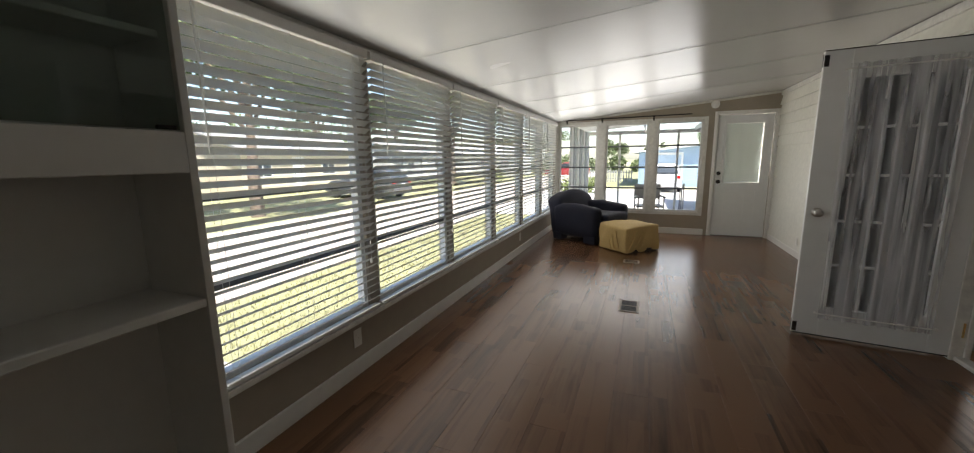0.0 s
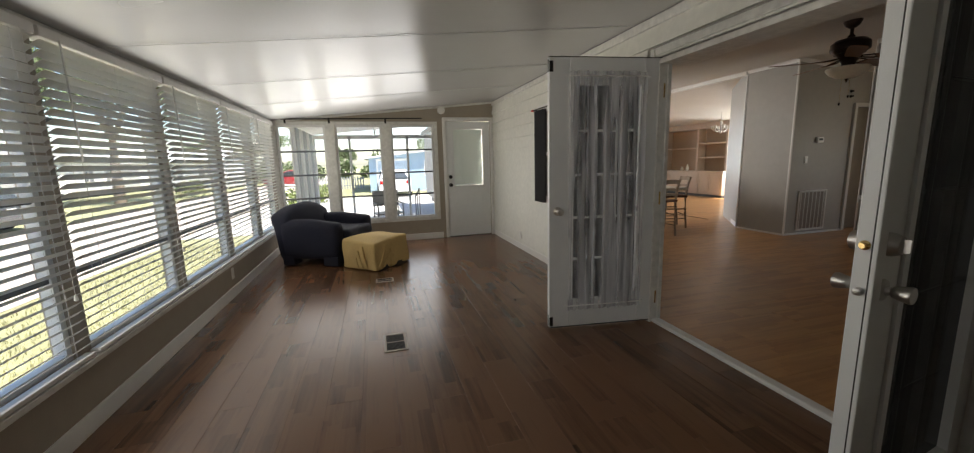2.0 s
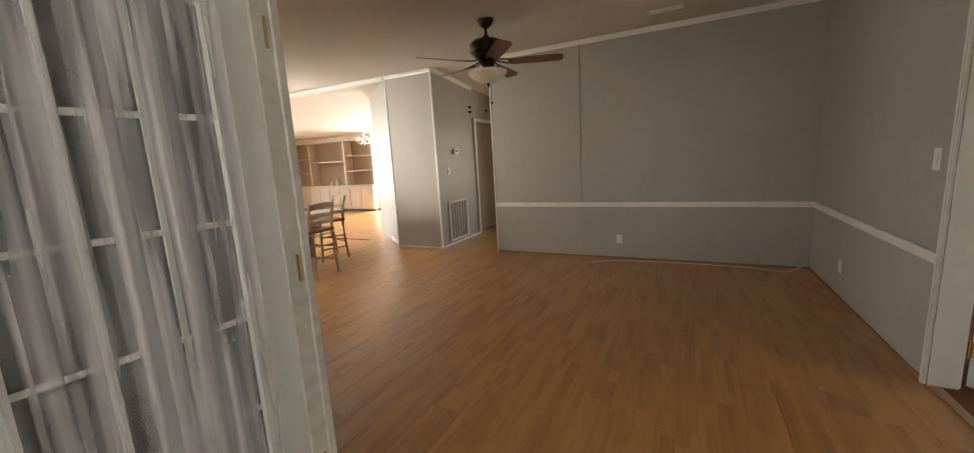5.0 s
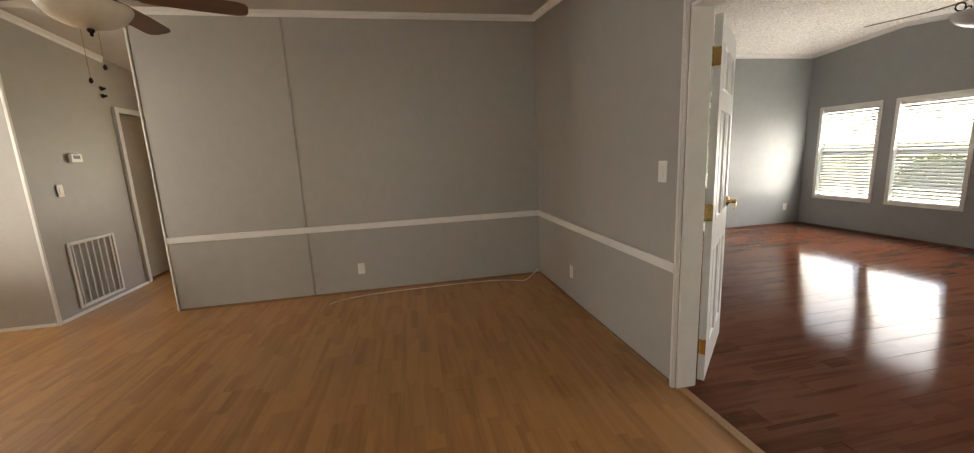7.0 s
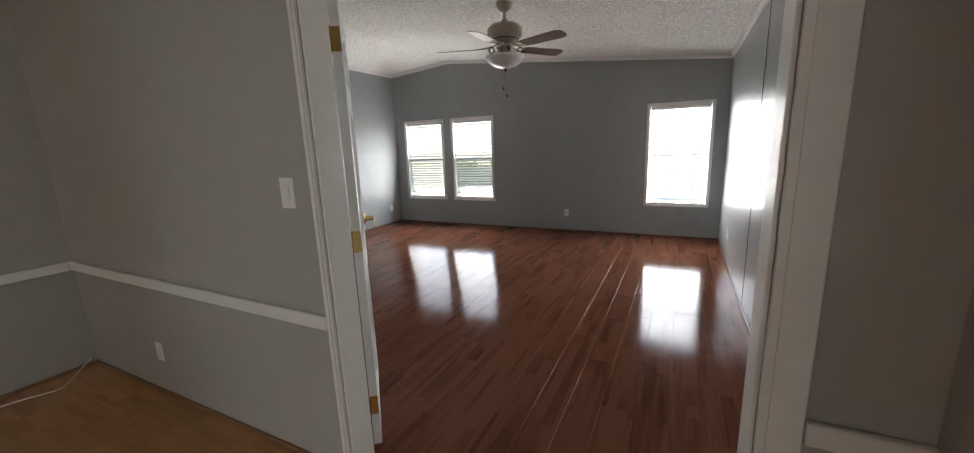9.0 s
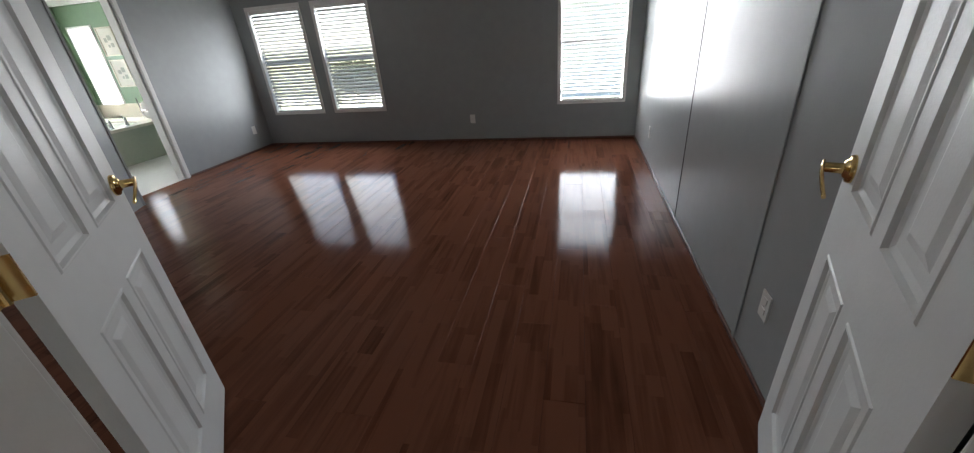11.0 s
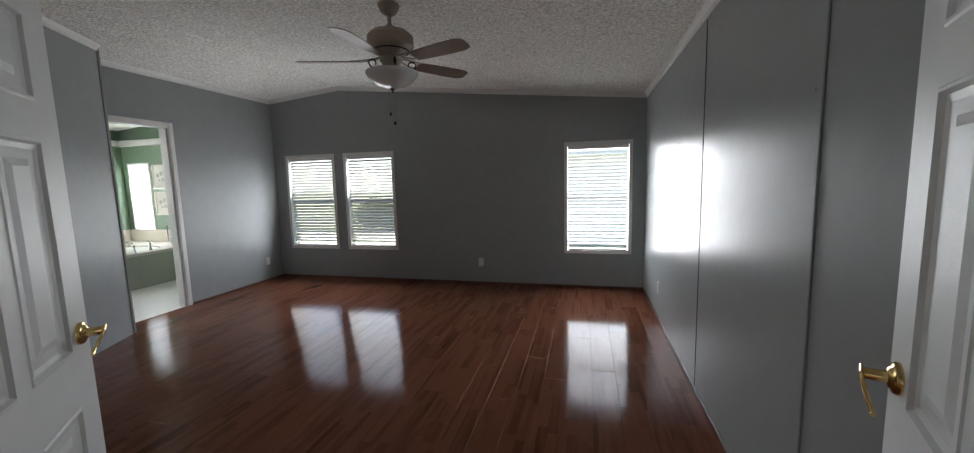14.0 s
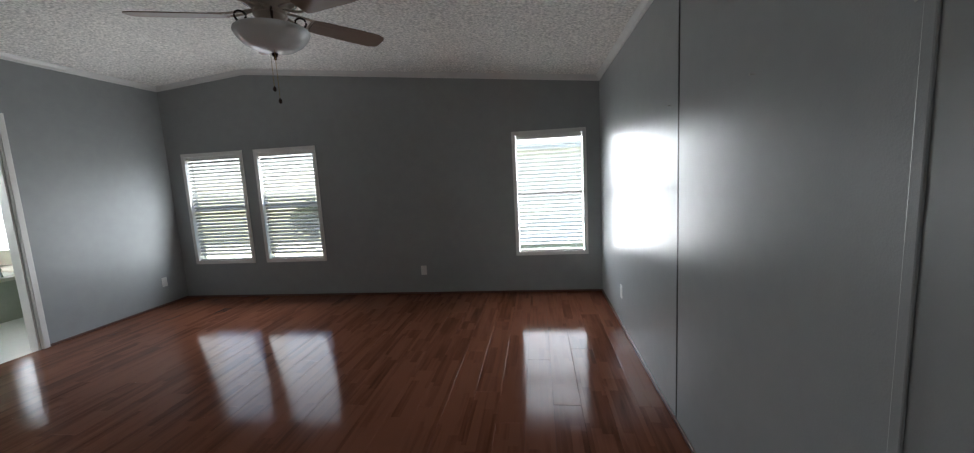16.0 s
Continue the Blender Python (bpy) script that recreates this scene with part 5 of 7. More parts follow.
part("backrest", bm, NAVY, ch, smooth=True)
for s, sd in ((-1, 4), (1, 5)):
    bm = soft(-0.44, 0.36, s * 0.375 - 0.10, s * 0.375 + 0.10, 0.10, 0.60, 0.085, 0.014, 7, sd)
    for v in bm.verts:
        if v.co.z > 0.3:
            q = (v.co.z - 0.3) / 0.36
            v.co.z += q * (0.03 - 0.06 * max(0.0, v.co.x) / 0.42)
            v.co.x += 0.018 * q if v.co.x > 0.3 else 0.0
    part("arm", bm, NAVY, ch, smooth=True)
    for x0, x1 in ((-0.43, -0.27), (0.14, 0.345)):
        part("skirt", soft(x0, x1, s * 0.375 - 0.088, s * 0.375 + 0.088, 0.012, 0.14, 0.012, 0.006, 2, sd + 4), NAVY, ch, smooth=True)
    part("piping", rbox(0.30, 0.436, s * 0.28 - 0.004, s * 0.28 + 0.004, 0.05, 0.34, 0.003, 1), NAVY, ch)
for x, y in ((0.33, -0.38), (0.33, 0.38), (-0.38, -0.38), (-0.38, 0.38)):
    bm = bmesh.new()
    tube(bm, (x, y, 0.07), (x, y, 0.0), 0.026, 0.018, 10)
    part("foot", bm, DARK, ch)

ot = thing("ottoman", pose(0.33, 6.365, 0, 0, 0, 46.5), "ottoman under a loose mustard cloth cover", "ottoman")
bm = soft(-0.318, 0.318, -0.28, 0.28, 0.006, 0.395, 0.03, 0.0, 14, 9)
for v in bm.verts:
    low = max(0.0, 1 - v.co.z / 0.36)
    out = Vector((v.co.x, v.co.y, 0)).normalized()
    run = v.co.x - 0.55 * v.co.z if abs(v.co.y) > 0.24 else v.co.y + 0.5 * v.co.z
    fold = 0.010 * math.sin(run * 26 + 1.5) + 0.020 * noise.noise(Vector((v.co.x * 8, v.co.y * 8, v.co.z * 3)))
    v.co += out * (low * 0.018 + fold * min(1.0, 0.25 + low * 1.3)) + Vector((0, 0, 0.008 * noise.noise(v.co * 5)))
    if v.co.z > 0.34:
        v.co.z -= 0.03 * max(0.0, -v.co.x - v.co.y) / 0.6 + 0.012 * (abs(v.co.x) / 0.3) ** 2
part("cover", bm, MUSTARD, ot, smooth=True)
for x0, z0, x1, z1, r in ((-0.13, 0.31, -0.27, 0.06, 0.011), (-0.03, 0.25, -0.19, 0.04, 0.009), (0.02, 0.16, -0.08, 0.03, 0.008)):
    for side in (0, 1):
        bm = bmesh.new()
        pts_ = [(x0 + (x1 - x0) * k / 6, -0.291 - 0.012 * k / 6, z0 + (z1 - z0) * k / 6 - 0.02 * math.sin(math.pi * k / 6)) for k in range(7)]
        if side:
            pts_ = [(-0.331 - 0.012 * k / 6, x0 * 0.8 + 0.02 + (x1 - x0) * 0.5 * k / 6, p[2]) for k, p in enumerate(pts_)]
        pipe(bm, pts_, r, 8)
        part("cloth_fold", bm, MUSTARD, ot, smooth=True)
bm = bmesh.new()
box(bm, -0.27, 0.27, -0.29, 0.29, 0.0, 0.05)
part("plinth", bm, DARK, ot)

# ---- bookcase by the window ----
CASE = material("white_laminate_bookcase", (0.84, 0.845, 0.82), 0.4, vary=0.04, scale=3)
bc = thing("bookcase", pose(SW + 0.082, 0, 0), "tall white bookcase with glazed upper doors", "bookcase")
D = 0.30
part("side_panel", rbox(0, D, 0.955, 0.98, 0, 1.96, 0.002, 1), CASE, bc)
part("side_panel", rbox(0, D, -0.82, -0.795, 0, 1.96, 0.002, 1), CASE, bc)
part("back_panel", rbox(0, 0.012, -0.795, 0.955, 0.0, 1.96, 0.001, 1), CASE, bc)
for z in (0.05, 0.895):
    part("shelf", rbox(0.012, D - 0.004, -0.795, 0.955, z, z + 0.028, 0.003, 1), CASE, bc)
part("top_panel", rbox(0, D + 0.01, -0.83, 0.99, 1.96, 1.985, 0.003, 1), CASE, bc)
part("mid_rail", rbox(0.012, D, -0.795, 0.955, 1.315, 1.435, 0.003, 1), CASE, bc)
part("shelf", rbox(0.012, D - 0.06, -0.795, 0.955, 1.70, 1.722, 0.003, 1), CASE, bc)
for y0, y1 in ((0.08, 0.95), (-0.79, 0.07)):
    bm = bmesh.new()
    box(bm, D - 0.018, D - 0.012, y0, y1, 1.44, 1.955)
    d = part("glass_door", bm, DARKGLASS, bc, "frameless glass door")
    part("hinge", rbox(D - 0.02, D - 0.006, y1 - 0.06, y1 - 0.01, 1.44, 1.452, 0.002, 1), DARK, d)



# ---- dining room ----
QROUND = material("oak_quarter_round", (0.25, 0.13, 0.06), 0.45, vary=0.2, scale=14)


def strip(name, x0, x1, y0, y1, z0, z1, label, category="trim", mat=None, r=0.004):
    return setting(name, rbox(x0, x1, y0, y1, z0, z1, r), mat or WHITE, label, category)


strip("chair_rail_east", 6.768, 6.79, DY1 + 0.023, 4.80, 0.675, 0.735, "white painted chair rail", r=0.006)
strip("chair_rail_south", 4.442, 6.79, DY1, DY1 + 0.022, 0.675, 0.735, "white painted chair rail", r=0.006)
strip("chair_rail_corner", HX, 2.92, DY1, DY1 + 0.022, 0.675, 0.735, "white painted chair rail", r=0.006)
strip("trim_wall_end", 6.776, 6.905, 4.80, 4.818, 0, 2.80, "white corner strip at the wall's end")
strip("baseboard_oak_east", 6.776, 6.79, DY1 + 0.015, 4.80, 0, 0.02, "thin oak quarter round", "baseboard", QROUND)
strip("baseboard_oak_south", 4.442, 6.79, DY1, DY1 + 0.014, 0, 0.022, "thin oak quarter round", "baseboard", QROUND)
for y in (3.56, 2.33):
    bm = bmesh.new()
    box(bm, 6.781, 6.79, y - 0.011, y + 0.011, 0.02, 2.70)
    setting("trim_panel_seam", bm, GREY, "painted batten over a wall panel seam", "trim")


def crown(name, a, b, side, mat=None):
    """A small crown moulding along the ceiling from a to b; side: the way into the room."""
    a, b, s = Vector(a), Vector(b), Vector(side)
    bm = bmesh.new()
    prof = [(0.0, -0.055), (0.008, -0.055), (0.014, -0.03), (0.032, -0.012), (0.04, -0.0), (0.0, 0.0)]
    ra = [bm.verts.new(a + s * u + Vector((0, 0, w))) for u, w in prof]
    rb = [bm.verts.new(b + s * u + Vector((0, 0, w))) for u, w in prof]
    k = len(prof)
    for i in range(k):
        bm.faces.new((ra[i], ra[(i + 1) % k], rb[(i + 1) % k], rb[i]))
    bm.faces.new(ra[::-1])
    bm.faces.new(rb)
    return setting(name, bm, mat or WHITE, "white crown moulding", "trim")


crown("trim_crown_dining", (6.79, DY1, house_z(6.79)), (6.79, 4.8, house_z(6.79)), (-1, 0, 0))
crown("trim_crown_dining_side", (HX, DY1, house_z(HX)), (6.79, DY1, house_z(6.79)), (0, 1, 0))
crown("trim_crown_hall", (6.74, 5.77, house_z(6.74)), (6.735, 6.63, house_z(6.74)), (-1, 0, 0))
crown("trim_crown_hall_side", (6.74, 5.77, house_z(6.85)), (8.05, 5.80, house_z(8.05)), (0, -1, 0))
strip("trim_hall_corner", 6.728, 6.752, 5.752, 5.778, 0, 2.74, "white corner strip of the wall block")
strip("trim_block_corner", 6.722, 6.745, 6.62, 6.645, 0, 2.74, "white corner strip of the wall block")
strip("baseboard_block", 6.722, 6.735, 5.78, 6.62, 0, 0.03, "thin white base strip", "baseboard")
strip("baseboard_hall", 6.76, 8.02, 5.752, 5.772, 0, 0.03, "thin white base strip", "baseboard")
bm = rbox(-0.8, 0.8, -0.015, 0.0, 0, 0.09, 0.004, 2, pose(7.243, 7.26, 0, 0, 0, 51))
setting("baseboard_angled", bm, WHITE, "white baseboard of the angled wall", "baseboard")
bm = bmesh.new()
box(bm, 7.05, 7.07, 7.6, 9.4, 0.0005, 0.007)
setting("trim_floor_strip", bm, DARK, "dark floor joint strip towards the living room", "trim")

outlet(pose(6.79, 3.065, 0.255, 0, 0, -90), "white outlet plate below the chair rail")
outlet(pose(5.878, DY1, 0.275, 0, 0, 180), "white outlet plate below the chair rail")
outlet(pose(4.588, DY1, 1.226, 0, 0, 180), "white rocker switch beside the bedroom door", "switch", 0.075, 0.12)
outlet(pose(7.08, 5.772, 1.22, 0, 0, 0), "white switch plate on the hall wall", "switch")
th = thing("thermostat", pose(7.33, 5.775, 1.53), "small white thermostat on the hall wall", "thermostat")
part("body", rbox(-0.07, 0.07, -0.03, 0, -0.045, 0.045, 0.008), PLATE, th)
part("display", rbox(-0.04, 0.04, -0.033, -0.028, -0.01, 0.025, 0.002, 1), GREYALU, th)
for z in (2.30, 2.22):
    d = thing("door_chime", pose(7.95, 5.795, z, 90), "small dark round hook on the hall wall", "hook", "hooks on the hall wall")
    bm = bmesh.new()
    lathe(bm, [(0.024, 0), (0.022, 0.012), (0.012, 0.02), (0.014, 0.04), (0.005, 0.045)], 14)
    part("body", bm, DARK, d, smooth=True)

gr = thing("return_air_grille", pose(7.31, 5.775, 0), "white return air grille low on the hall wall", "grille")
for a, b, c, d in ((-0.31, -0.28, 0.06, 0.72), (0.28, 0.31, 0.06, 0.72), (-0.28, 0.28, 0.06, 0.09), (-0.28, 0.28, 0.69, 0.72)):
    part("frame", rbox(a, b, -0.016, 0.0, c, d, 0.003, 1), PLATE, gr)
for i in range(7):
    x = -0.25 + i * 0.0833
    part("bar", rbox(x - 0.008, x + 0.008, -0.012, -0.003, 0.09, 0.69, 0.002, 1), PLATE, gr)
z = 0.10
while z < 0.685:
    bm = bmesh.new()
    vs = box(bm, -0.28, 0.28, -0.009, -0.001, z, z + 0.004)
    part("louvre", bm, TANMETAL, gr)
    z += 0.018

hd = thing("door_2", pose(8.06, 5.79, 0), "white cased hall doorway with a beige door", "door", "", "structure")
part("casing", rbox(0, 0.06, -0.02, 0.02, 0, 2.12, 0.004), WHITE, hd)
part("casing", rbox(0.06, 0.84, -0.02, 0.02, 2.06, 2.12, 0.004), WHITE, hd)
part("casing", rbox(0.84, 0.90, -0.02, 0.02, 0, 2.12, 0.004), WHITE, hd)
part("leaf", rbox(0.06, 0.84, 0.05, 0.09, 0.02, 2.05, 0.003), TAUPE, hd, "beige door leaf")
bm = bmesh.new()
box(bm, 8.05, 9.3, 5.90, 6.0, 0, 2.9)
box(bm, 8.96, 9.3, 5.80, 5.90, 0, 2.9)
box(bm, 8.05, 8.96, 5.80, 5.90, 2.121, 2.9)
setting("wall_hall_side", bm, GREY, "grey hall wall round a doorway", "wall")

# white cable along the wall
cb_ = thing("cable", pose(0, 0, 0), "thin white cable lying along the floor by the wall", "cable")
pts = [(6.50, 3.36, 0.004), (6.62, 3.15, 0.004), (6.68, 2.8, 0.004), (6.70, 2.3, 0.004), (6.695, 1.75, 0.004), (6.64, 1.5, 0.004), (6.58, 1.36, 0.004), (6.66, 1.27, 0.006), (6.72, 1.2, 0.03), (6.75, 1.13, 0.07)]
sm = []
for i in range(len(pts) - 1):
    p0, p1, p2, p3 = (Vector(pts[max(0, min(len(pts) - 1, i + k))]) for k in (-1, 0, 1, 2))
    for j in range(5):
        t_ = j / 5
        sm.append(0.5 * ((2 * p1) + (p2 - p0) * t_ + (2 * p0 - 5 * p1 + 4 * p2 - p3) * t_ * t_ + (3 * p1 - p0 - 3 * p2 + p3) * t_ ** 3))
bm = bmesh.new()
pipe(bm, sm, 0.0045, 6)
part("cord", bm, PLATE, cb_, smooth=True)


# ---- ceiling fans ----
def ceiling_fan(m, ceiling, phase, body, blade, bowl, label, scroll, radius=0.66):
    """A five-bladed fan with a bowl light; the origin is at blade height under the ceiling point."""
    t = thing("ceiling_fan", m, label, "ceiling fan")
    c = ceiling
    bm = bmesh.new()
    lathe(bm, [(0.072, c), (0.072, c - 0.015), (0.055, c - 0.05), (0.03, c - 0.07), (0.02, c - 0.075)], 24)
    part("canopy", bm, body, t, smooth=True)
    bm = bmesh.new()
    tube(bm, (0, 0, 0.2), (0, 0, c - 0.06), 0.014, seg=14)
    lathe(bm, [(0.02, 0.235), (0.03, 0.22), (0.03, 0.205), (0.05, 0.195)], 18)
    part("downrod", bm, body, t, smooth=True)
    bm = bmesh.new()
    lathe(bm, [(0.06, 0.2), (0.12, 0.185), (0.152, 0.155), (0.155, 0.10), (0.15, 0.085), (0.11, 0.06), (0.08, 0.03), (0.075, 0.02)], 32)
    part("motor", bm, body, t, smooth=True)
    for i in range(20):
        a = 2 * math.pi * i / 20
        bm = bmesh.new()
        box(bm, -0.004, 0.004, -0.02, 0.02, -0.003, 0.003, pose(0.118 * math.cos(a), 0.118 * math.sin(a), 0.062, 0, 0, math.degrees(a) + 90) @ pose(0, 0, 0, 0, 0, 90))
        part("vent_slot", bm, BLACK, t)
    bm = bmesh.new()
    lathe(bm, [(0.072, 0.025), (0.078, 0.0), (0.06, -0.02), (0.055, -0.05), (0.085, -0.062), (0.085, -0.07), (0.03, -0.075)], 28)
    part("switch_housing", bm, body, t, smooth=True)
    for i in range(5):
        a = phase + 72 * i
        rot = pose(0, 0, 0, 0, 0, a)
        bm = bmesh.new()
        for s in (-1, 1):
            pipe(bm, [(0.07, s * 0.012, 0.025), (0.12, s * 0.03, 0.012), (0.17, s * 0.04, 0.004), (0.215, s * 0.03, 0.002)], 0.006, 6)
        box(bm, 0.19, 0.26, -0.045, 0.045, 0.0005, 0.0045)
        bm.transform(rot @ pose(0, 0, 0, -12))
        part("blade_iron", bm, body, t)
        bm = bmesh.new()
        prof = [(0.20, 0.050), (0.24, 0.057), (0.45, 0.066), (radius - 0.05, 0.066), (radius - 0.012, 0.052), (radius, 0.03)]
        outl = [(x, y) for x, y in prof] + [(x, -y) for x, y in reversed(prof)]
        lo = [bm.verts.new((x, y, -0.005)) for x, y in outl]
        hi = [bm.verts.new((x, y, 0.0)) for x, y in outl]
        bm.faces.new(lo[::-1])
        bm.faces.new(hi)
        for k in range(len(outl)):
            bm.faces.new((lo[k], lo[(k + 1) % len(outl)], hi[(k + 1) % len(outl)], hi[k]))
        p = part("blade", bm, blade, t)
        p.matrix_basis = rot @ pose(0, 0, 0, -12)
    if scroll:
        for i in range(5):
            a = radians(phase + 36 + 72 * i)
            pts_ = []
            for k in range(15):
                u = k / 14
                ang = -1.2 + u * 5.0
                rr = 0.03 * (1 - 0.55 * u)
                pts_.append((0.085 + 0.045 + rr * math.cos(ang) * 1.2, 0, -0.03 + rr * math.sin(ang)))
            pts_ = [(0.06, 0, -0.05), (0.09, 0, -0.062)] + pts_
            bm = bmesh.new()
            pipe(bm, pts_, 0.005, 6)
            bm.transform(pose(0, 0, 0, 0, 0, math.degrees(a)))
            part("scroll_arm", bm, DARK if scroll == 2 else BRONZE, t)
    bm = bmesh.new()
    outer = [(0.172, -0.072), (0.174, -0.08), (0.165, -0.10), (0.14, -0.13), (0.10, -0.155), (0.05, -0.17), (0.012, -0.174)]
    inner = [(0.012, -0.168), (0.05, -0.163), (0.10, -0.148), (0.138, -0.124), (0.16, -0.098), (0.167, -0.076)]
    lathe(bm, outer + inner, 36)
    part("glass_bowl", bm, bowl, t, "frosted glass bowl", smooth=True)
    bm = bmesh.new()
    lathe(bm, [(0.006, -0.172), (0.016, -0.178), (0.014, -0.188), (0.006, -0.196), (0.008, -0.203), (0.002, -0.21)], 14)
    part("finial", bm, BRONZE, t, smooth=True)
    for x, y, l in ((0.03, -0.01, 0.17), (-0.02, 0.03, 0.24)):
        bm = bmesh.new()
        tube(bm, (x, y, -0.15), (x, y, -0.16 - l), 0.0012, seg=5)
        part("pull_chain", bm, BRASS, t)
        bm = bmesh.new()
        lathe(bm, [(0.003, 0.0), (0.008, -0.008), (0.009, -0.018), (0.004, -0.026)], 10, pose(x, y, -0.16 - l))
        part("chain_knob", bm, BRONZE, t, smooth=True)
    return t


BRONZE = material("oil_rubbed_bronze", (0.035, 0.022, 0.016), 0.35, metal=0.7, vary=0.15, scale=20)
CREAMPAINT = material("antique_cream_metal", (0.46, 0.38, 0.31), 0.4, vary=0.12, scale=15)
FROST = material("alabaster_glass", (0.78, 0.72, 0.58), 0.3, vary=0.08, scale=8)
FROSTW = material("frosted_white_glass", (0.80, 0.81, 0.80), 0.25, vary=0.03, scale=8)
ceiling_fan(pose(4.93, 3.93, 2.215), house_z(4.93) - 2.215, 2, BRONZE, FANWOOD, FROST, "dark bronze ceiling fan with brown wood blades and bowl light", 0, 0.67)
ceiling_fan(pose(4.68, -1.315, 2.225), bed_z(4.68) - 2.225, 18, CREAMPAINT, PALEWOOD, FROSTW, "antique cream ceiling fan with greyed blades and frosted bowl", 1, 0.62)


def ceiling_vent(x, y, rz, w, l, label):
    a = math.degrees(math.atan((RZ - EZ) / (RIDGE - HX))) * (1 if x < RIDGE else -1)
    t = thing("ceiling_vent", pose(x, y, (house_z(x) if y > 1 else bed_z(x)) - 0.001, 0, -a, 0) @ pose(0, 0, 0, 0, 0, rz), label, "vent")
    for p in ((-w, w, -l, -l + 0.02), (-w, w, l - 0.02, l), (-w, -w + 0.02, -l + 0.02, l - 0.02), (w - 0.02, w, -l + 0.02, l - 0.02)):
        part("frame", rbox(*p, -0.012, 0.0, 0.003, 1), PLATE, t)
    bm = bmesh.new()
    box(bm, -w + 0.02, w - 0.02, -l + 0.02, l - 0.02, -0.002, 0.0)
    part("backing", bm, GREYALU, t)
    k = -w + 0.03
    while k < w - 0.02:
        bm = bmesh.new()
        box(bm, k, k + 0.006, -l + 0.02, l - 0.02, -0.009, -0.002)
        part("slat", bm, PLATE, t)
        k += 0.018


ceiling_vent(6.0, 2.53, 0, 0.075, 0.16, "white ceiling air vent with slats in the dining room")
ceiling_vent(6.3, 0.05, 0, 0.10, 0.17, "white ceiling air vent with slats in the bedroom")

# ---- kitchen ----
CAB = material("beige_cabinet_paint", (0.56, 0.49, 0.42), 0.45, vary=0.05, scale=4)
COUNTER = material("cream_laminate_counter", (0.58, 0.53, 0.45), 0.3, vary=0.14, scale=18)
TILE = material("tumbled_stone_tile", (0.30, 0.22, 0.15), 0.7, vary=0.25, scale=14, per_object=0.35, bump=0.2, bump_scale=60)
GROUT = material("pale_grout", (0.45, 0.42, 0.36), 0.9, vary=0.1)
CHAIRW = material("whitewashed_chair_wood", (0.38, 0.30, 0.23), 0.5, vary=0.2, scale=12, stretch=(1, 1, 0.2))
SEATW = material("red_brown_seat", (0.13, 0.055, 0.03), 0.5, vary=0.2, scale=12)
isl = thing("kitchen_island", pose(0, 0, 0), "cream topped kitchen island with a tiled ledge", "island")
part("body", prism([(4.25, 7.15), (5.05, 7.15), (5.05, 7.75), (4.25, 7.75)], 0, 0.74), GREY, isl)
part("worktop", prism([(4.0, 6.92), (5.25, 6.70), (5.62, 6.66), (5.68, 6.86), (5.55, 7.22), (5.2, 7.28), (4.0, 7.28)], 0.74, 0.785), COUNTER, isl, "cream countertop with an angled end")
part("backsplash", prism([(4.0, 7.282), (5.28, 7.282), (5.28, 7.36), (4.0, 7.36)], 0.78, 0.93), GROUT, isl)
for r in range(2):
    for k in range(14):
        x = 4.02 + k * 0.091 - (0.04 if r else 0)
        if x > 3.99 and x < 5.18:
            part("tile", rbox(x, x + 0.086, 7.276, 7.2825, 0.79 + r * 0.068, 0.79 + r * 0.068 + 0.063, 0.002, 1), TILE, isl)
part("ledge", prism([(3.98, 7.27), (5.30, 7.27), (5.30, 7.9), (3.98, 7.9)], 0.93, 0.965), COUNTER, isl)
cook = thing("cooktop", pose(4.75, 7.62, 0.965), "black gas cooktop set in the island", "cooktop")
part("plate", rbox(-0.36, 0.36, -0.22, 0.22, 0, 0.012, 0.004), BLACK, cook)
for x in (-0.2, 0.0, 0.2):
    bm = bmesh.new()
    for k in (-0.15, 0, 0.15):
        box(bm, x - 0.085, x + 0.085, k - 0.006, k + 0.006, 0.012, 0.035)
    box(bm, x - 0.085, x - 0.073, -0.16, 0.16, 0.035, 0.042)
    box(bm, x + 0.073, x + 0.085, -0.16, 0.16, 0.035, 0.042)
    part("grate", bm, DARK, cook)
pl = thing("serving_dish", pose(5.16, 7.55, 0.965), "shallow white dish on the island ledge", "dish")
bm = bmesh.new()
lathe(bm, [(0.06, 0), (0.09, 0.01), (0.13, 0.03), (0.125, 0.034), (0.085, 0.016), (0.01, 0.012)], 24)
part("bowl", bm, PLATE, pl, smooth=True)
pn = thing("peninsula_counter", pose(0, 0, 0), "grey kitchen peninsula with a cream top", "counter")
part("body", prism([(HX, 4.86), (3.30, 4.86), (3.30, 5.5), (HX, 5.5)], 0, 0.86), GREY, pn)
part("worktop", prism([(HX, 4.78), (3.33, 4.78), (3.40, 4.85), (3.40, 5.55), (HX, 5.55)], 0.86, 0.90), COUNTER, pn)
mat_ = thing("floor_mat", pose(4.0, 6.7, 0.001), "pale grey floor mat beside the island", "mat")
part("mat", rbox(-0.30, 0.38, -0.42, 0.30, 0.0, 0.01, 0.004), material("grey_mat", (0.33, 0.33, 0.31), 0.95, vary=0.2, scale=30), mat_)


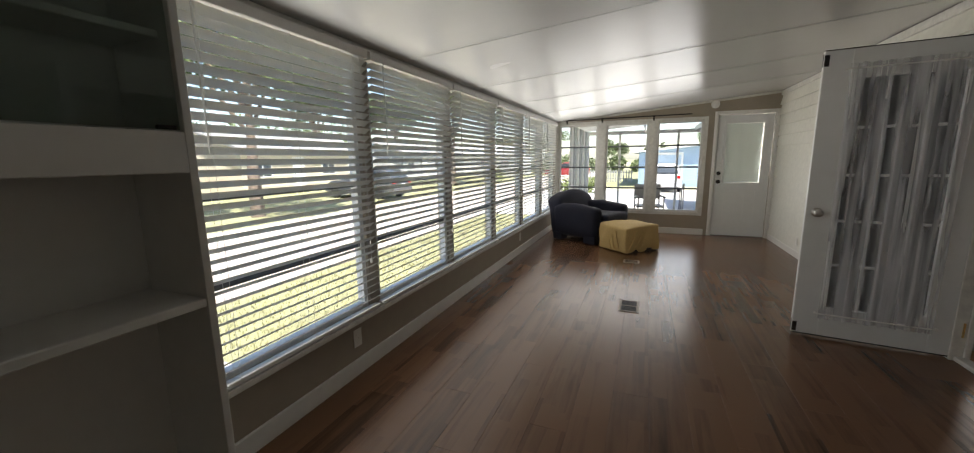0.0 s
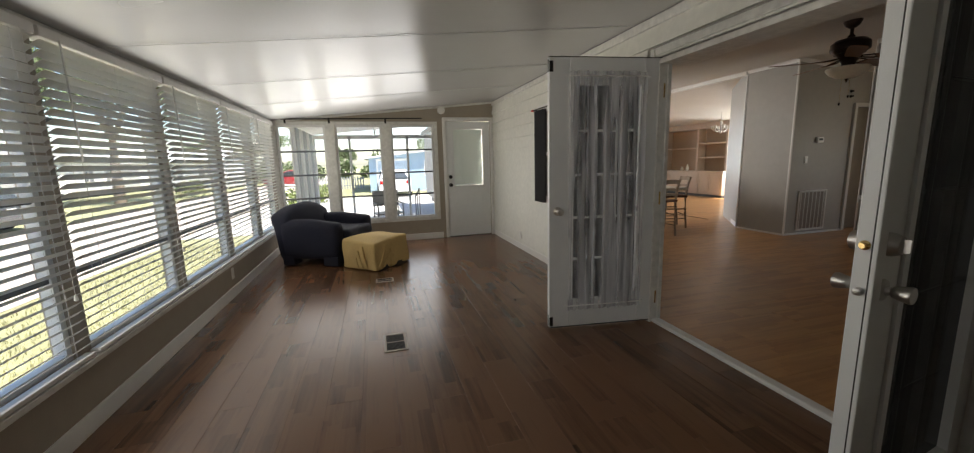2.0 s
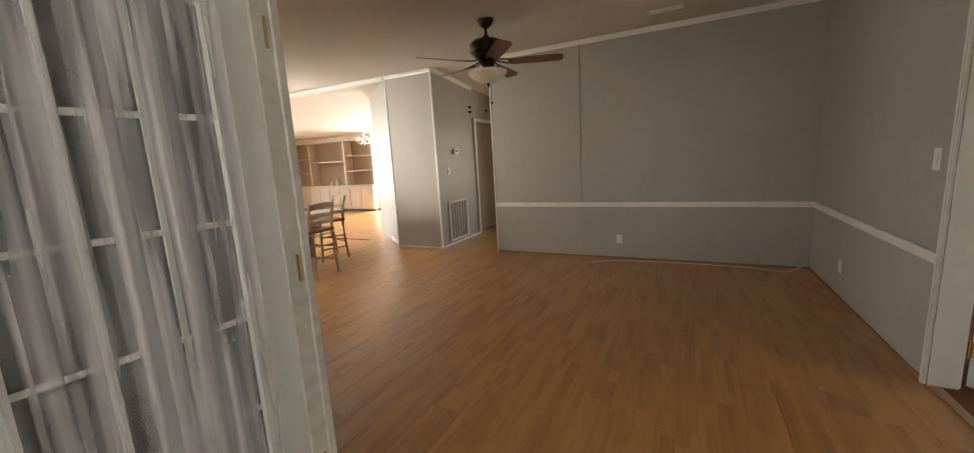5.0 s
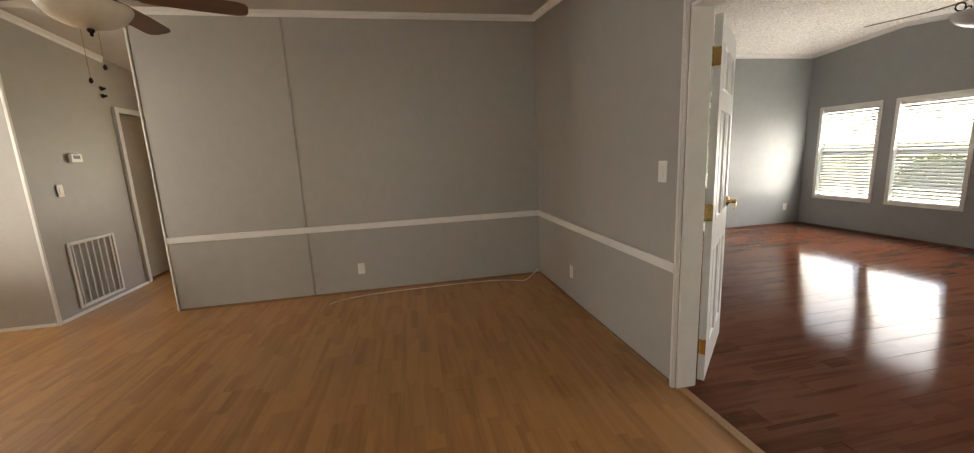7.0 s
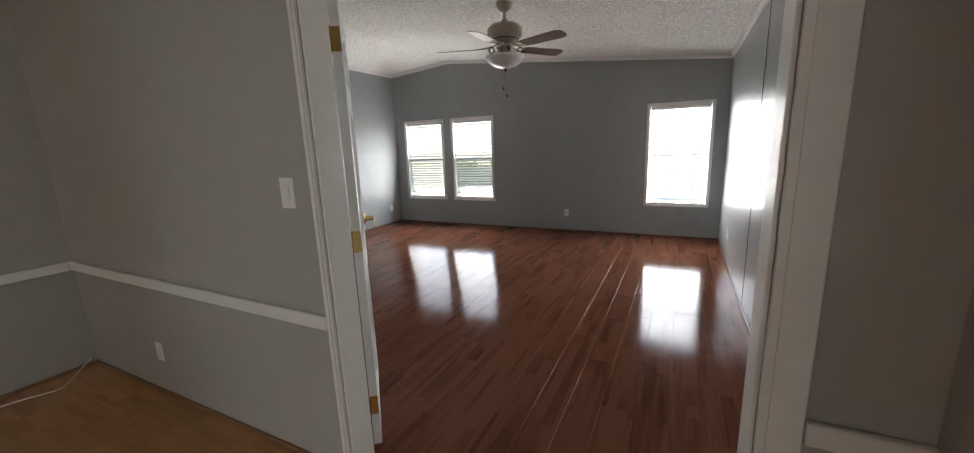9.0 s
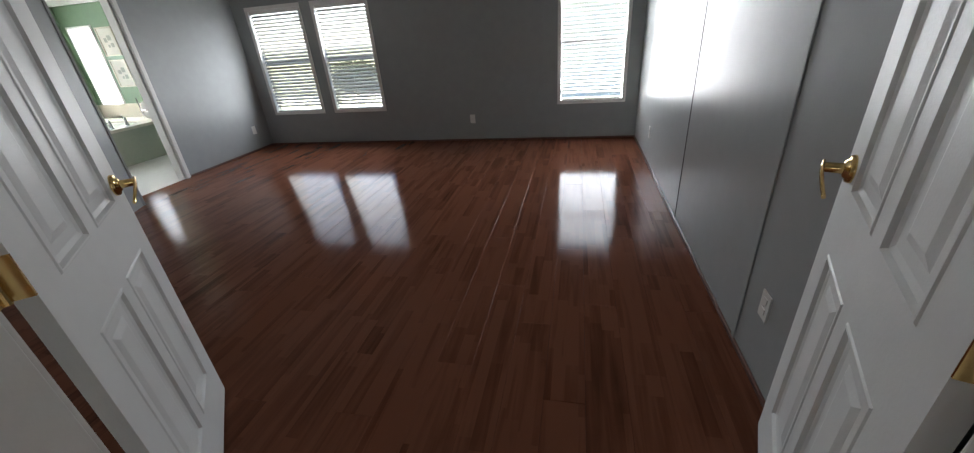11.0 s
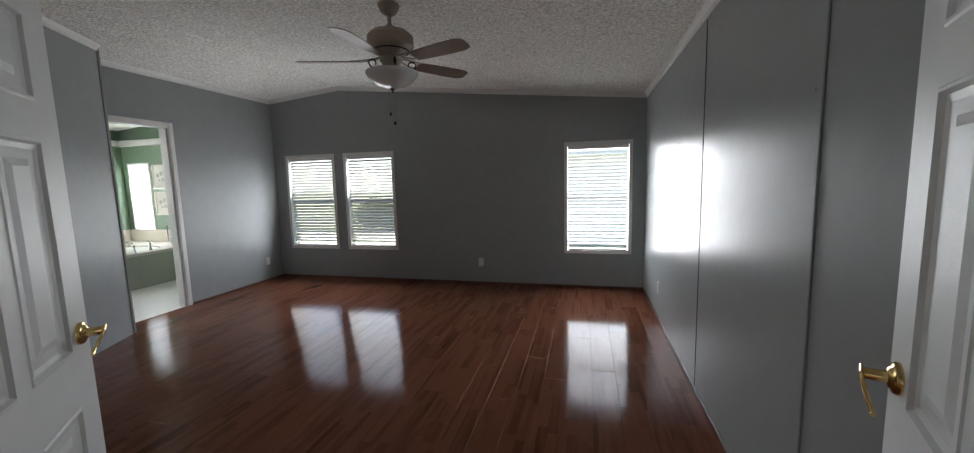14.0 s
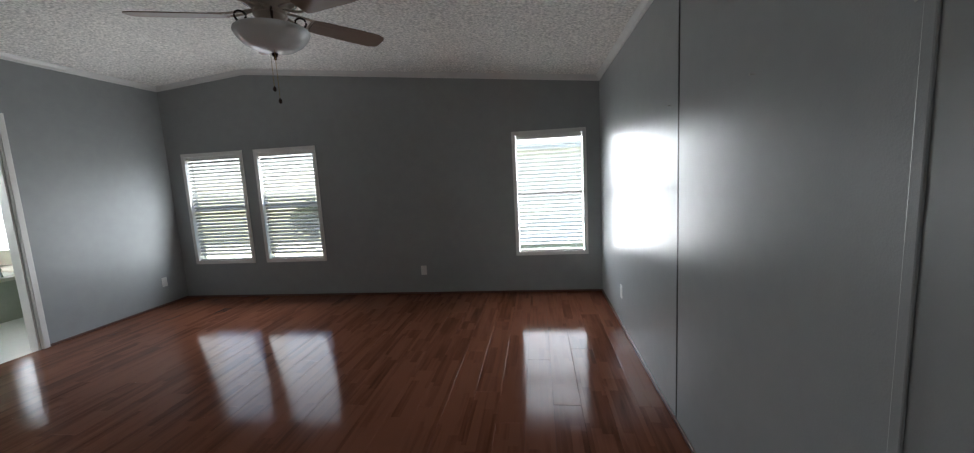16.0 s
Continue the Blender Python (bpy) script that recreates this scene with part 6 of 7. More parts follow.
def bar_chair(m):
    """A ladder-back counter chair with a curved top rail."""
    t = thing("bar_chair", m, "whitewashed wooden bar chair with a red-brown seat", "chair", "chairs at the island")
    for x in (-0.19, 0.19):
        bm = bmesh.new()
        pipe(bm, [(x, -0.21, 0.0), (x, -0.18, 0.3), (x, -0.17, 0.55), (x, -0.20, 0.8), (x, -0.25, 0.95)], 0.019, 8)
        part("leg", bm, CHAIRW, t, smooth=True)
        bm = bmesh.new()
        tube(bm, (x * 1.05, 0.20, 0.0), (x, 0.17, 0.58), 0.017, 0.019, 10)
        part("leg", bm, CHAIRW, t, smooth=True)
        for z in (0.18, 0.36):
            bm = bmesh.new()
            tube(bm, (x, -0.195, z), (x, 0.19, z), 0.011, seg=8)
            part("stretcher", bm, CHAIRW, t)
    for y, z in ((0.19, 0.22), (0.18, 0.40), (-0.19, 0.25)):
        bm = bmesh.new()
        tube(bm, (-0.19, y, z), (0.19, y, z), 0.011, seg=8)
        part("stretcher", bm, CHAIRW, t)
    part("seat", rbox(-0.22, 0.22, -0.20, 0.21, 0.575, 0.615, 0.012, 3), SEATW, t)
    for z, y, h in ((0.90, -0.238, 0.035), (0.77, -0.203, 0.022), (0.69, -0.192, 0.022)):
        bm = bmesh.new()
        n = 10
        rows = []
        for k in range(n + 1):
            u = -0.19 + 0.38 * k / n
            bow = -0.03 * (1 - (u / 0.19) ** 2)
            up = 0.02 * (1 - (u / 0.19) ** 2)
            rows.append([bm.verts.new((u, y + bow + d, z + up + e)) for d, e in ((-0.008, -h), (0.008, -h), (0.008, h), (-0.008, h))])
        for a, b in zip(rows, rows[1:]):
            for k in range(4):
                bm.faces.new((a[k], a[(k + 1) % 4], b[(k + 1) % 4], b[k]))
        bm.faces.new(rows[0][::-1])
        bm.faces.new(rows[-1])
        part("back_slat", bm, CHAIRW, t)
    return t


c1 = bar_chair(pose(5.00, 6.62, 0, 0, 0, 4))
copy_thing(c1, pose(5.78, 7.22, 0, 0, 0, 72))
copy_thing(c1, pose(4.86, 7.9, 0, 0, 0, 170))

strip("trim_kitchen_return", 5.955, 5.99, 9.312, 9.329, 0, 2.70, "white corner strip of the kitchen wall")
strip("trim_kitchen_wall_end", 6.66, 6.80, 9.30, 9.33, 0, 2.74, "white wall end strip")
setting("wall_kitchen", wall_cells("y", 9.33, 9.45, 5.95, 6.79, 0, 3.0, []), GREY, "grey kitchen wall return", "wall")
setting("trim_marriage_beam", rbox(6.70, 6.80, 6.64, 9.33, 2.68, 2.77, 0.004), WHITE, "white beam between kitchen and living room", "trim")
rk = thing("key_rack", pose(6.33, 9.33, 1.5), "small grey slotted rack on the kitchen wall", "rack")
part("back_board", rbox(-0.19, 0.19, -0.03, 0, -0.06, 0.06, 0.004), GREYALU, rk)
for i in range(4):
    part("slot", rbox(-0.15 + i * 0.085, -0.09 + i * 0.085, -0.034, -0.028, -0.03 + 0.02 * (i % 2), 0.035, 0.002, 1), TANMETAL if i % 2 else DARK, rk)
for i, x in enumerate((3.95, 4.53, 5.11)):
    kc = thing("kitchen_cabinet", pose(x, 8.85, 0), "beige tall kitchen cabinet with panelled doors", "cabinet", "kitchen cabinets")
    part("body", rbox(0, 0.575, 0, 0.6, 0.08, 2.2, 0.003), CAB, kc)
    part("plinth", rbox(0.01, 0.56, 0.04, 0.6, 0, 0.08, 0.003), GREYALU, kc)
    for z0, z1 in ((0.1, 0.86), (0.9, 2.17)):
        d = part("door", rbox(0.01, 0.565, -0.02, 0, z0, z1, 0.004), CAB, kc)
        part("panel", rbox(0.07, 0.505, -0.026, -0.02, z0 + 0.07, z1 - 0.07, 0.005), CAB, d)
        bm = bmesh.new()
        lathe(bm, [(0.008, 0), (0.014, 0.015), (0.012, 0.025), (0.004, 0.027)], 10, pose(0.53, -0.02, (z0 + z1) / 2, 90))
        part("knob", bm, NICKEL, d)
setting("wall_kitchen_back", wall_cells("y", 9.46, 9.56, HX, 5.95, 0, 3.0, []), GREY, "grey kitchen back wall", "wall")
LAMP = glow("fluorescent_diffuser", (1, 0.97, 0.9), 5.0)
a_ = -math.degrees(math.atan((RZ - EZ) / (RIDGE - HX)))
kl = thing("ceiling_light", pose(5.1, 7.95, house_z(5.1) - 0.001, 0, a_), "flat white fluorescent ceiling light", "ceiling light")
part("frame", rbox(-0.18, 0.18, -0.36, 0.36, -0.05, 0.0, 0.006), PLATE, kl)
part("diffuser", rbox(-0.15, 0.15, -0.33, 0.33, -0.066, -0.05, 0.006), LAMP, kl)

# ---- living room beyond ----
SHELFW = material("whitewashed_shelf_wood", (0.66, 0.55, 0.45), 0.45, vary=0.1, scale=10)
BACKW = material("tan_shelf_back", (0.50, 0.39, 0.29), 0.6, vary=0.1, scale=8)
setting("wall_living_return", wall_cells("y", 14.49, 14.60, 10.08, FX, 0, 2.6, []), GREY, "grey painted wall return beside the built-in shelves", "wall")
hu = thing("built_in_shelves", pose(10.72, 0, 0), "built-in whitewashed shelf wall with panelled lower doors", "shelves")
part("back_panel", rbox(0.44, 0.47, 10.8, 14.45, 0.0, 2.32, 0.003), BACKW, hu)
part("base_cabinet", rbox(0.0, 0.44, 10.8, 14.45, 0.08, 0.78, 0.003), SHELFW, hu)
part("plinth", rbox(0.04, 0.44, 10.8, 14.45, 0.0, 0.08, 0.003), GREYALU, hu)
part("counter", rbox(-0.02, 0.44, 10.78, 14.47, 0.78, 0.82, 0.004), SHELFW, hu)
part("top_rail", rbox(0.13, 0.44, 10.8, 14.45, 2.2, 2.375, 0.004), SHELFW, hu)
for y in (10.8, 11.95, 13.52, 14.37):
    part("upright", rbox(0.12, 0.44, y, y + 0.08, 0.82, 2.2, 0.003), SHELFW, hu)
for y0, y1, zs_ in ((10.88, 11.95, (1.24, 1.70)), (12.03, 13.52, (1.56,)), (13.6, 14.37, (1.24, 1.70))):
    for z in zs_:
        part("shelf", rbox(0.15, 0.44, y0, y1, z, z + 0.04, 0.003), SHELFW, hu)
for i in range(8):
    y = 10.84 + i * 0.451
    d = part("door", rbox(-0.02, 0.0, y, y + 0.43, 0.12, 0.75, 0.004), SHELFW, hu)
    bm = bmesh.new()
    for q in ((y + 0.05, y + 0.38, 0.19, 0.205), (y + 0.05, y + 0.38, 0.665, 0.68), (y + 0.05, y + 0.065, 0.205, 0.665), (y + 0.365, y + 0.38, 0.205, 0.665)):
        box(bm, -0.027, -0.02, q[0], q[1], q[2], q[3])
    part("panel_moulding", bm, SHELFW, d)
for y, h, r in ((12.5, 0.22, 0.05), (12.75, 0.14, 0.06)):
    v = thing("vase", pose(10.95, y, 0.82), "small pale vase on the built-in counter", "vase", "vases on the shelves")
    bm = bmesh.new()
    lathe(bm, [(r * 0.6, 0), (r, h * 0.3), (r * 0.9, h * 0.55), (r * 0.4, h * 0.8), (r * 0.55, h)], 16)
    part("body", bm, PLATE, v, smooth=True)
chn = thing("chandelier", pose(9.6, 9.9, 0), "small crystal and metal chandelier on a chain", "chandelier")
bm = bmesh.new()
tube(bm, (0, 0, 2.25), (0, 0, house_z(9.6)), 0.006, seg=8)
part("chain", bm, NICKEL, chn)
bm = bmesh.new()
lathe(bm, [(0.01, 2.28), (0.03, 2.22), (0.02, 2.1), (0.04, 1.98), (0.01, 1.92)], 14)
part("stem", bm, NICKEL, chn)
for i in range(6):
    a = i * math.pi / 3
    bm = bmesh.new()
    pipe(bm, [(0.02 * math.cos(a), 0.02 * math.sin(a), 2.0), (0.12 * math.cos(a), 0.12 * math.sin(a), 1.96), (0.2 * math.cos(a), 0.2 * math.sin(a), 2.03)], 0.007, 6)
    lathe(bm, [(0.02, 0), (0.045, 0.05), (0.05, 0.1), (0.046, 0.1), (0.03, 0.03)], 12, pose(0.2 * math.cos(a), 0.2 * math.sin(a), 2.03))
    part("arm", bm, PLATE, chn)



# ---- bedroom ----
casing("casing_bedroom_dining_side", pose((BD0 + BD1) / 2, DY1, 0, 0, 0, 180), BD1 - BD0, 2.04, "white door casing on the dining side", 0.03, 0.022, w2=0.09)
casing("casing_bedroom_inner_side", pose((BD0 + BD1) / 2, DY0, 0, 0, 0, 0), BD1 - BD0, 2.04, "white door casing on the bedroom side", 0.065, 0.018)
bj = thing("door_jamb_bedroom", pose(0, 0, 0), "white door jamb", "jamb", "", "structure")
for q in ((BD0 + 0.001, BD0 + 0.012, 0.0, 2.04), (BD1 - 0.012, BD1 - 0.001, 0.0, 2.04), (BD0 + 0.012, BD1 - 0.012, 2.02, 2.039)):
    part("jamb_board", rbox(q[0], q[1], DY0, DY1, q[2], q[3], 0.002, 1), WHITE, bj)
setting("door_threshold_bedroom", rbox(BD0 + 0.02, BD1 - 0.02, DY1 - 0.05, DY1 + 0.0, 0.0005, 0.009, 0.004), OAKTRIM, "oak threshold strip between two floors", "threshold")


def lever(parent, m, drop):
    """A rose, a neck and a curved blade that droops towards the hinge; drop: the sign of local y that points down."""
    bm = bmesh.new()
    lathe(bm, [(0.034, 0.0), (0.034, 0.005), (0.031, 0.010), (0.024, 0.012), (0.020, 0.017), (0.013, 0.019), (0.012, 0.052), (0.009, 0.058)], 24, m)
    h = part("handle", bm, BRASS, parent, "polished brass lever handle", smooth=True)
    bm = bmesh.new()
    rings = []
    for k in range(11):
        u = k / 10
        x, y, z = 0.016 - 0.118 * u, drop * (-0.006 + 0.010 * u + 0.036 * u * u), 0.055 + 0.006 * math.sin(3.1 * u)
        hw, ht = 0.010 * (1 - 0.45 * u), 0.0045
        rings.append([bm.verts.new(m @ Vector((x, y + hw * math.cos(q * math.pi / 4), z + ht * math.sin(q * math.pi / 4)))) for q in range(8)])
    for p, q in zip(rings, rings[1:]):
        for k in range(8):
            bm.faces.new((p[k], p[(k + 1) % 8], q[(k + 1) % 8], q[k]))
    bm.faces.new(rings[0][::-1])
    bm.faces.new(rings[-1])
    part("lever", bm, BRASS, h, smooth=True)


def panel_leaf(m, face, label):
    """A six-panel door leaf; local x from the hinge, both faces panelled."""
    W, H, T = 0.735, 2.0, 0.036
    t = thing("panel_door", m, label, "door", "pair of panel doors", "")
    cols = ((0.11, 0.335), (0.395, 0.62))
    rows_ = ((0.20, 0.78), (0.94, 1.55), (1.65, 1.88))
    us = sorted({0, W, *[v for c in cols for v in c]})
    zs = sorted({0.012, H, *[v for r in rows_ for v in r]})
    bm = bmesh.new()
    for a, b in zip(us, us[1:]):
        for c, d in zip(zs, zs[1:]):
            inside = any(abs(a - p[0]) < 1e-6 for p in cols) and any(abs(c - r[0]) < 1e-6 for r in rows_)
            if not inside:
                box(bm, a, b, -T / 2, T / 2, c, d)
    bmesh.ops.remove_doubles(bm, verts=bm.verts, dist=1e-5)
    part("leaf", bm, DOORW, t)
    for c in cols:
        for r in rows_:
            bm = bmesh.new()
            for s in (-1, 1):
                # a sloping moulding down to a recess and a raised field
                rings = []
                for inset, dep in ((0, T / 2), (0.004, T / 2 + 0.003), (0.010, T / 2 + 0.003), (0.016, T / 2 - 0.006), (0.030, T / 2 - 0.009), (0.055, T / 2 - 0.009), (0.075, T / 2 - 0.003)):
                    rings.append([bm.verts.new((x, s * dep, z)) for x, z in ((c[0] + inset, r[0] + inset), (c[1] - inset, r[0] + inset), (c[1] - inset, r[1] - inset), (c[0] + inset, r[1] - inset))])
                for p, q in zip(rings, rings[1:]):
                    for k in range(4):
                        bm.faces.new((p[k], p[(k + 1) % 4], q[(k + 1) % 4], q[k]))
                bm.faces.new(rings[-1])
            part("panel", bm, DOORW, t)
    kx = W - 0.062
    lever(t, pose(kx, face * T / 2, 0.985) @ pose(0, 0, 0, -90 * face), face)
    lever(t, pose(kx, -face * T / 2, 0.985) @ pose(0, 0, 0, 90 * face), -face)
    for z in (0.22, 1.0, 1.80):
        bm = bmesh.new()
        for k in range(3):
            tube(bm, (-0.006, face * -(T / 2 + 0.004), z - 0.048 + k * 0.033), (-0.006, face * -(T / 2 + 0.004), z - 0.018 + k * 0.033), 0.0075, seg=10)
        box(bm, -0.004, 0.0015, -T / 2, T / 2, z - 0.045, z + 0.045)
        box(bm, -0.045, -0.006, face * -(T / 2 + 0.006) - 0.0015, face * -(T / 2 + 0.006) + 0.0015, z - 0.045, z + 0.045)
        part("hinge", bm, BRASS, t, "aged brass butt hinge")
    bm = bmesh.new()
    box(bm, W - 0.001, W + 0.001, -0.012, 0.012, 0.95, 1.02)
    part("latch_plate", bm, BRASS, t)
    return t


panel_leaf(pose(4.43, 0.925, 0.0, 0, 0, -47.3), -1, "white six-panel door open into the bedroom")
panel_leaf(pose(2.987, 0.92, 0.0, 0, 0, -109.4), 1, "white six-panel door open against the bedroom wall")

# windows with casings and blinds
for i, (a, b) in enumerate(BED_WINDOWS):
    w = thing("window_4", pose((a + b) / 2, BY, 0), "white framed sash window", "window", "", "structure")
    h = (b - a) / 2
    bm = bmesh.new()
    for q in ((-h - 0.012, -h + 0.03, BED_Z0 - 0.012, BED_Z1 + 0.012), (h - 0.03, h + 0.012, BED_Z0 - 0.012, BED_Z1 + 0.012), (-h + 0.03, h - 0.03, BED_Z1 - 0.03, BED_Z1 + 0.012), (-h + 0.03, h - 0.03, BED_Z0 - 0.012, BED_Z0 + 0.03)):
        box(bm, q[0], q[1], -0.08, 0.012, q[2], q[3])
    part("window_frame", bm, WHITE, w)
    part("meeting_rail", rbox(-h + 0.03, h - 0.03, -0.11, -0.07, 1.13, 1.17, 0.004, 1), ALU, w)
    bm = bmesh.new()
    box(bm, -h + 0.02, h - 0.02, -0.097, -0.093, BED_Z0, BED_Z1)
    part("pane", bm, GLASS, w).visible_shadow = False
    blind(((a + b) / 2, BY - 0.035, 0), "x", b - a - 0.07, BED_Z1 - 0.03, BED_Z0 + 0.03, (38, 38, 18)[i], ("white slatted blind, slats tilted, over a bedroom window", "white slatted blind, slats tilted, over a bedroom window", "white slatted blind with open slats against glare")[i], pitch=0.0435, inward=1)

# crown, base trim, wall panel seams
crown("trim_crown_back", (HX, BY, bed_z(HX)), (RIDGE, BY, BRZ), (0, 1, 0))
crown("trim_crown_back_side", (RIDGE, BY, BRZ), (8.07, BY, bed_z(8.07)), (0, 1, 0))
crown("trim_crown_west", (HX, BY, bed_z(HX)), (HX, DY0, bed_z(HX)), (1, 0, 0))
crown("trim_crown_bath", (8.07, BY, bed_z(8.07)), (8.07, -1.72, bed_z(8.07)), (-1, 0, 0))
crown("trim_crown_closet", (7.74, -1.56, bed_z(7.7)), (6.90, 0.15, bed_z(6.95)), (-0.9, -0.44, 0))
REDBASE = material("red_brown_base_trim", (0.10, 0.04, 0.025), 0.4, vary=0.2, scale=12)
strip("baseboard_back", HX, 8.07, BY, BY + 0.014, 0, 0.022, "thin red-brown base strip", "baseboard", REDBASE)
strip("baseboard_bed_west", HX, HX + 0.014, BY + 0.015, DY0, 0, 0.022, "thin red-brown base strip", "baseboard", REDBASE)
strip("baseboard_bath", 8.056, 8.07, BY + 0.015, -2.42, 0, 0.022, "thin red-brown base strip", "baseboard", REDBASE)
bm = rbox(0.0, 2.82, -0.016, 0.0, 0, 0.024, 0.004, 2, pose(7.745, -1.57, 0, 0, 0, 116))
setting("baseboard_closet", bm, REDBASE, "thin red-brown base strip", "baseboard")
bm = bmesh.new()
box(bm, HX - 0.001, HX + 0.0015, BY, DY0, 0.02, 2.36)
setting("wall_bed_west_panel", bm, BEDGREY, "satin grey wall panelling", "wall")
bm = bmesh.new()
box(bm, HX + 0.001, HX + 0.0035, -1.515, -1.50, 0.02, 2.33)
setting("trim_seam_dark", bm, DARK, "dark open joint between wall panels", "trim")
strip("trim_batten", HX + 0.001, HX + 0.009, -0.25, -0.22, 0.02, 2.34, "grey painted batten between wall panels", "trim", BEDGREY)
strip("trim_closet_corner", 7.728, 7.748, -1.575, -1.553, 0, 2.70, "grey painted corner strip of the closet", "trim", BEDGREY)
for y, z in ((-0.25, 1.662), (-0.815, 1.665), (-2.12, 1.653), (-2.98, 1.856), (-1.62, 1.70)):
    n_ = thing("nail", pose(HX + 0.001, y, z, 0, 90), "small nail in the grey painted wall", "nail", "nails in the wall")
    bm = bmesh.new()
    lathe(bm, [(0.0015, 0), (0.0015, 0.016), (0.004, 0.017), (0.004, 0.019)], 8)
    part("shank", bm, NICKEL, n_)
outlet(pose(4.809, BY, 0.292, 0, 0, 180), "white outlet plate on the grey back wall")
outlet(pose(8.07, -3.65, 0.29, 0, 0, -90), "white outlet plate on the grey wall")
outlet(pose(HX + 0.002, -2.9, 0.31, 0, 0, 90), "white outlet plate on the panelled wall")
outlet(pose(HX + 0.002, -0.056, 0.328, 0, 0, 90), "white outlet plate on the panelled wall")
cdir = Vector((7.74 - 6.50, -1.56 - 0.98, 0)).normalized()
for d, z, k in ((0.62, 0.30, "outlet"), (0.95, 1.22, "switch")):
    p = Vector((7.74, -1.56, 0)) - cdir * d
    outlet(pose(p.x, p.y, z, 0, 0, -63.9), "white plate on the angled closet wall", k)
cj = thing("cable_jack", pose(3.55, BY, 0.05, 0, 0, 180), "small grey cable jack low on the wall", "jack")
part("plate", rbox(-0.025, 0.025, -0.012, 0, -0.025, 0.025, 0.004), BEDGREY, cj)
casing("casing_bath", pose(8.07, -2.04, 0, 0, 0, -90), 0.64, 2.10, "white casing of the bathroom doorway", 0.065, 0.02)
bm = bmesh.new()
box(bm, 8.071, 8.169, -2.359, -2.345, 0, 2.10)
box(bm, 8.071, 8.169, -1.735, -1.721, 0, 2.10)
setting("door_jamb_bath", bm, WHITE, "white door jamb", "jamb")

# ---- bathroom ----
setting("wall_bath_green_back", wall_cells("y", BY, BY + 0.012, 8.17, FX, 0, 2.9, [(10.62, 11.05, 0.72, 1.83)]), GREEN, "sage green bathroom wall", "wall")
setting("wall_bath_green_far", wall_cells("x", FX - 0.012, FX, BY + 0.012, DY0, 0, 2.9, [(-3.45, -3.1, 0.72, 1.8), (-1.9, -0.9, 0.95, 2.05)]), GREEN, "sage green bathroom wall", "wall")
setting("trim_bath_ledge", rbox(8.2, FX - 0.012, BY + 0.012, BY + 0.10, 2.14, 2.24, 0.01), WHITE, "white ledge moulding round the bathroom", "trim")
setting("trim_bath_ledge_far", rbox(FX - 0.10, FX - 0.012, BY + 0.10, DY0, 2.14, 2.24, 0.01), WHITE, "white ledge moulding round the bathroom", "trim")
TUBW = material("almond_tub_acrylic", (0.70, 0.66, 0.56), 0.25, vary=0.03)
SAGE = material("pale_sage_panel", (0.40, 0.42, 0.34), 0.5, vary=0.05)
tub = thing("corner_bathtub", pose(0, 0, 0), "almond corner bathtub with a pale sage front panel", "bathtub")
part("front_panel", prism([(9.60, -2.45), (9.75, -2.35), (FX - 0.013, -2.35), (FX - 0.013, BY + 0.013), (9.80, BY + 0.013), (9.60, -3.5)], 0.0, 0.47), SAGE, tub)
bm = bmesh.new()
oc, oc2 = Vector((10.42, -3.15)), (0.68, 0.52)
N_ = 32
outer_pts = []
for i in range(N_):
    a = 2 * math.pi * i / N_
    dx, dy = math.cos(a), math.sin(a)
    kx = ((FX - 0.013 - oc.x) if dx > 0 else (oc.x - 9.57)) / max(abs(dx), 1e-6)
    ky = ((-2.33 - oc.y) if dy > 0 else (oc.y - BY - 0.013)) / max(abs(dy), 1e-6)
    k = min(kx, ky)
    outer_pts.append((oc.x + dx * k, oc.y + dy * k))
rings = []
for z, pts_ in ((0.47, outer_pts), (0.51, outer_pts)):
    rings.append([bm.verts.new((x, y, z)) for x, y in pts_])
for f_, z in ((1.0, 0.51), (0.95, 0.49), (0.85, 0.2), (0.6, 0.12)):
    rings.append([bm.verts.new((oc.x + oc2[0] * f_ * math.cos(2 * math.pi * i / N_), oc.y + oc2[1] * f_ * math.sin(2 * math.pi * i / N_), z)) for i in range(N_)])
for p, q in zip(rings, rings[1:]):
    for i in range(N_):
        bm.faces.new((p[i], p[(i + 1) % N_], q[(i + 1) % N_], q[i]))
bm.faces.new(rings[-1])
part("deck", bm, TUBW, tub, smooth=True)
part("splash_panel", rbox(9.8, FX - 0.013, BY + 0.013, BY + 0.03, 0.51, 0.72, 0.004), TUBW, tub)
part("splash_panel", rbox(FX - 0.03, FX - 0.013, BY + 0.031, -2.35, 0.51, 0.72, 0.004), TUBW, tub)
CHROME = material("chrome", (0.75, 0.75, 0.76), 0.1, metal=1.0, vary=0.03)
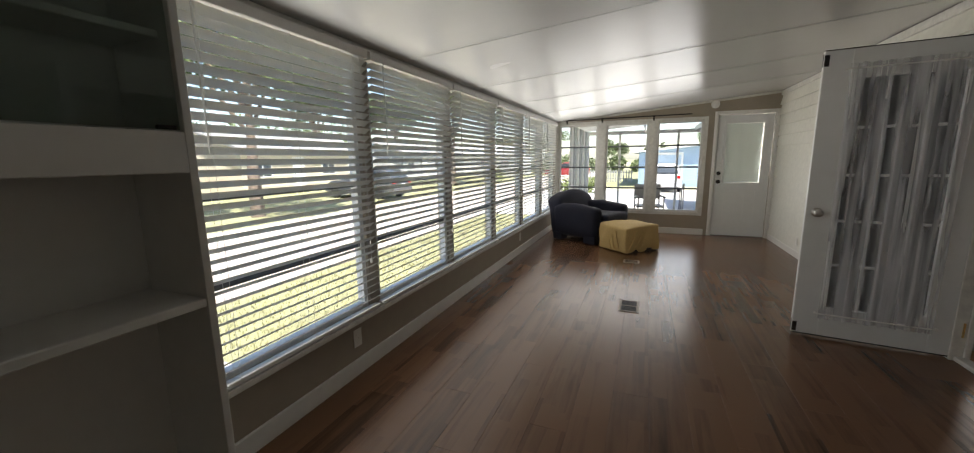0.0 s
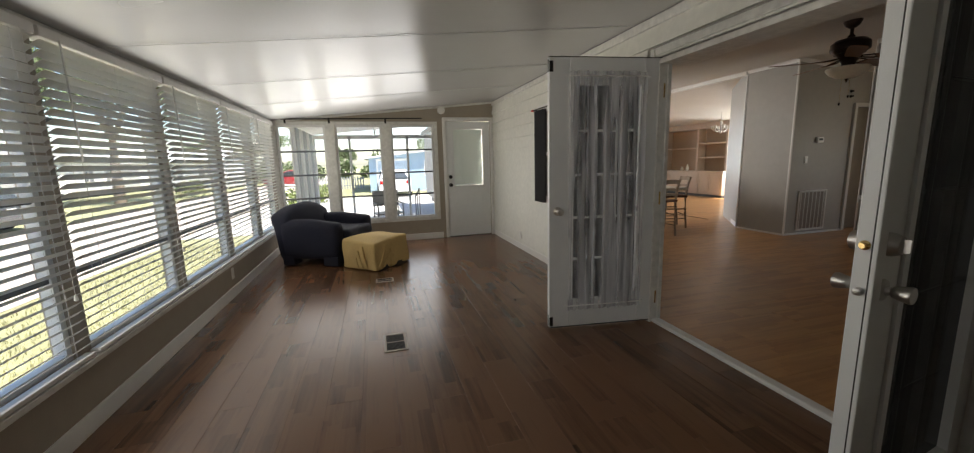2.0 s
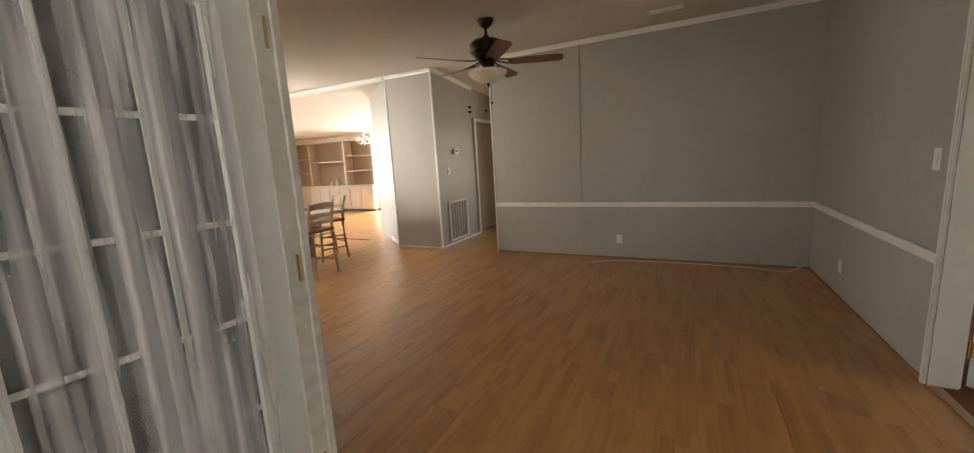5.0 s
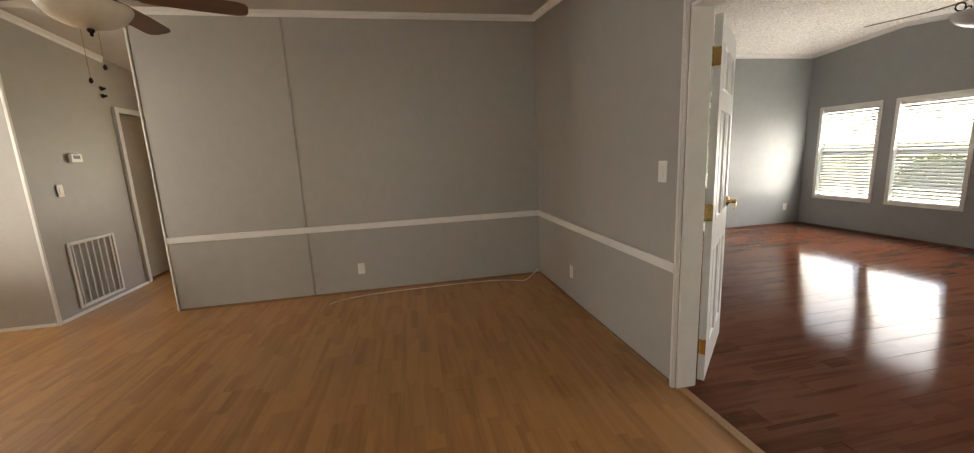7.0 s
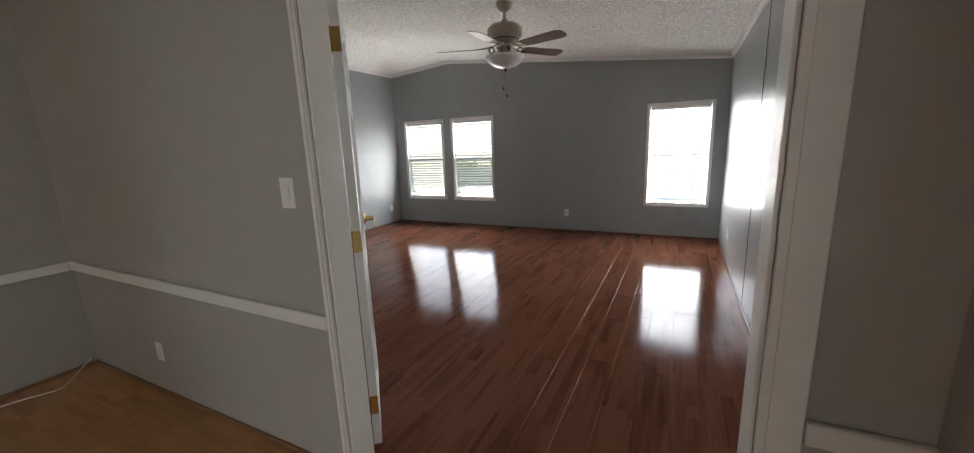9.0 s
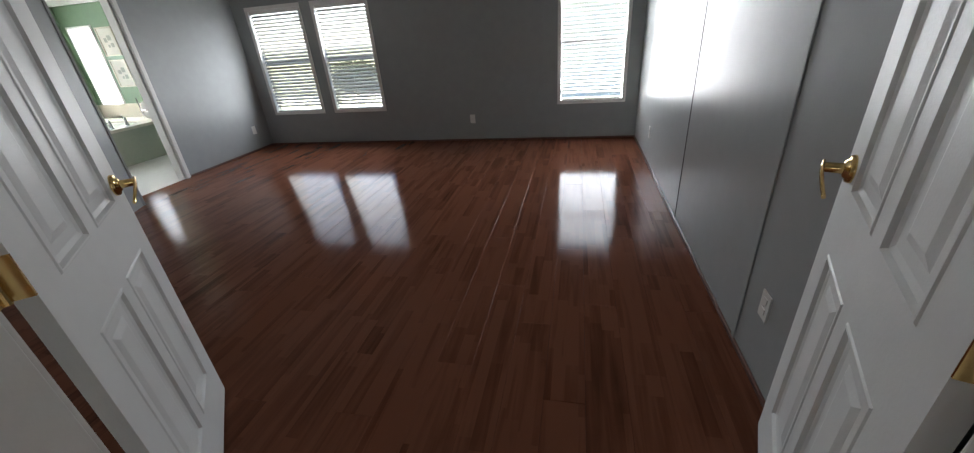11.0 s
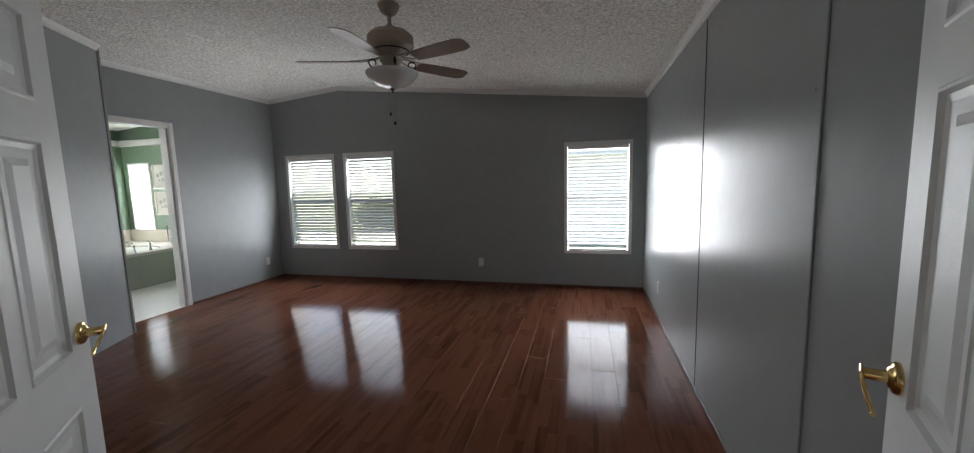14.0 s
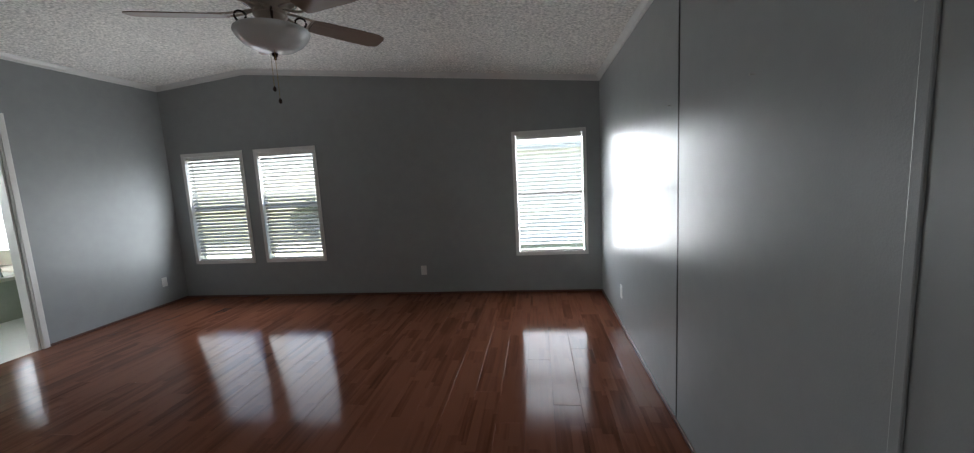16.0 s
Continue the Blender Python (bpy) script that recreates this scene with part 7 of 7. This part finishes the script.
for dx, dy, sp in ((9.72, -2.75, 0), (9.70, -2.95, 1), (9.72, -3.18, 0)):
    fx = part("faucet", (lambda b: (lathe(b, [(0.026, 0.51), (0.02, 0.53), (0.014, 0.58), (0.02, 0.60), (0.012, 0.62)], 14, pose(dx, dy, 0)), b)[1])(bmesh.new()), CHROME, tub, "chrome tap", smooth=True)
    bm = bmesh.new()
    pipe(bm, [(dx, dy, 0.60), (dx + 0.05, dy - 0.01, 0.65), (dx + (0.13 if sp else 0.07), dy - 0.02, 0.64), (dx + (0.16 if sp else 0.08), dy - 0.02, 0.60 if sp else 0.645)], 0.009, 8)
    part("spout", bm, CHROME, fx, smooth=True)
for x0, x1, z0, z1, nm in ((10.62, 11.05, 0.72, 1.83, "y"),):
    w = thing("window_5", pose((x0 + x1) / 2, BY + 0.012, 0), "narrow bathroom window with a white gathered curtain", "window", "", "structure")
    h = (x1 - x0) / 2
    bm = bmesh.new()
    for q in ((-h - 0.03, -h, z0 - 0.03, z1 + 0.03), (h, h + 0.03, z0 - 0.03, z1 + 0.03), (-h, h, z1, z1 + 0.03), (-h, h, z0 - 0.03, z0)):
        box(bm, q[0], q[1], -0.02, 0.015, q[2], q[3])
    part("window_frame", bm, WHITE, w)
    bm = bmesh.new()
    rows_ = []
    for z in (z0 + 0.02, (z0 + z1) / 2, z1 - 0.02):
        rows_.append([bm.verts.new((-h + 0.01 + (2 * h - 0.02) * i / 40, 0.004 + 0.012 * math.sin(i * 0.9), z)) for i in range(41)])
    for p, q in zip(rows_, rows_[1:]):
        for i in range(40):
            bm.faces.new((p[i], p[i + 1], q[i + 1], q[i]))
    part("curtain", bm, sheer("white_bath_curtain", (0.9, 0.9, 0.9), 0.1), w, "white gathered curtain", smooth=True)
w = thing("window_6", pose(FX - 0.012, -3.275, 0), "narrow bathroom window with a white curtain", "window", "", "structure")
bm = bmesh.new()
for q in ((-0.205, -0.175, 0.69, 1.83), (0.175, 0.205, 0.69, 1.83), (-0.175, 0.175, 1.80, 1.83), (-0.175, 0.175, 0.69, 0.72)):
    box(bm, -0.015, 0.02, q[0], q[1], q[2], q[3])
part("window_frame", bm, WHITE, w)
bm = bmesh.new()
rows_ = []
for z in (0.74, 1.2, 1.78):
    rows_.append([bm.verts.new((-0.004 + 0.01 * math.sin(i * 0.9), -0.165 + 0.33 * i / 30, z)) for i in range(31)])
for p, q in zip(rows_, rows_[1:]):
    for i in range(30):
        bm.faces.new((p[i], p[i + 1], q[i + 1], q[i]))
part("curtain", bm, sheer("white_bath_curtain_side", (0.9, 0.9, 0.9), 0.1), w, smooth=True)
PAPER = material("pale_print_paper", (0.60, 0.58, 0.52), 0.7, vary=0.06, scale=20)
INK = material("grey_green_print", (0.30, 0.32, 0.27), 0.8, vary=0.2, scale=30)
for z in (1.62, 1.17):
    pc = thing("framed_print", pose(10.37, BY + 0.012, z, 0, 0, 180), "pale framed botanical print on the green wall", "picture", "prints on the bathroom wall")
    for q in ((-0.16, 0.16, -0.20, -0.18), (-0.16, 0.16, 0.18, 0.20), (-0.16, -0.14, -0.18, 0.18), (0.14, 0.16, -0.18, 0.18)):
        part("frame", rbox(q[0], q[1], -0.022, -0.001, q[2], q[3], 0.003, 1), TUBW, pc)
    part("paper", rbox(-0.14, 0.14, -0.008, -0.002, -0.18, 0.18, 0.001, 1), PAPER, pc)
    for x, zz, s in ((-0.05, 0.02, 0.03), (0.03, 0.05, 0.035), (0.05, -0.05, 0.03), (-0.02, -0.06, 0.02)):
        part("motif", rbox(x - s, x + s, -0.0095, -0.0082, zz - s, zz + s, 0.0003, 1), INK, pc)
tw = thing("towel_stack", pose(9.95, -3.80, 0.0), "white towels on a small rack by the tub", "towels")
for i in range(5):
    part("towel", soft(-0.07, 0.07, -0.10, 0.10, 0.08 + i * 0.14, 0.20 + i * 0.14, 0.03, 0.01, 2, i), PLATE, tw, smooth=True)
bm = bmesh.new()
for x, y in ((-0.08, -0.11), (0.08, -0.11), (-0.08, 0.11), (0.08, 0.11)):
    tube(bm, (x, y, 0), (x, y, 0.82), 0.008, seg=8)
for i in range(5):
    for y in (-0.11, 0.11):
        tube(bm, (-0.08, y, 0.075 + i * 0.14), (0.08, y, 0.075 + i * 0.14), 0.005, seg=6)
part("rack", bm, CHROME, tw)



# ---- pieces of the floors ----
plank_meshes = {}


def plank(length, width, mat):
    """A plank's mesh, 12 mm thick with eased top edges; its grain runs along x."""
    key = (round(length, 3), round(width, 3), mat.name)
    if key not in plank_meshes:
        l, w, e = length / 2 - 0.0004, width / 2 - 0.0004, 0.0011
        bm = bmesh.new()
        lo = [bm.verts.new((x, y, -0.012)) for x, y in ((-l, -w), (l, -w), (l, w), (-l, w))]
        mid = [bm.verts.new((v.co.x, v.co.y, -e * 0.5)) for v in lo]
        top = [bm.verts.new((x, y, 0)) for x, y in ((-l + e, -w + e), (l - e, -w + e), (l - e, w - e), (-l + e, w - e))]
        for a, b in ((lo, mid), (mid, top)):
            for i in range(4):
                bm.faces.new((a[i], a[(i + 1) % 4], b[(i + 1) % 4], b[i]))
        bm.faces.new(top)
        me = bpy.data.meshes.new("plank")
        bm.to_mesh(me)
        bm.free()
        me.materials.append(mat)
        plank_meshes[key] = me
    return plank_meshes[key]


def lay(floor, x0, x1, y0, y1, mat, along, width=0.192, length=1.22):
    """Planks in staggered rows, each an object under its floor."""
    rnd = random.Random(floor.name)
    u0, u1, v0, v1 = (x0, x1, y0, y1) if along == "x" else (y0, y1, x0, x1)
    v, row = v0, 0
    while v < v1 - 0.01:
        w = min(width, v1 - v)
        u = u0 - length * ((row * 0.37 + rnd.choice((0, 0.11))) % 1)
        while u < u1 - 0.01:
            a, b = max(u, u0), min(u + length, u1)
            if b - a > 0.02:
                ob = new("plank", plank(round(b - a, 2), round(w, 3), mat))
                c, d = (a + b) / 2, v + w / 2
                lean = rnd.gauss(0, 0.07)
                ob.matrix_basis = pose(c, d, 0, lean) if along == "x" else pose(d, c, 0, lean, 0, 90)
                ob.parent = floor
            u += length
        v += width
        row += 1


lay(floor_sun, SW, SE + 0.02, SS, SN, SUNFLOOR, "y")
lay(floor_dining, SE + 0.095, 7.9, DY1 - 0.02, 8.6, OAK, "x")
lay(floor_bed, HX, 8.07, BY, DY1 - 0.02, REDFLOOR, "y", 0.165)
bm = bmesh.new()
box(bm, 7.9, FX, 1.1, 17, -0.012, 0.0)
box(bm, HX, 7.9, 8.6, 17, -0.012, 0.0)
part("far_floor", bm, OAK, floor_dining)
bm = bmesh.new()
box(bm, 8.07, FX, BY, DY0, -0.012, 0.0)
part("bath_floor", bm, WHITE, floor_bed, "pale cream bathroom floor")
